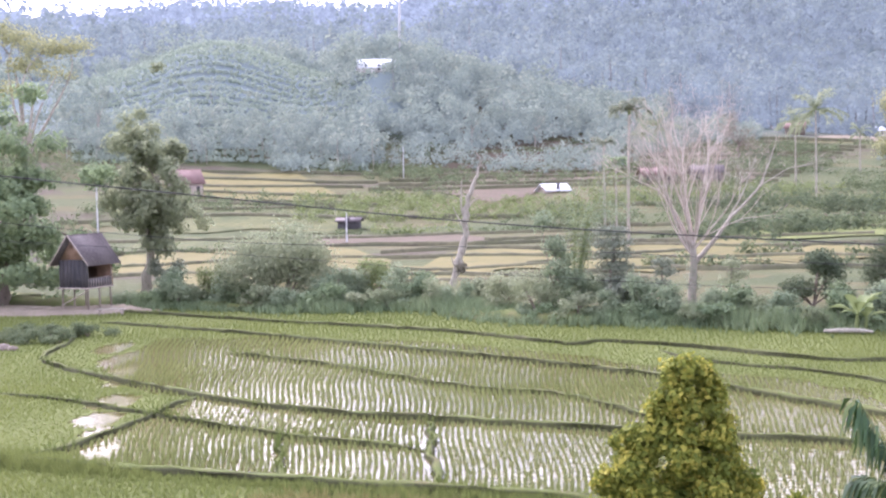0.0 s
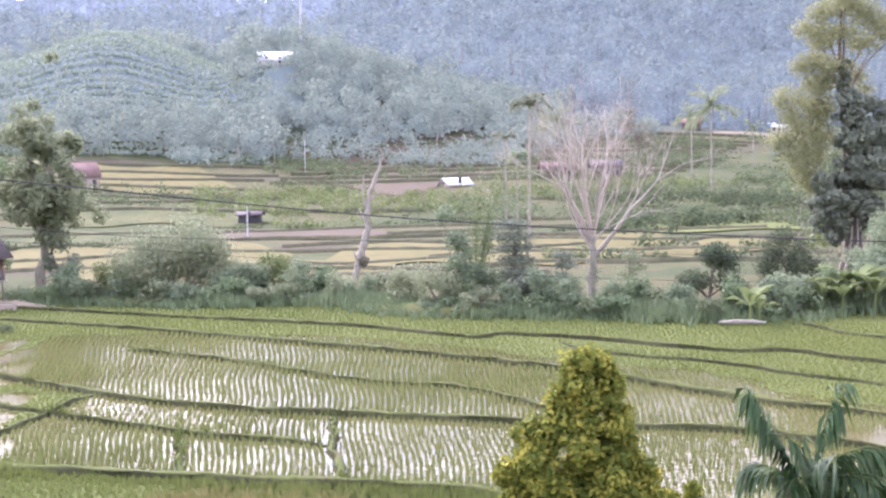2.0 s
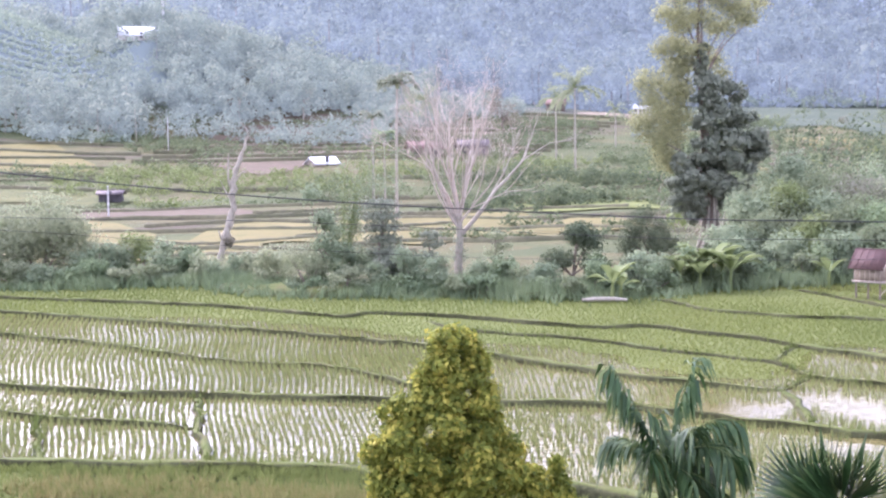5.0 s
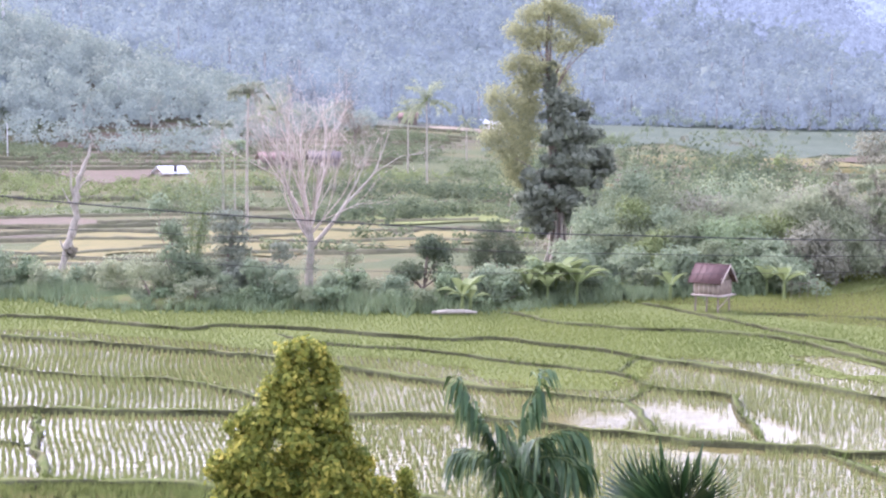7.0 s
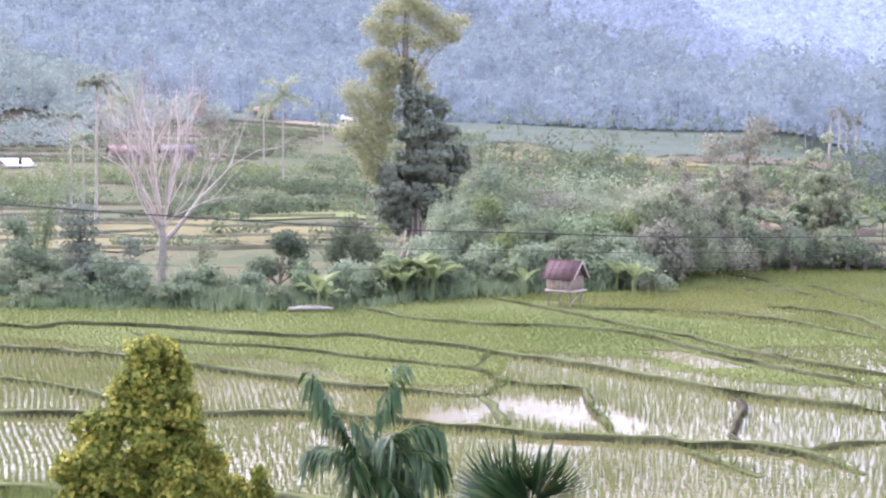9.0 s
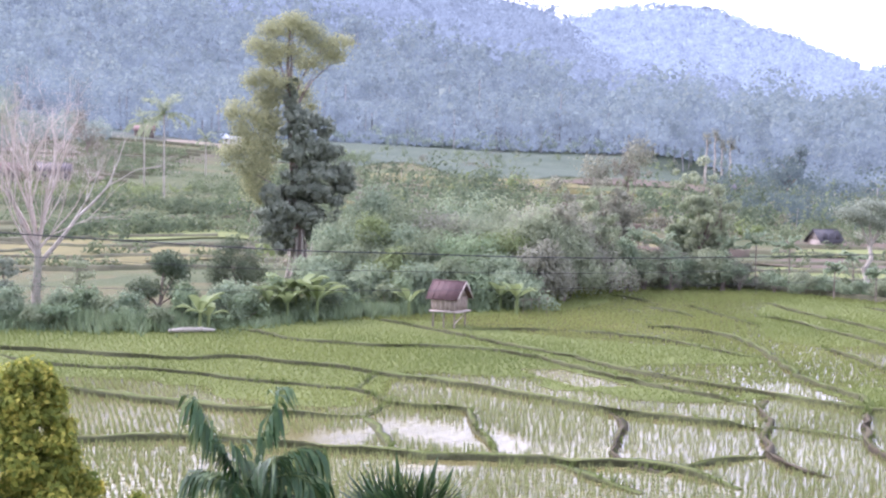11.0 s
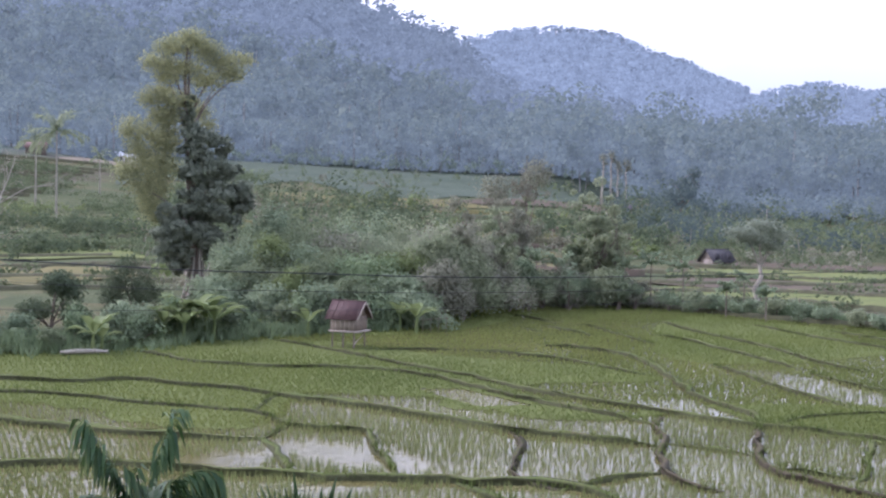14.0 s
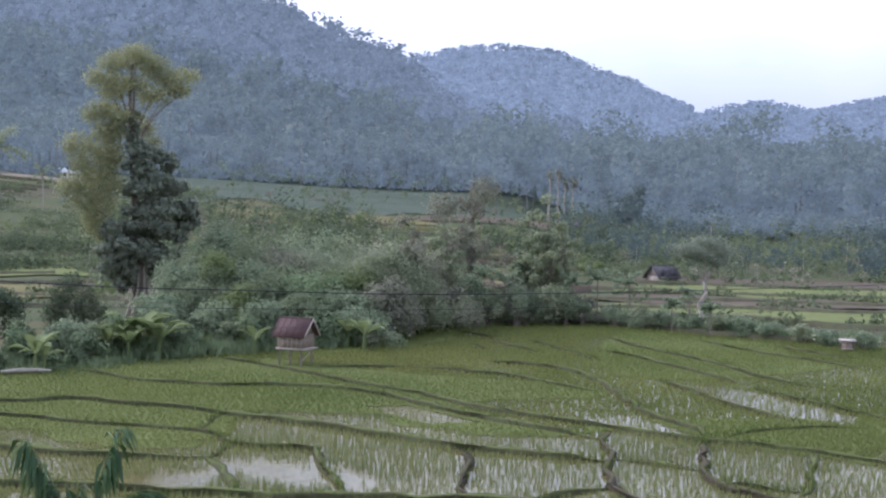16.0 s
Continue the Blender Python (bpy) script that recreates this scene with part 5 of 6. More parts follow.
for r0, d0, w0, h0, m0, k0 in [(26.3, 90, 4.4, 6.6, M_SOFT, "grey-green"), (27.6, 86, 4.0, 5.2, M_SOFT, "grey-green"), (28.4, 92, 5, 7.2, M_SOFT, "grey-green"), (29.6, 84, 4.2, 4.8, M_SOFT, "grey-green"), (30.6, 90, 5.2, 6.6, M_WOOD, "olive"), (31.6, 84, 4.4, 5.2, M_BIG, "mid green"), (32.6, 89, 4.6, 6.4, M_SOFT, "grey-green"),
                               (33.4, 82, 3.6, 3.8, M_SHRUB, "green"), (34.4, 88, 4.8, 6.2, M_SOFT, "grey-green"), (35.4, 83, 3.6, 4.8, M_WOOD, "half-dry olive"), (36.2, 90, 4.4, 6.4, M_SOFT, "grey-green"), (36.8, 85, 3.6, 5.0, M_SOFT, "grey-green"), (37.2, 93, 4.6, 6.8, M_WOOD, "grey-green"), (38.2, 88, 3.0, 4.2, M_SOFT, "grey-green"), (39.2, 95, 3.2, 4.6, M_SHRUB, "green"), (40.2, 90, 3.4, 3.8, M_SOFT, "grey-green"), (41.2, 98, 3.0, 3.8, M_WOOD, "grey-green"), (41.9, 91, 3.0, 3.2, M_SHRUB, "green"), (43.2, 97, 3.2, 4.0, M_SOFT, "grey-green"), (44.3, 100, 2.8, 2.6, M_WOOD, "grey-green"), (29.2, 98, 5, 8, M_SOFT, "grey-green"), (31.4, 100, 5, 8, M_SHRUB, "grey-green"), (33.8, 100, 5, 7.6, M_SOFT, "grey-green"), (35.6, 98, 4.6, 7.4, M_SOFT, "grey-green"),
                               (24.9, 82, 3.4, 3.4, M_SHRUB, "green"), (27.1, 80, 3.2, 3, M_SHRUB, "green"), (32.2, 79, 3, 2.6, M_GRASS, "bright green"),
                               (25.6, 88, 4.4, 5.6, M_SHRUB, "green"), (26.9, 87, 4.2, 6.2, M_LIME, "light green"), (27.2, 94, 4.6, 8.6, M_SHRUB, "green"), (28.9, 88, 4.4, 5.6, M_SHRUB, "green"), (30.1, 87, 4.2, 5.4, M_SOFT, "grey-green"), (29.4, 79, 3.2, 3.4, M_SHRUB, "green"), (30.9, 80, 3.4, 3.6, M_SOFT, "grey-green"), (28.1, 82, 3.4, 4.2, M_LIME, "light green"), (33.2, 86, 4.2, 5.2, M_LIME, "light green"), (34.9, 92, 4.4, 7.2, M_WOOD, "olive"), (35.6, 88, 3.8, 6.8, M_SOFT, "grey-green"), (26.0, 84, 3.4, 4.2, M_SOFT, "grey-green"), (34.2, 79, 3.0, 2.8, M_SHRUB, "green"), (31.9, 94, 4.8, 6.4, M_SHRUB, "green")]:
    if r0 > 33:
        out = max(d0, thicket_edge(r0) + 0.45 * w0)
        h0, d0 = 8.2 - (8.2 - h0) * out / d0, out
    # west of 31 degrees the toned-down leaf copy replaces M_SOFT
    shrub("thicket_tree", spot(r0, d0), "%s small tree in the thicket behind the paddies" % k0, w0 * 1.2, h0, int(1250 * w0), 0.27, M_MID if m0 is M_SOFT and r0 < 31 else m0, 24, 4, 0.12, 0.2, group="thicket trees", category="tree")
for r0, d0, h0, w0, m0, k0 in [(37.9, 95, 6.9, 1.9, M_SOFT, "dark blue-green"), (38.7, 101, 8.8, 1.7, M_WOOD, "olive-brown"), (36.2, 91, 7.6, 1.6, M_WOOD, "olive-brown"), (35.1, 89, 6.4, 1.6, M_SOFT, "dark green"), (42.7, 102, 9.4, 1.7, M_SOFT, "dark blue-green"), (43.5, 104, 7.4, 1.6, M_SOFT, "dark blue-green"), (41.9, 103, 6.2, 1.3, M_MID, "grey-green")]:
    broad_tree("thicket_tree", spot(r0, d0), "tall %s tree at the end of the thicket" % k0, h0, h0 * 0.45, 0.14, random_blobs(70, (0, 0, h0 * 0.54), (w0, w0, h0 * 0.46), 0.5, 0.8), 4600, 0.3, m0, gap=0.14, down=0.4, group="tall thicket trees")
broad_tree("round_tree", spot(38.9, 112), "round brown-green tree behind the thicket", 9, 4, 0.18, random_blobs(10, (0, 0, 6.4), (3, 3, 4.2), 1.3, 1.0), 4200, 0.3, M_WOOD, gap=0.08)
for r0, d0, w0, h0, m0 in [(38.6, 85, 2.6, 2.8, M_SHRUB), (39.6, 88, 2.8, 3.2, M_SOFT), (41.4, 91, 3.2, 3.8, M_SHRUB), (43.8, 93, 3, 4, M_SHRUB), (36.4, 82, 2.4, 2.4, M_WOOD), (44.6, 95, 2.6, 2.2, M_SHRUB), (46.2, 98, 3, 2.0, M_SHRUB), (47.4, 98, 2.8, 1.9, M_SOFT), (48.6, 98, 2.8, 2.1, M_SHRUB), (49.8, 97, 2.6, 1.7, M_SHRUB), (51, 95, 2.8, 1.8, M_SOFT), (52.2, 94, 2.8, 1.8, M_SHRUB), (53.4, 92, 2.6, 1.6, M_SHRUB), (54.6, 90, 2.8, 1.7, M_SOFT), (56, 88, 2.6, 1.6, M_SHRUB), (57.4, 88, 2.6, 1.5, M_SHRUB)]:
    shrub("path_shrub", spot(r0, max(d0, thicket_edge(r0))), "leafy shrub in the row beside the path", w0, h0, 900, 0.22, m0, 6, 4, 0.15, group="shrubs beside the path")
for r0, d0, h0 in [(45.3, 102, 4.8), (39.9, 98, 5.0), (44.1, 101, 4.4), (48.8, 95, 2.8), (50.6, 94, 2.6), (43.2, 112, 6.2), (41.0, 99, 4.6), (46.8, 99, 4.6), (49.6, 100, 3.6)]:
    palm("small_palm", spot(r0, d0), "small thin-stemmed palm in the hedge row", h0 * 0.78, 0.05, 12, h0 * 0.28, 0.45, 0.9, M_SHRUB, up=(0.3, 2.4), pairs=12, shaft=False, width=0.5, group="small palms")
um2 = [(-1.8, 0, 6.6, 1.8, 1.6, 0.4), (0.6, 0, 7.2, 2.0, 1.6, 0.45), (2.6, 0, 6.4, 1.6, 1.4, 0.4), (-0.4, 0, 6.0, 1.8, 1.6, 0.35), (1.8, 0, 5.4, 1.3, 1.3, 0.35)]
broad_tree("umbrella_tree", spot(50.1, 104), "leaning pale-trunked tree with a flat layered crown", 7.6, 4.6, 0.2, um2, 2600, 0.28, M_DARK, bark=M_PALE, lean=(1.0, 0.3), gap=0.25, flat=0.6)

for r0, d0, h0, n0 in [(19.1, 65.6, 2.8, 7), (19.5, 66.4, 2.1, 5), (22.9, 72, 3.5, 8), (23.6, 72.5, 3.8, 8), (24.2, 72, 3.3, 8), (24.6, 71, 3.2, 8), (23.2, 70.5, 2.8, 7), (22.3, 71, 2.8, 7), (29.0, 73.5, 2.4, 5), (34.2, 76, 2.8, 6), (33.4, 78, 2.6, 6), (21.6, 72, 1.8, 5)]:
    banana(spot(r0, d0), h0, n0)
log = thing("fallen_log", (20.9, 61.5, 0.14), "pale fallen log lying at the water's edge", "log", turn=-13)
part("bole", smooth(mesh_of("bole", *tube([(-1.25, 0, 0.06), (-0.4, 0.05, 0.1), (0.5, 0, 0.1), (1.2, -0.05, 0.05)], [0.09, 0.13, 0.12, 0.07], 8))), M_PALE, log)


# ---- huts and houses ----
def stilt_hut(at, turn, width, length, floor_z, wall_h, ridge_h, over, label, roof_mat, wall_mat, gable_mat, ajar=False):
    """A field hut on posts; its gable looks along -y and its ridge runs along y."""
    t = thing("stilt_hut", at, label, "hut", turn=turn)
    w, L, z0, z1, z2 = width / 2, length / 2, floor_z, floor_z + wall_h, floor_z + wall_h + ridge_h
    for x in (-w + 0.08, w - 0.08):
        for y in (-L + 0.08, 0, L - 0.08):
            part("post", tube([(x * 1.04, y * 1.03, -0.25), (x, y, z0)], [0.065, 0.055], 6), M_POST, t)
    part("brace", tube([(-w, -L + 0.05, 0.25), (w, -L + 0.05, z0 - 0.1)], [0.035, 0.035], 5), M_PLANK, t)
    part("floor", box(-w - 0.1, w + 0.1, -L - 0.25, L + 0.1, z0 - 0.03, z0 + 0.06), M_PLANK, t)
    n = max(4, int(length / 0.28))
    for sx in (-1, 1):
        side = part("side_wall", box(sx * w - 0.02, sx * w + 0.02, -L, L, z0 + 0.063, z1 - (0.66 * wall_h if ajar and sx > 0 else 0)), wall_mat, t)
        for k in range(n + 1):
            y = -L + 0.03 + (length - 0.06) * k / n
            part("batten", box(sx * (w + 0.024) - 0.02, sx * (w + 0.024) + 0.02, y - 0.025, y + 0.025, z0 + 0.07, z1 - (0.62 * wall_h if ajar and sx > 0 and k % n else 0.02)), M_PLANK, side)
    for sy in (-1, 1):
        end = part("end_wall", box(-w + 0.022, w - 0.022, sy * L - 0.02, sy * L + 0.02, z0 + 0.063, z1), wall_mat if sy < 0 else gable_mat, t)
        for k in range(7):
            x = -w + 0.06 + (width - 0.12) * k / 6
            part("board", box(x - w / 7 + 0.01, x + w / 7 - 0.03, sy * (L + 0.03) - 0.008, sy * (L + 0.03) + 0.008, z0 + 0.07, z1 - 0.01), wall_mat if sy < 0 else gable_mat, end)
        G = np.array([(-w, sy * L, z1), (w, sy * L, z1), (0, sy * L, z2 - 0.06), (-w, sy * L + 0.03, z1), (w, sy * L + 0.03, z1), (0, sy * L + 0.03, z2 - 0.06)])
        part("gable", (G, np.array([(0, 1, 2), (5, 4, 3), (0, 3, 4), (0, 4, 1), (1, 4, 5), (1, 5, 2), (2, 5, 3), (2, 3, 0)])), gable_mat, t, "brown matting gable")
    s = ridge_h / w
    for sx in (-1, 1):
        e = w + over
        drop = z1 - over * s * 0.55
        roof = part("roof_slope", slab((sx * e, -L - over, drop), (sx * e, L + over, drop), (sx * 0.01, L + over * 1.2, z2), (sx * 0.01, -L - over * 1.2, z2), 0.04 * (1 if sx > 0 else -1)), roof_mat, t)
        k = 0
        y = -L - over + 0.1
        while y < L + over - 0.05:
            part("seam", slab((sx * e, y, drop + 0.045), (sx * e, y + 0.05, drop + 0.045), (sx * 0.02, y + 0.05, z2 + 0.045), (sx * 0.02, y, z2 + 0.045), 0.02 * sx), roof_mat, roof)
            y += 0.38
        part("barge_board", slab((sx * e, -L - over - 0.03, drop - 0.05), (sx * 0.02, -L - over * 1.2 - 0.03, z2 - 0.05), (sx * 0.02, -L - over * 1.2 - 0.03, z2 + 0.1), (sx * e, -L - over - 0.03, drop + 0.1), 0.03), M_PLANK, t, "pale barge board")
    part("ridge_cap", tube([(0, -L - over * 1.2, z2 + 0.03), (0, L + over * 1.2, z2 + 0.03)], [0.06, 0.06], 6), roof_mat, t)
    return t


stilt_hut((-25.3, 84.4, 0.24), -22, 2.3, 2.6, 1.45, 2.0, 1.7, 0.5, "old brown stilt hut with a steep roof on a bare yard", M_BROWNROOF, M_DARKWALL, M_BROWNWALL, True)
stilt_hut((35.4, 59.0, -0.02), 30, 1.4, 1.55, 0.96, 0.86, 0.82, 0.26, "small field hut on stilts with a rusty red roof", M_SHEET, M_MATTING, M_MATTING)
yard = thing("wooden_bench", (-22.6, 80.6, 0.2), "low pale plank bench by the yard edge", "bench", turn=-6)
part("seat", box(-1.0, 1.0, -0.15, 0.15, 0.2, 0.26), M_PALE, yard)
for x in (-0.8, 0.8):
    part("leg", box(x - 0.05, x + 0.05, -0.12, 0.12, -0.3, 0.2), M_PLANK, yard)
rack = thing("bamboo_rack", (44.0, 62.6, -0.02), "rough bamboo drying rack standing in the rice", "rack", turn=-35)
for x in (-0.8, -0.3, 0.2, 0.7):
    part("pole", tube([(x, 0, -0.2), (x + 0.05, 0.05, 1.15)], [0.02, 0.017], 5), M_POST, rack)
part("rail", tube([(-1.0, 0, 0.9), (0.9, 0.05, 1.05)], [0.02, 0.017], 5), M_POST, rack)
for x, y in [(-21.6, 66.2), (-23.4, 66.4), (-25, 66.8), (-20.6, 68.6), (-22.6, 68), (-24.4, 68.6)]:
    shrub("yard_shrub", (x, y, 0), "low green weeds at the yard edge", 2.4, 0.9, 1100, 0.16, M_SLOPE, 6, 3, 0.1, group="yard shrubs")
for k, (x, y, s) in enumerate([(-23.6, 63.6, 0.4), (-23.0, 63.2, 0.3), (-24.2, 63.4, 0.3)]):
    bm = bmesh.new()
    bmesh.ops.create_icosphere(bm, subdivisions=2, radius=s)
    for v in bm.verts:
        v.co *= 1 + 0.25 * noise.noise(v.co * 3 + Vector((k, 0, 0)))
        v.co.z *= 0.7
    me = bpy.data.meshes.new("boulder")
    bm.to_mesh(me)
    bm.free()
    ob = alone("boulder", me, M_BARK, "dark grey boulder at the paddy edge", "rock", "", "boulders")
    ob.location = (x, y, 0.1)


def house(at, turn, w, d, h, rise, roof_mat, wall_mat, label, over=0.5, windows=3, name="house"):
    """A plain house with a gable roof: ridge along x, front along -y."""
    t = thing(name, at, label, "house", turn=turn)
    for y0 in (-d / 2, d / 2 - 0.12):
        wl_ = part("wall", box(-w / 2, w / 2, y0, y0 + 0.12, -0.8, h), wall_mat, t)
        for k in range(windows):
            x = -w / 2 + w * (k + 0.5) / windows
            yy = y0 - 0.02 if y0 < 0 else y0 + 0.1
            wd = part("window" if k != windows // 2 else "door", box(x - 0.4, x + 0.4, yy, yy + 0.04, 0.9 if k != windows // 2 else 0.0, 2.0), M_DARKWALL, wl_)
    for x0 in (-w / 2, w / 2 - 0.12):
        part("wall", box(x0, x0 + 0.12, -d / 2 + 0.121, d / 2 - 0.121, -0.8, h), wall_mat, t)
        G = np.array([(x0, -d / 2, h), (x0, d / 2, h), (x0, 0, h + rise - 0.05), (x0 + 0.1, -d / 2, h), (x0 + 0.1, d / 2, h), (x0 + 0.1, 0, h + rise - 0.05)])
        part("gable", (G, np.array([(0, 1, 2), (5, 4, 3), (0, 3, 4), (0, 4, 1), (1, 4, 5), (1, 5, 2), (2, 5, 3), (2, 3, 0)])), wall_mat, t)
    for s in (-1, 1):
        e = h - over * rise / (d / 2)
        roof = part("roof", slab((-w / 2 - over, s * (d / 2 + over), e), (w / 2 + over, s * (d / 2 + over), e), (w / 2 + over, s * 0.01, h + rise), (-w / 2 - over, s * 0.01, h + rise), -0.06 * s), roof_mat, t)
    part("ridge_cap", tube([(-w / 2 - over, 0, h + rise + 0.04), (w / 2 + over, 0, h + rise + 0.04)], [0.09, 0.09], 6), roof_mat, t)
    return t


house(spot(-4.45, 208), -8, 3.6, 2.6, 1.5, 0.5, M_BROWNROOF, M_DARKWALL, "low dark open field shed with a pale sheet roof", 0.5, 1, "field_shed")
house(spot(-12.1, 262), 30, 6.2, 5.4, 3.0, 2.6, M_FADED, M_PLANK, "wooden house with a steep rusty red roof")
house(spot(5.35, 262), 25, 5.5, 4, 0.6, 1.2, M_WHITEROOF, M_PLANK, "shelter with a bright white sheet roof", 0.6, 1, "field_shed")
house(spot(10.2, 270), 5, 7, 4, 2.5, 1.3, M_FADED, M_POST, "long low house with a faded red roof")
house(spot(12.5, 266), -5, 6.5, 4.5, 2.8, 1.5, M_BROWNROOF, M_POST, "low house with a grey sheet roof")
house(spot(-2.9, 388, -0.8), 10, 12.5, 6, 1.2, 2.6, M_WHITEROOF, M_WALL, "hilltop house with a bright white roof")
house(spot(16.5, 400), -20, 6, 5, 2.0, 1.8, M_FADED, M_POST, "small house with a red roof among palms")
house(spot(19.8, 430), 10, 7, 5, 2.4, 1.4, M_WHITEROOF, M_WALL, "far house with a pale sheet roof")
house(spot(20.3, 436), 10, 9, 5, 2.2, 1.2, M_CEMENT, M_WALL, "far long house with a grey roof")
house(spot(43.8, 330), 15, 7, 5, 2.4, 1.8, M_BROWNROOF, M_PLANK, "small wooden house with a brown roof on the slope")
house(spot(48.3, 190), -10, 3.6, 3.2, 1.0, 1.5, M_DARKWALL, M_PLANK, "low house under a dark broad roof in the trees")
mast = thing("radio_mast", spot(-1.85, 392), "tall thin pale mast beside the hilltop house", "mast")
part("shaft", tube([(0, 0, -0.5), (0.3, 0, 16), (0.9, 0, 33)], [0.45, 0.38, 0.3], 7), M_CEMENT, mast)
part("head", box(0.1, 1.7, -0.6, 0.6, 32.8, 33.3), M_CEMENT, mast)
for r0, d0, h0 in [(-16.1, 190, 9), (-4.6, 175, 4.5), (-1.8, 300, 8)]:
    p0 = thing("cement_post", spot(r0, d0), "slender pale post in the fields", "post", "pale posts")
    part("shaft", tube([(0, 0, -0.3), (0.05, 0, h0)], [0.14, 0.1], 6), M_CEMENT, p0)

# power line: three cables with their end posts
line = thing("power_line", (0, 30, 0), "sagging black power cables between two posts", "power line")
for pts, r0 in [([(-18, 0, 9.6), (-6.3, 0, 8.14), (1.7, 0, 7.2), (10.7, 0, 6.5), (15.8, 0, 6.24), (28, 0, 5.9), (60, 0, 5.9)], 0.017), ([(-18, 0.3, 8.4), (-6.3, 0.3, 7.0), (1.6, 0.3, 6.6), (10.6, 0.3, 5.95), (14.6, 0.3, 5.75), (28, 0.3, 5.4), (60, 0.3, 5.4)], 0.008), ([(-18, 0.6, 7.6), (-5.5, 0.6, 6.6), (1.6, 0.6, 5.9), (10.6, 0.6, 5.3), (28, 0.6, 4.9), (60, 0.6, 4.9)], 0.006)]:
    Q = curve_through(pts, 1.0)
    part("cable", tube(Q, [r0] * len(Q), 5), M_WIRE, line)
for x, h in ((-18, 10), (60, 6.4)):
    part("post", tube([(x, 0.3, -0.4), (x, 0.3, h)], [0.14, 0.1], 8), M_CEMENT, line)

# ---- middle distance ----
def terrace_bank(out, a0, a1, height, wob, label="low grassy terrace edge across the valley fields", material=None):
    A = np.radians(np.arange(a0, a1, 0.35))
    o = rng.uniform(0, 6)
    R = out + wob * (np.sin(A * 14 + o) + 0.5 * np.sin(A * 37 + 2 * o)) + rng.normal(size=len(A)) * 0.15
    V = []
    for dr, h in ((-0.6, -0.3), (-0.1, height), (1.2, height * 1.05), (3.0, -0.3)):
        x, y = (R + dr) * np.sin(A), (R + dr) * np.cos(A)
        V.append(np.stack([x, y, land(x, y) + h * rng.uniform(0.8, 1.15, len(A))], 1))
    V = np.stack(V, 1)
    i, j = np.meshgrid(np.arange(len(A) - 1), np.arange(3), indexing="ij")
    F = np.stack([i * 4 + j, i * 4 + j + 1, (i + 1) * 4 + j + 1, (i + 1) * 4 + j], -1).reshape(-1, 4)[:, ::-1]
    return alone("terrace_bank", mesh_of("terrace_bank", V.reshape(-1, 3), F), material or M_BANK, label, "bank", "structure", "terrace banks")


def plot(name, out0, out1, a0, a1, material, label, lift):
    """A strip of field lying on the slope, with uneven edges."""
    A, S = np.radians(np.arange(a0, a1, 0.4)), np.linspace(0, 1, max(4, int((out1 - out0) / 3)))
    o = rng.uniform(0, 6)
    near = out0 + (out1 - out0) * 0.10 * (np.sin(A * 23 + o) + np.sin(A * 51 + 2 * o))
    far = out1 + (out1 - out0) * 0.10 * (np.sin(A * 19 + 3 * o) + np.sin(A * 57 + o))
    pinch = np.clip((A - A[0]) / 0.03, 0, 1) * np.clip((A[-1] - A) / 0.03, 0, 1)
    R = near[:, None] + ((far - near) * (0.25 + 0.75 * pinch))[:, None] * S[None, :]
    x, y = R * np.sin(A)[:, None], R * np.cos(A)[:, None]
    V = np.stack([x, y, land(x, y) + lift], -1)
    m = len(S)
    i, j = np.meshgrid(np.arange(len(A) - 1), np.arange(m - 1), indexing="ij")
    F = np.stack([i * m + j, i * m + j + 1, (i + 1) * m + j + 1, (i + 1) * m + j], -1).reshape(-1, 4)[:, ::-1]
    return alone(name, mesh_of(name, V.reshape(-1, 3), F), material, label, "field", "structure")


STRAW, GREEN, BROWN, BRIGHT = "cut straw-coloured rice field in the valley", "grassy green field strip in the valley", "bare brown tilled field on the slope", "bright yellow-green field strip in the valley"
lift0 = 0.12
for o0, o1, a0, a1, m0, l0 in [(101, 124, -14.5, 3.5, M_STUBBLE, STRAW), (123, 163, -16.5, -2.2, M_STUBBLE, STRAW), (112, 152, -1.5, 9, M_STUBBLE, STRAW), (118, 156, 7, 17, M_STUBBLE, STRAW), (170, 196, -6.5, 2.5, M_TILLED, BROWN), (163, 205, -15, -7, M_TURF, GREEN), (208, 250, -16, -3, M_TURF, GREEN),
                               (258, 305, -13.5, -5, M_STUBBLE, STRAW), (158, 186, 13.5, 22, M_CROP, BRIGHT), (128, 146, 15.5, 21.5, M_STUBBLE, STRAW), (268, 385, -0.5, 15, M_TILLED, BROWN), (114, 132, 44.5, 62, M_CROP, BRIGHT), (134, 150, 45, 62, M_TILLED, BROWN), (152, 176, 46, 62, M_CROP, BRIGHT),
                               (180, 205, 46, 62, M_TILLED, BROWN), (345, 500, 20, 44, M_MEADOW, "dull green meadow below the forest"), (318, 336, 24, 38, M_STUBBLE, STRAW), (388, 404, 17.5, 23.5, M_EARTH, "pale bare earth road on the slope"), (296, 312, 23, 34, M_STUBBLE, STRAW), (212, 245, 14, 21, M_TURF, GREEN), (255, 270, 26, 36, M_TILLED, BROWN), (186, 204, 25, 40, M_TILLED, BROWN), (222, 238, 23, 44, M_STUBBLE, STRAW), (150, 168, 24, 42, M_STUBBLE, STRAW), (330, 350, 36, 48, M_TILLED, BROWN), (290, 306, 40, 52, M_TURF, GREEN)]:
    lift0 += 0.008
    plot("field_strip", o0, o1, a0, a1, m0, l0, lift0)
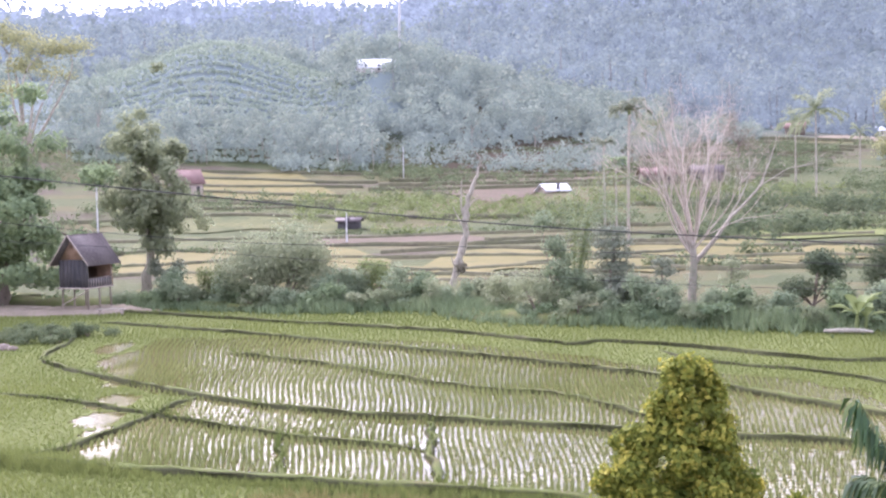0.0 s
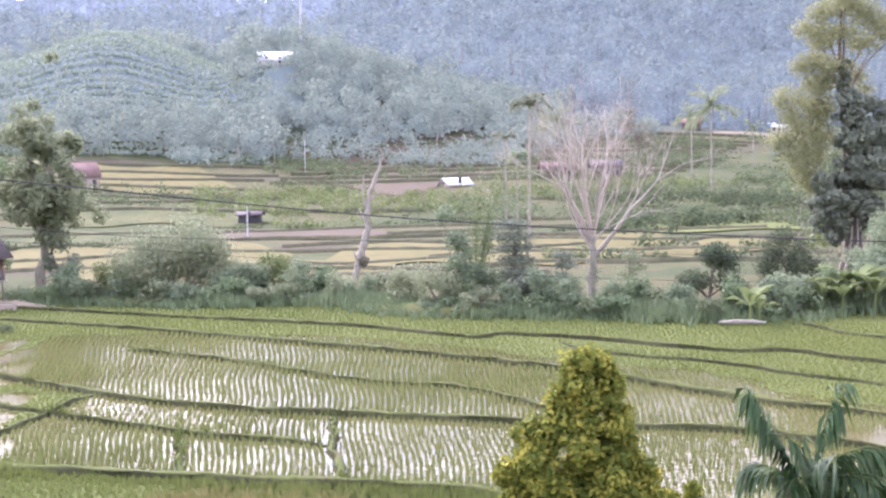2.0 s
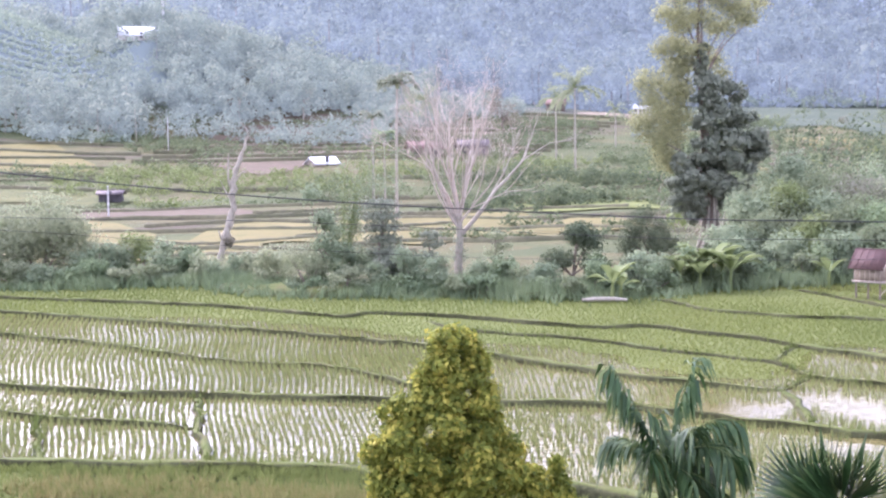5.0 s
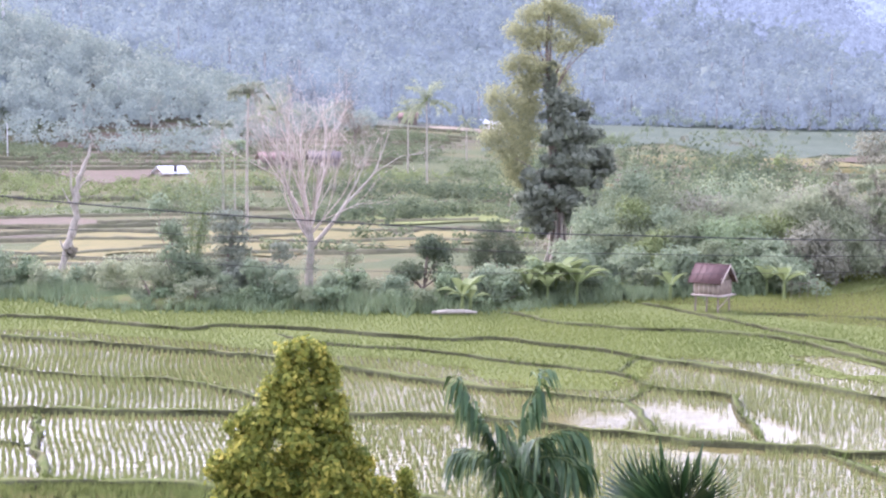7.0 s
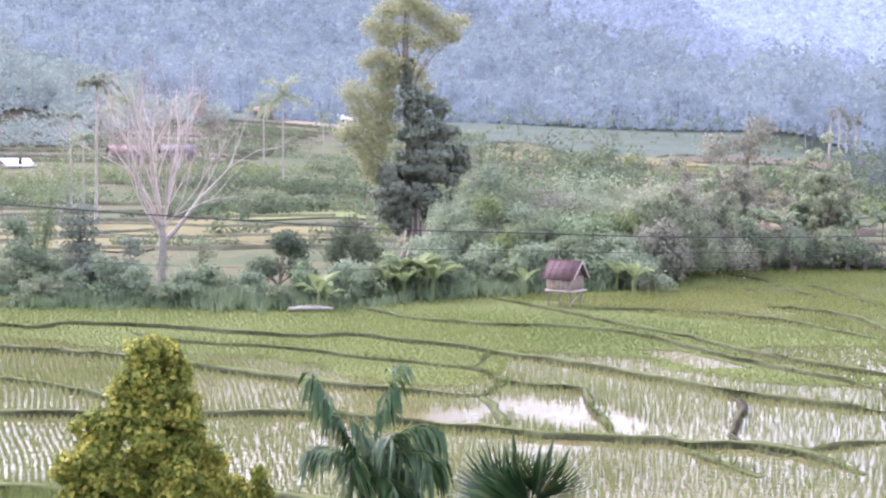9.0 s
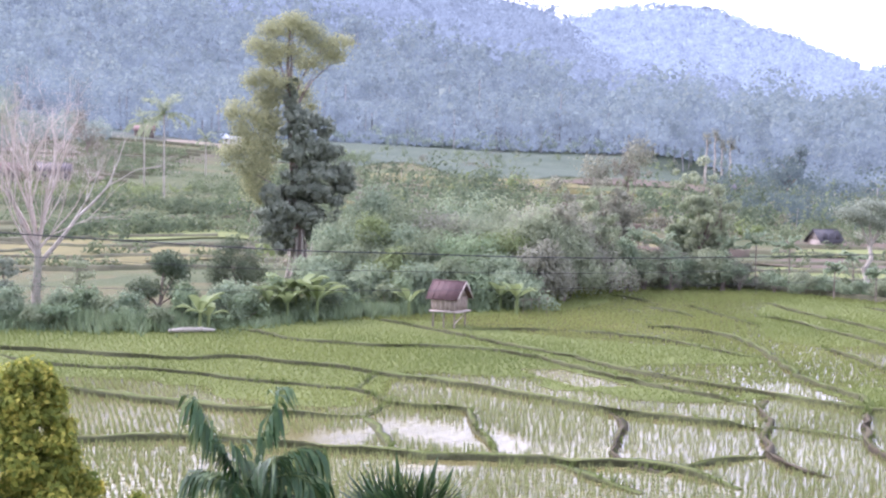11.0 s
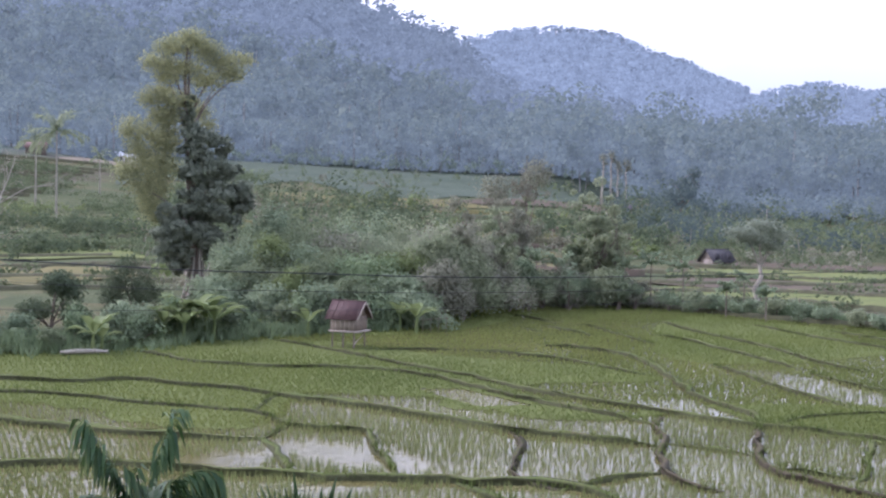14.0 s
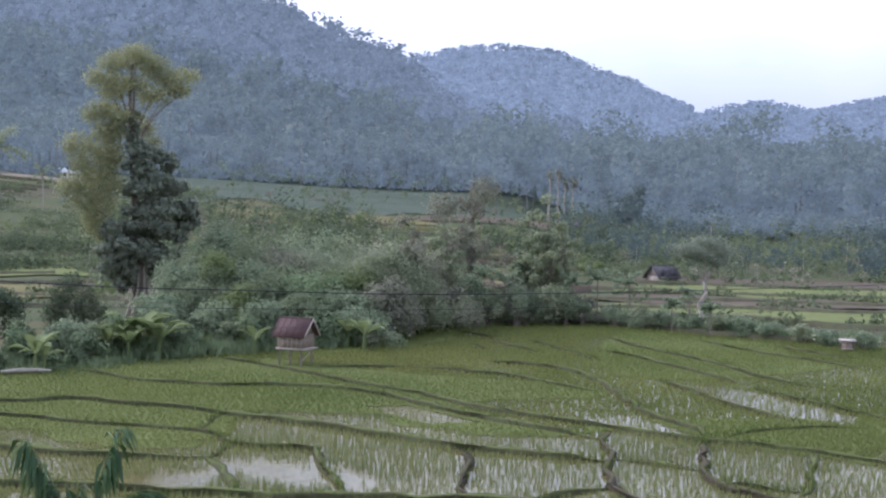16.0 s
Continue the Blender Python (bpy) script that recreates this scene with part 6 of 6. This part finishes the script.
for out, a0, a1, h in [(104, -13, 10, 0.4), (112, -6, 22, 0.5), (121, -20, 6, 0.4), (128, 4, 24, 0.5), (139, -16, 12, 0.5), (150, -3, 25, 0.5), (163, -20, 20, 0.6), (176, 2, 26, 0.6), (190, -20, 9, 0.6), (204, 5, 26, 0.7), (222, -18, 4, 0.8), (232, 8, 24, 0.8), (246, -16, -3, 0.8)]:
    terrace_bank(out, a0, a1, h * 0.8, 3.0)
for k in range(11):
    terrace_bank(272 + 11 * k, -3.5 + 0.5 * k, 16 + 0.4 * k, 0.8, 2.0, "brown stepped terrace wall on the slope")
for k in range(6):
    terrace_bank(238 + 13 * k, -16, -5 + 0.5 * k, 0.6, 2.0, "straw-coloured terrace edge on the slope")
for out, a0, a1 in [(112, 44, 62), (126, 45, 62), (140, 43, 62), (158, 44, 62), (180, 46, 62)]:
    terrace_bank(out, a0, a1, 0.5, 2.5)


for k, out in enumerate((152, 170, 187, 206, 224, 240, 258, 276, 300)):
    terrace_bank(out, 24 + (k * 3) % 5, 45 - (k * 2) % 6, 0.9, 2.5, "brown stepped terrace edge on the gentle slope", (M_TILLED, M_BANK, M_STUBBLE)[k % 3])


def scatter(count, a0, a1, r0, r1, keep=None):
    a, r = np.radians(rng.uniform(a0, a1, count)), np.sqrt(rng.uniform(r0 * r0, r1 * r1, count))
    x, y = r * np.sin(a), r * np.cos(a)
    if keep is not None:
        k = keep(x, y, np.degrees(a), r)
        x, y = x[k], y[k]
    return x, y


def woods(name, xy, crown, tall, quads, leaf, material, label, squash=0.9, trunks=0.0, kind="stuff", category="trees", vary=0.25):
    """Many small trees as one mesh: crowns of leaf clumps in two or three lobes, and pale trunks under some."""
    x, y = xy
    N = len(x)
    z = land(x, y)
    c = crown * np.exp(rng.normal(size=N) * vary)
    h = tall * (c / crown) ** 0.8 * rng.uniform(0.8, 1.2, N)
    lobes = rng.integers(0, 4, (N, quads))
    lo = rng.normal(size=(N, 4, 3)) * 0.42
    off = np.take_along_axis(lo, lobes[:, :, None].repeat(3, 2), 1)
    d = unit(rng.normal(size=(N, quads, 3))) * rng.uniform(0.45, 0.78, (N, quads, 1))
    P = (off + d) * c[:, None, None]
    P[:, :, 2] *= squash
    P += np.stack([x, y, z + h - c * squash * 0.7], 1)[:, None, :]
    face = unit(d + 0.6 * (off + d)).reshape(-1, 3)
    V, F = leaf_quads((P.reshape(-1, 3), face), np.repeat(leaf * (c / crown) ** 0.4, quads), 0.8, 0.15, 0.2, None, 0.28)
    ob = alone(name, mesh_of(name, V, F), material, label, category, kind)
    if trunks > 0:
        k = np.where(rng.random(N) < trunks)[0]
        tubes = [tube([(x[i], y[i], z[i] - 0.5), (x[i] + rng.normal() * 0.4, y[i] + rng.normal() * 0.4, z[i] + h[i] - 0.6 * c[i])], [0.016 * h[i], 0.009 * h[i]], 5) for i in k]
        if not tubes:
            return ob
        alone(name + "_trunks", mesh_of(name + "_trunks", *joined(tubes)), M_HAZEBARK if crown > 2.5 else M_PALE, "pale tree trunks standing among the " + name.replace("_", " "), "tree trunks", kind)
    return ob


clear = lambda a, r: (np.abs(a + 4.45) > 1.1) | (r > 206)      # in front of the field shed
clump = lambda x, y, s, o, lim: patches(x, y, s, o) > lim
woods("valley_scrub", scatter(2600, -21, 27, 186, 345, lambda x, y, a, r: clump(x, y, 15, 0.3, 0.5) & ((a < 1) | (r < 262)) & clear(a, r)), 1.2, 1.7, 40, 0.42, M_SLOPE, "scattered grey-green scrub between the valley fields")
woods("green_scrub", scatter(1500, -7, 26, 195, 262, lambda x, y, a, r: (clump(x, y, 14, 2.0, 0.35) | ((a < 6) & (r < 250) & (r > 215))) & clear(a, r)), 1.1, 1.3, 46, 0.34, M_LIME, "lush light green crops and scrub across the valley")
open_land = lambda a, r: (a < 43) | (r > 185)
for name0, n0, c0, t0, s0, o0, lim, mat0, lab0 in [("slope_scrub", 2600, 1.0, 1.3, 17, 1.2, 0.35, M_SLOPE, "grey-green scrub on the gentle slope"), ("slope_bushes", 2300, 1.3, 2.4, 11, 3.2, 0.1, M_SLOPE, "green bushes on the gentle slope"), ("pale_bushes", 1100, 1.2, 2.2, 14, 5.1, 0.2, M_WOOD, "light green bushes and banana groves on the slope"),
                                                   ("dry_bushes", 800, 1.2, 2.4, 16, 0.2, 0.3, M_HUSK, "dry brown bushes on the slope"), ("slope_grove", 700, 2.0, 4.6, 22, 2.6, 0.0, M_SLOPE, "loose groves of small trees on the slope"), ("dark_grove", 520, 1.9, 4.2, 15, 4.4, 0.2, M_SLOPE, "dark broad-leaved trees standing on the slope")]:
    woods(name0, scatter(n0, 21, 62, 112, 430, lambda x, y, a, r: clump(x, y, s0, o0, lim) & open_land(a, r) & ((r < 304 - 1.2 * np.abs(a - 27)) | (rng.random(len(a)) < 0.12) | (a > 44))), c0, t0, 54, 0.34 * c0 ** 0.7, mat0, lab0, trunks=0.06, vary=0.4)
woods("slope_trees", scatter(420, 21, 46, 118, 300, lambda x, y, a, r: clump(x, y, 10, 0.9, 0.3) & open_land(a, r)), 1.7, 4.4, 70, 0.55, M_DEEP, "dark small trees standing in clumps on the slope", trunks=0.3, vary=0.4)
woods("banana_clumps", scatter(340, 21, 46, 112, 300, lambda x, y, a, r: clump(x, y, 8, 2.9, 0.5) & open_land(a, r)), 1.1, 2.6, 34, 0.7, M_LIME, "light green banana clumps on the slope", vary=0.35)
woods("field_bushes", scatter(520, 12, 24, 104, 230, lambda x, y, a, r: clump(x, y, 9, 1.9, 0.7) & (r > 150)), 1.0, 1.7, 44, 0.4, M_DEEP, "dark low bushes along the field strips", vary=0.4)
woods("hedge_scrub", scatter(2600, 12, 27, 140, 380, lambda x, y, a, r: clump(x, y, 9, 4.2, 0.3)), 1.2, 1.7, 40, 0.42, M_SLOPE, "low green hedges between terraces")
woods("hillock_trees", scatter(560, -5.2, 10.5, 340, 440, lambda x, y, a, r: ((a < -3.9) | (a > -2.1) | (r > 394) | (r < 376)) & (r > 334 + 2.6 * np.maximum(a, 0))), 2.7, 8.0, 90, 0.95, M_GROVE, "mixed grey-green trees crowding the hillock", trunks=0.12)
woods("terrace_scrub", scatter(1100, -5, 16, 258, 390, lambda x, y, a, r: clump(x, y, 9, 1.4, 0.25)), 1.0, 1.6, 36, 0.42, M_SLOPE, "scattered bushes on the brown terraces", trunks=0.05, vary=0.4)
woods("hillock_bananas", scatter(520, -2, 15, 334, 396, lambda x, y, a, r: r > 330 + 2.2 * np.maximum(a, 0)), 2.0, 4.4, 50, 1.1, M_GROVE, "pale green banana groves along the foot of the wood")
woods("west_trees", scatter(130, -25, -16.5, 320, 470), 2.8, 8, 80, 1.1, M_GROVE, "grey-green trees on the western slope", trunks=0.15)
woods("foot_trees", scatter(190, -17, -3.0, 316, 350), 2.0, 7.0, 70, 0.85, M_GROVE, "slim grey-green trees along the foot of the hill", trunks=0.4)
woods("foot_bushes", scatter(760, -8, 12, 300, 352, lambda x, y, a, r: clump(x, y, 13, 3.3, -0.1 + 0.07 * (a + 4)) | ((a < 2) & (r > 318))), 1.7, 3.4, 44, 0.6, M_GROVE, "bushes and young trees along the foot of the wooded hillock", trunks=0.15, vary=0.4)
# hedgerows along the terraces
hx, hy = [], []
for r0, a0, a1 in [(158, -16, -6), (170, 10, 21), (188, 13, 22), (200, -5, 8), (207, 14, 23), (228, 12, 23), (250, 13, 22), (252, -16, -6), (268, 15, 24), (290, 15, 25), (313, 16, 26), (335, 17, 27), (136, 14, 22), (118, 9, 20), (111, 45, 61), (133, 47, 56), (151, 46, 62), (178, 46, 62), (205, 44, 62), (283, -2, 14), (297, 1, 15), (318, -1, 12), (338, 4, 16), (357, 2, 13), (372, 5, 15)]:
    a = np.radians(np.arange(a0, a1, 0.22))
    a = a[np.sin(a * 40 + r0) + np.sin(a * 93 + 2 * r0) > -0.5]
    rr = r0 + 2.5 * np.sin(a * 22 + r0) + rng.normal(size=len(a)) * 0.6
    hx.append(rr * np.sin(a))
    hy.append(rr * np.cos(a))
woods("hedgerow", (np.concatenate(hx), np.concatenate(hy)), 0.6, 0.8, 24, 0.36, M_SLOPE, "low green hedgerows along the valley terraces", vary=0.35)
# tea rows on the rounded hill
tx, ty = [], []
for r0 in np.arange(318, 462, 5.5):
    a = np.arange(-17, -3.5, 0.14)
    rr = r0 + 3 * np.sin(np.radians(a) * 30 + r0 * 0.02)
    tx.append(rr * np.sin(np.radians(a)))
    ty.append(rr * np.cos(np.radians(a)))
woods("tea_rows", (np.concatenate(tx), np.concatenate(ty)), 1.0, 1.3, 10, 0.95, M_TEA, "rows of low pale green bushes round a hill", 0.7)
woods("hilltop_trees", scatter(150, -16, -3.5, 458, 500), 3.0, 8.5, 70, 1.1, M_GROVE, "grey-green trees along the top of the tea hill, paled by haze glow", trunks=0.2, vary=0.35)
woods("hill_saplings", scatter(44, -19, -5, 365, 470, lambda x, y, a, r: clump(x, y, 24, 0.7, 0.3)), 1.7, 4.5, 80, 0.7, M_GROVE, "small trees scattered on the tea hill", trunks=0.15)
# added sheet with haze glow, filling dark gaps between the far hills' trees
SA = np.arange(-26, 66, 0.5)
inner = np.where(SA < 3, 508, np.where(SA < 20, 424, np.where(SA < 43, 508 - 2 * np.abs(SA - 32), 422)))
SS = np.linspace(0, 1, 34)
sa, ss = np.meshgrid(np.radians(SA), SS, indexing="ij")
sr = inner[:, None] + (985 - inner[:, None]) * ss
V = np.stack([sr * np.sin(sa), sr * np.cos(sa), land(sr * np.sin(sa), sr * np.cos(sa)) - 1.5 + 2.4 * np.clip(ss / 0.08, 0, 1)], -1)
i, j = np.meshgrid(np.arange(len(SA) - 1), np.arange(33), indexing="ij")
alone("backdrop", smooth(mesh_of("backdrop", V.reshape(-1, 3), np.stack([i * 34 + j, i * 34 + j + 1, (i + 1) * 34 + j + 1, (i + 1) * 34 + j], -1).reshape(-1, 4)[:, ::-1])), M_FOREST, "glowing haze-coloured sheet beneath the far hill forest", "hill", "structure")
woods("forest", scatter(4600, -23, 62, 415, 660, lambda x, y, a, r: ((a > 3) | (r > 500)) & ((a < 20) | (a > 43) | (r > 500 - 2 * np.abs(a - 32)))), 4.2, 13, 38, 2.3, M_FOREST, "mixed forest covering the lower hillside, paled by haze glow", trunks=0.3)
woods("backdrop", scatter(5000, -24, 44, 640, 960), 6.3, 13, 26, 3.5, M_RIDGE, "dense forest on the far steep hill, blued by haze glow", trunks=0.0, kind="structure", category="hill")
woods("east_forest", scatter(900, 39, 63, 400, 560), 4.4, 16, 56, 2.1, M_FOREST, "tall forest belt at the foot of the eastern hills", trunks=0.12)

def forest_foot(a):
    return np.interp(a, [-24, 2.9, 3, 20, 20.1, 32, 43, 43.1, 63], [508, 508, 424, 424, 484, 508, 486, 420, 420])


ea = rng.uniform(-22, 62, 620)
er = forest_foot(ea) + rng.uniform(-4, 34, 620)
ea = np.radians(ea)
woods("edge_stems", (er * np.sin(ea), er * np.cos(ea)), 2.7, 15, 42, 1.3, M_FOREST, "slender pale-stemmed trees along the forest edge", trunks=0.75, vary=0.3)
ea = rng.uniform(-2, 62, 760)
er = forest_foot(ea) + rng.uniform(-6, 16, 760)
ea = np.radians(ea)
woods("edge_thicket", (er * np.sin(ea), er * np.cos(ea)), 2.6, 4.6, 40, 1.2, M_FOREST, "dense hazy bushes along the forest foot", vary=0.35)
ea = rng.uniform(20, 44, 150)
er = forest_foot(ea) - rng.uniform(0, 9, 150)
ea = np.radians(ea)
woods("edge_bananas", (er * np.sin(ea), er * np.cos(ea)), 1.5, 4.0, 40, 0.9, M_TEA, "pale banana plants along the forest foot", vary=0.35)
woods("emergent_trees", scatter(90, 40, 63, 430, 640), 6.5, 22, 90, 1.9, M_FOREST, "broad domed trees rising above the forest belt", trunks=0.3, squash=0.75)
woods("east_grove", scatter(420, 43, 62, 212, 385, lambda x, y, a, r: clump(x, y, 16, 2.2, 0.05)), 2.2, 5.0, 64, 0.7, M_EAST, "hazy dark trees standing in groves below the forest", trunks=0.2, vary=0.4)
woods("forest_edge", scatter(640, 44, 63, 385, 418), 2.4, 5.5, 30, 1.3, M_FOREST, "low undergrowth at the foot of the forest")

# single trees and palms of the middle distance
palm("tall_areca_palm", spot(8.85, 150), "very tall slender areca palm", 16.4, 0.18, 13, 2.7, 1.0, 1.9, M_DARK, lean=(0.35, 0), pairs=13, width=0.4, up=(0.5, 3.0), bark=M_PALE)
palm("tall_areca_palm", spot(7.75, 200), "tall slender palm with a small dark head", 13.5, 0.18, 11, 2.2, 0.9, 2.0, M_DARK, pairs=11, width=0.4, up=(0.4, 2.6), bark=M_PALE)
palm("tall_areca_palm", spot(8.3, 165), "young palm with a round green head", 10.2, 0.12, 14, 1.7, 0.8, 1.8, M_BIG, pairs=11, width=0.4, up=(0.2, 3.0), bark=M_PALE)
for r0, d0, h0, s0 in [(10.3, 245, 14, 5.6), (17.4, 235, 16.8, 7.4), (16.5, 260, 14, 5.2), (19.3, 300, 9, 4), (9.6, 300, 9, 4)]:
    palm("coconut_palm", spot(r0, d0), "coconut palm with a wide feathery head", h0, 0.17, 22, s0 * 0.75, s0 * 0.2, 1.0, M_SOFT, pairs=18, shaft=False, up=(-0.6, 3.2), fold=0.7, width=0.13, bark=M_PALE, group="coconut palms")
for r0, h0 in [(42.8, 15.5), (43.2, 17), (43.5, 14), (43.9, 15)]:
    broad_tree("pole_tree", spot(r0 + 0.1, 365), "tall pale-stemmed tree with a small crown", h0, h0 * 0.9, 0.32, [(0, 0, h0 * 0.95, 1.3, 1.3, 1.4), (0.8, 0, h0 * 0.85, 1.1, 1.1, 0.8)], 120, 0.7, M_WOOD, bark=M_PALE, gap=0.1, group="pole trees")
broad_tree("brown_tree", spot(46.6, 330), "round dark tree on the slope", 15, 7, 0.35, random_blobs(22, (0, 0, 9.5), (4.6, 4, 5), 1.7, 0.9), 2000, 0.8, M_EAST, gap=0.1)
broad_tree("dry_tree", spot(39.3, 300), "pale pinkish dry tree on the slope", 9, 4, 0.25, random_blobs(18, (0, 0, 6), (5, 4, 3.6), 1.4, 0.9), 1300, 0.6, M_HUSK, gap=0.2)
broad_tree("brown_tree", spot(14, 320), "pinkish leafless grove behind the terraces", 11, 5, 0.3, random_blobs(9, (0, 0, 7), (8, 5, 4), 2.0, 0.9), 1300, 0.6, M_HUSK, gap=0.25)
for r0, d0, h0 in [(-15.9, 330, 15), (-8.5, 330, 12), (1.5, 335, 13), (-13, 300, 10), (4.5, 340, 11)]:
    broad_tree("slope_tree", spot(r0, d0), "slim pale-trunked tree on the slope", h0, h0 * 0.6, 0.2, random_blobs(6, (0, 0, h0 * 0.8), (3, 3, 3.5), 1.5, 0.9), 900, 0.6, M_GROVE, bark=M_PALE, gap=0.2, group="slope trees")


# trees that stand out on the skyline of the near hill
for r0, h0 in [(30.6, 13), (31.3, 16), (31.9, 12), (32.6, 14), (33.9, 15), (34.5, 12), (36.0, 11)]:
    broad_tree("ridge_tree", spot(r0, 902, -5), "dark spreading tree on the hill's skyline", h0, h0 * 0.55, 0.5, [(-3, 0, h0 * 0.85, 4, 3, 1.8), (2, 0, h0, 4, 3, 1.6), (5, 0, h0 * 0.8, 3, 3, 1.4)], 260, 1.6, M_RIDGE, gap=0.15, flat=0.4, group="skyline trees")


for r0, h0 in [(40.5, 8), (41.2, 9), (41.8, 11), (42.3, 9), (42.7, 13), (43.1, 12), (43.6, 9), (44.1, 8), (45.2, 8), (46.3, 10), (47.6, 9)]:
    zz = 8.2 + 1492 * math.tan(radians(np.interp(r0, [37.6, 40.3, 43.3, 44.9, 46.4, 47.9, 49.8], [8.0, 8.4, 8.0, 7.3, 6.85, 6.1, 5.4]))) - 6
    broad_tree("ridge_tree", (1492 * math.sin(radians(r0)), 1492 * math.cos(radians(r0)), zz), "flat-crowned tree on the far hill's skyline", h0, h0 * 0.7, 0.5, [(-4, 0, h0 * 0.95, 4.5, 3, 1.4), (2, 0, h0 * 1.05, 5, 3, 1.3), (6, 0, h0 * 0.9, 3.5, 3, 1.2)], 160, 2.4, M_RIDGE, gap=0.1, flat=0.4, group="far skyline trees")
box_hut = thing("field_hut", (72.6, 47.7, 0.0), "tiny pale plank hut with a flat plank roof by the path", "hut", turn=-50)
box_hut.scale = (0.7, 0.7, 0.6)
for x in (-0.55, 0.55):
    for y in (-0.4, 0.4):
        part("post", tube([(x, y, -0.3), (x, y, 1.25)], [0.05, 0.045], 6), M_POST, box_hut)
part("wall", box(-0.5, 0.5, 0.36, 0.4, 0.35, 1.1), M_PLANK, box_hut)
part("floor", box(-0.6, 0.6, -0.45, 0.45, 0.28, 0.34), M_PLANK, box_hut)
part("roof", slab((-0.8, -0.65, 1.22), (0.8, -0.65, 1.22), (0.8, 0.65, 1.36), (-0.8, 0.65, 1.36), 0.05), M_PLANK, box_hut)


# ---- far hills ----
def far_hill(out, deep, rounds, ups, material, label, crown, many=2200):
    """A ridge with its forest, far behind all else."""
    A = np.arange(rounds[0], rounds[-1], 0.1)
    up = np.interp(A, rounds, ups)
    S = np.linspace(0, 1, 12)
    a, s = np.meshgrid(np.radians(A), S, indexing="ij")
    r = out - deep * (1 - s)
    z = (out * np.tan(np.radians(up))[:, None] + 8.2) * s ** 0.8 - 2
    V = np.stack([r * np.sin(a), r * np.cos(a), z], -1)
    B = V[:, -1:] * np.array([1.25, 1.25, 0.0]) - np.array([0, 0, 2.0])
    V = np.concatenate([V, B], 1)
    m = V.shape[1]
    i, j = np.meshgrid(np.arange(len(A) - 1), np.arange(m - 1), indexing="ij")
    F = np.stack([i * m + j, i * m + j + 1, (i + 1) * m + j + 1, (i + 1) * m + j], -1).reshape(-1, 4)[:, ::-1]
    alone("backdrop", smooth(mesh_of("backdrop", V.reshape(-1, 3), F)), material, label, "hill", "structure")
    N = many
    k, s = rng.integers(0, len(A) - 1, N), rng.random(N) ** 0.6
    k[:260], s[:260] = rng.integers(0, len(A) - 1, 260), 1.0
    r = out - deep * (1 - s)
    a = np.radians(A[k])
    z = (out * np.tan(np.radians(up[k])) + 8.2) * s ** 0.8 - 2
    P = np.repeat(np.stack([r * np.sin(a), r * np.cos(a), z + crown * 0.4], 1), 15, 0)
    d = unit(rng.normal(size=P.shape))
    P = P + d * crown * rng.uniform(0.3, 1.1, (len(P), 1)) * np.array([1, 1, 0.7])
    ob = alone("far_forest", leaf_quads((P, d), crown * 0.7, 0.7, 0.1, 0.3), material, label + ", its trees", "trees", "stuff")


# the ridges' blue is haze, put into M_FAR's colour and emission
far_hill(1500, 420, [31, 35, 37.6, 40.3, 43.3, 44.9, 46.4, 47.9, 49.8, 52.7, 55.4, 57.9, 60, 66], [6.6, 7.5, 8.0, 8.4, 8.0, 7.3, 6.85, 6.1, 5.4, 5.75, 5.25, 5.2, 4.9, 4.6], M_FAR, "forested hill behind the valley, blue with haze glow", 9)
far_hill(2600, 700, [48, 52, 55, 58, 61, 66], [3.6, 4.6, 5.3, 5.9, 6.2, 6.2], M_FAR, "distant hill, faint and blue with haze glow", 14, 1200)
far_hill(1500, 300, [-26, -10, -4, 2, 20], [6.2, 6.4, 6.2, 7.4, 8.8], M_FAR, "hill behind the ridge, blue with haze glow", 9, 500)
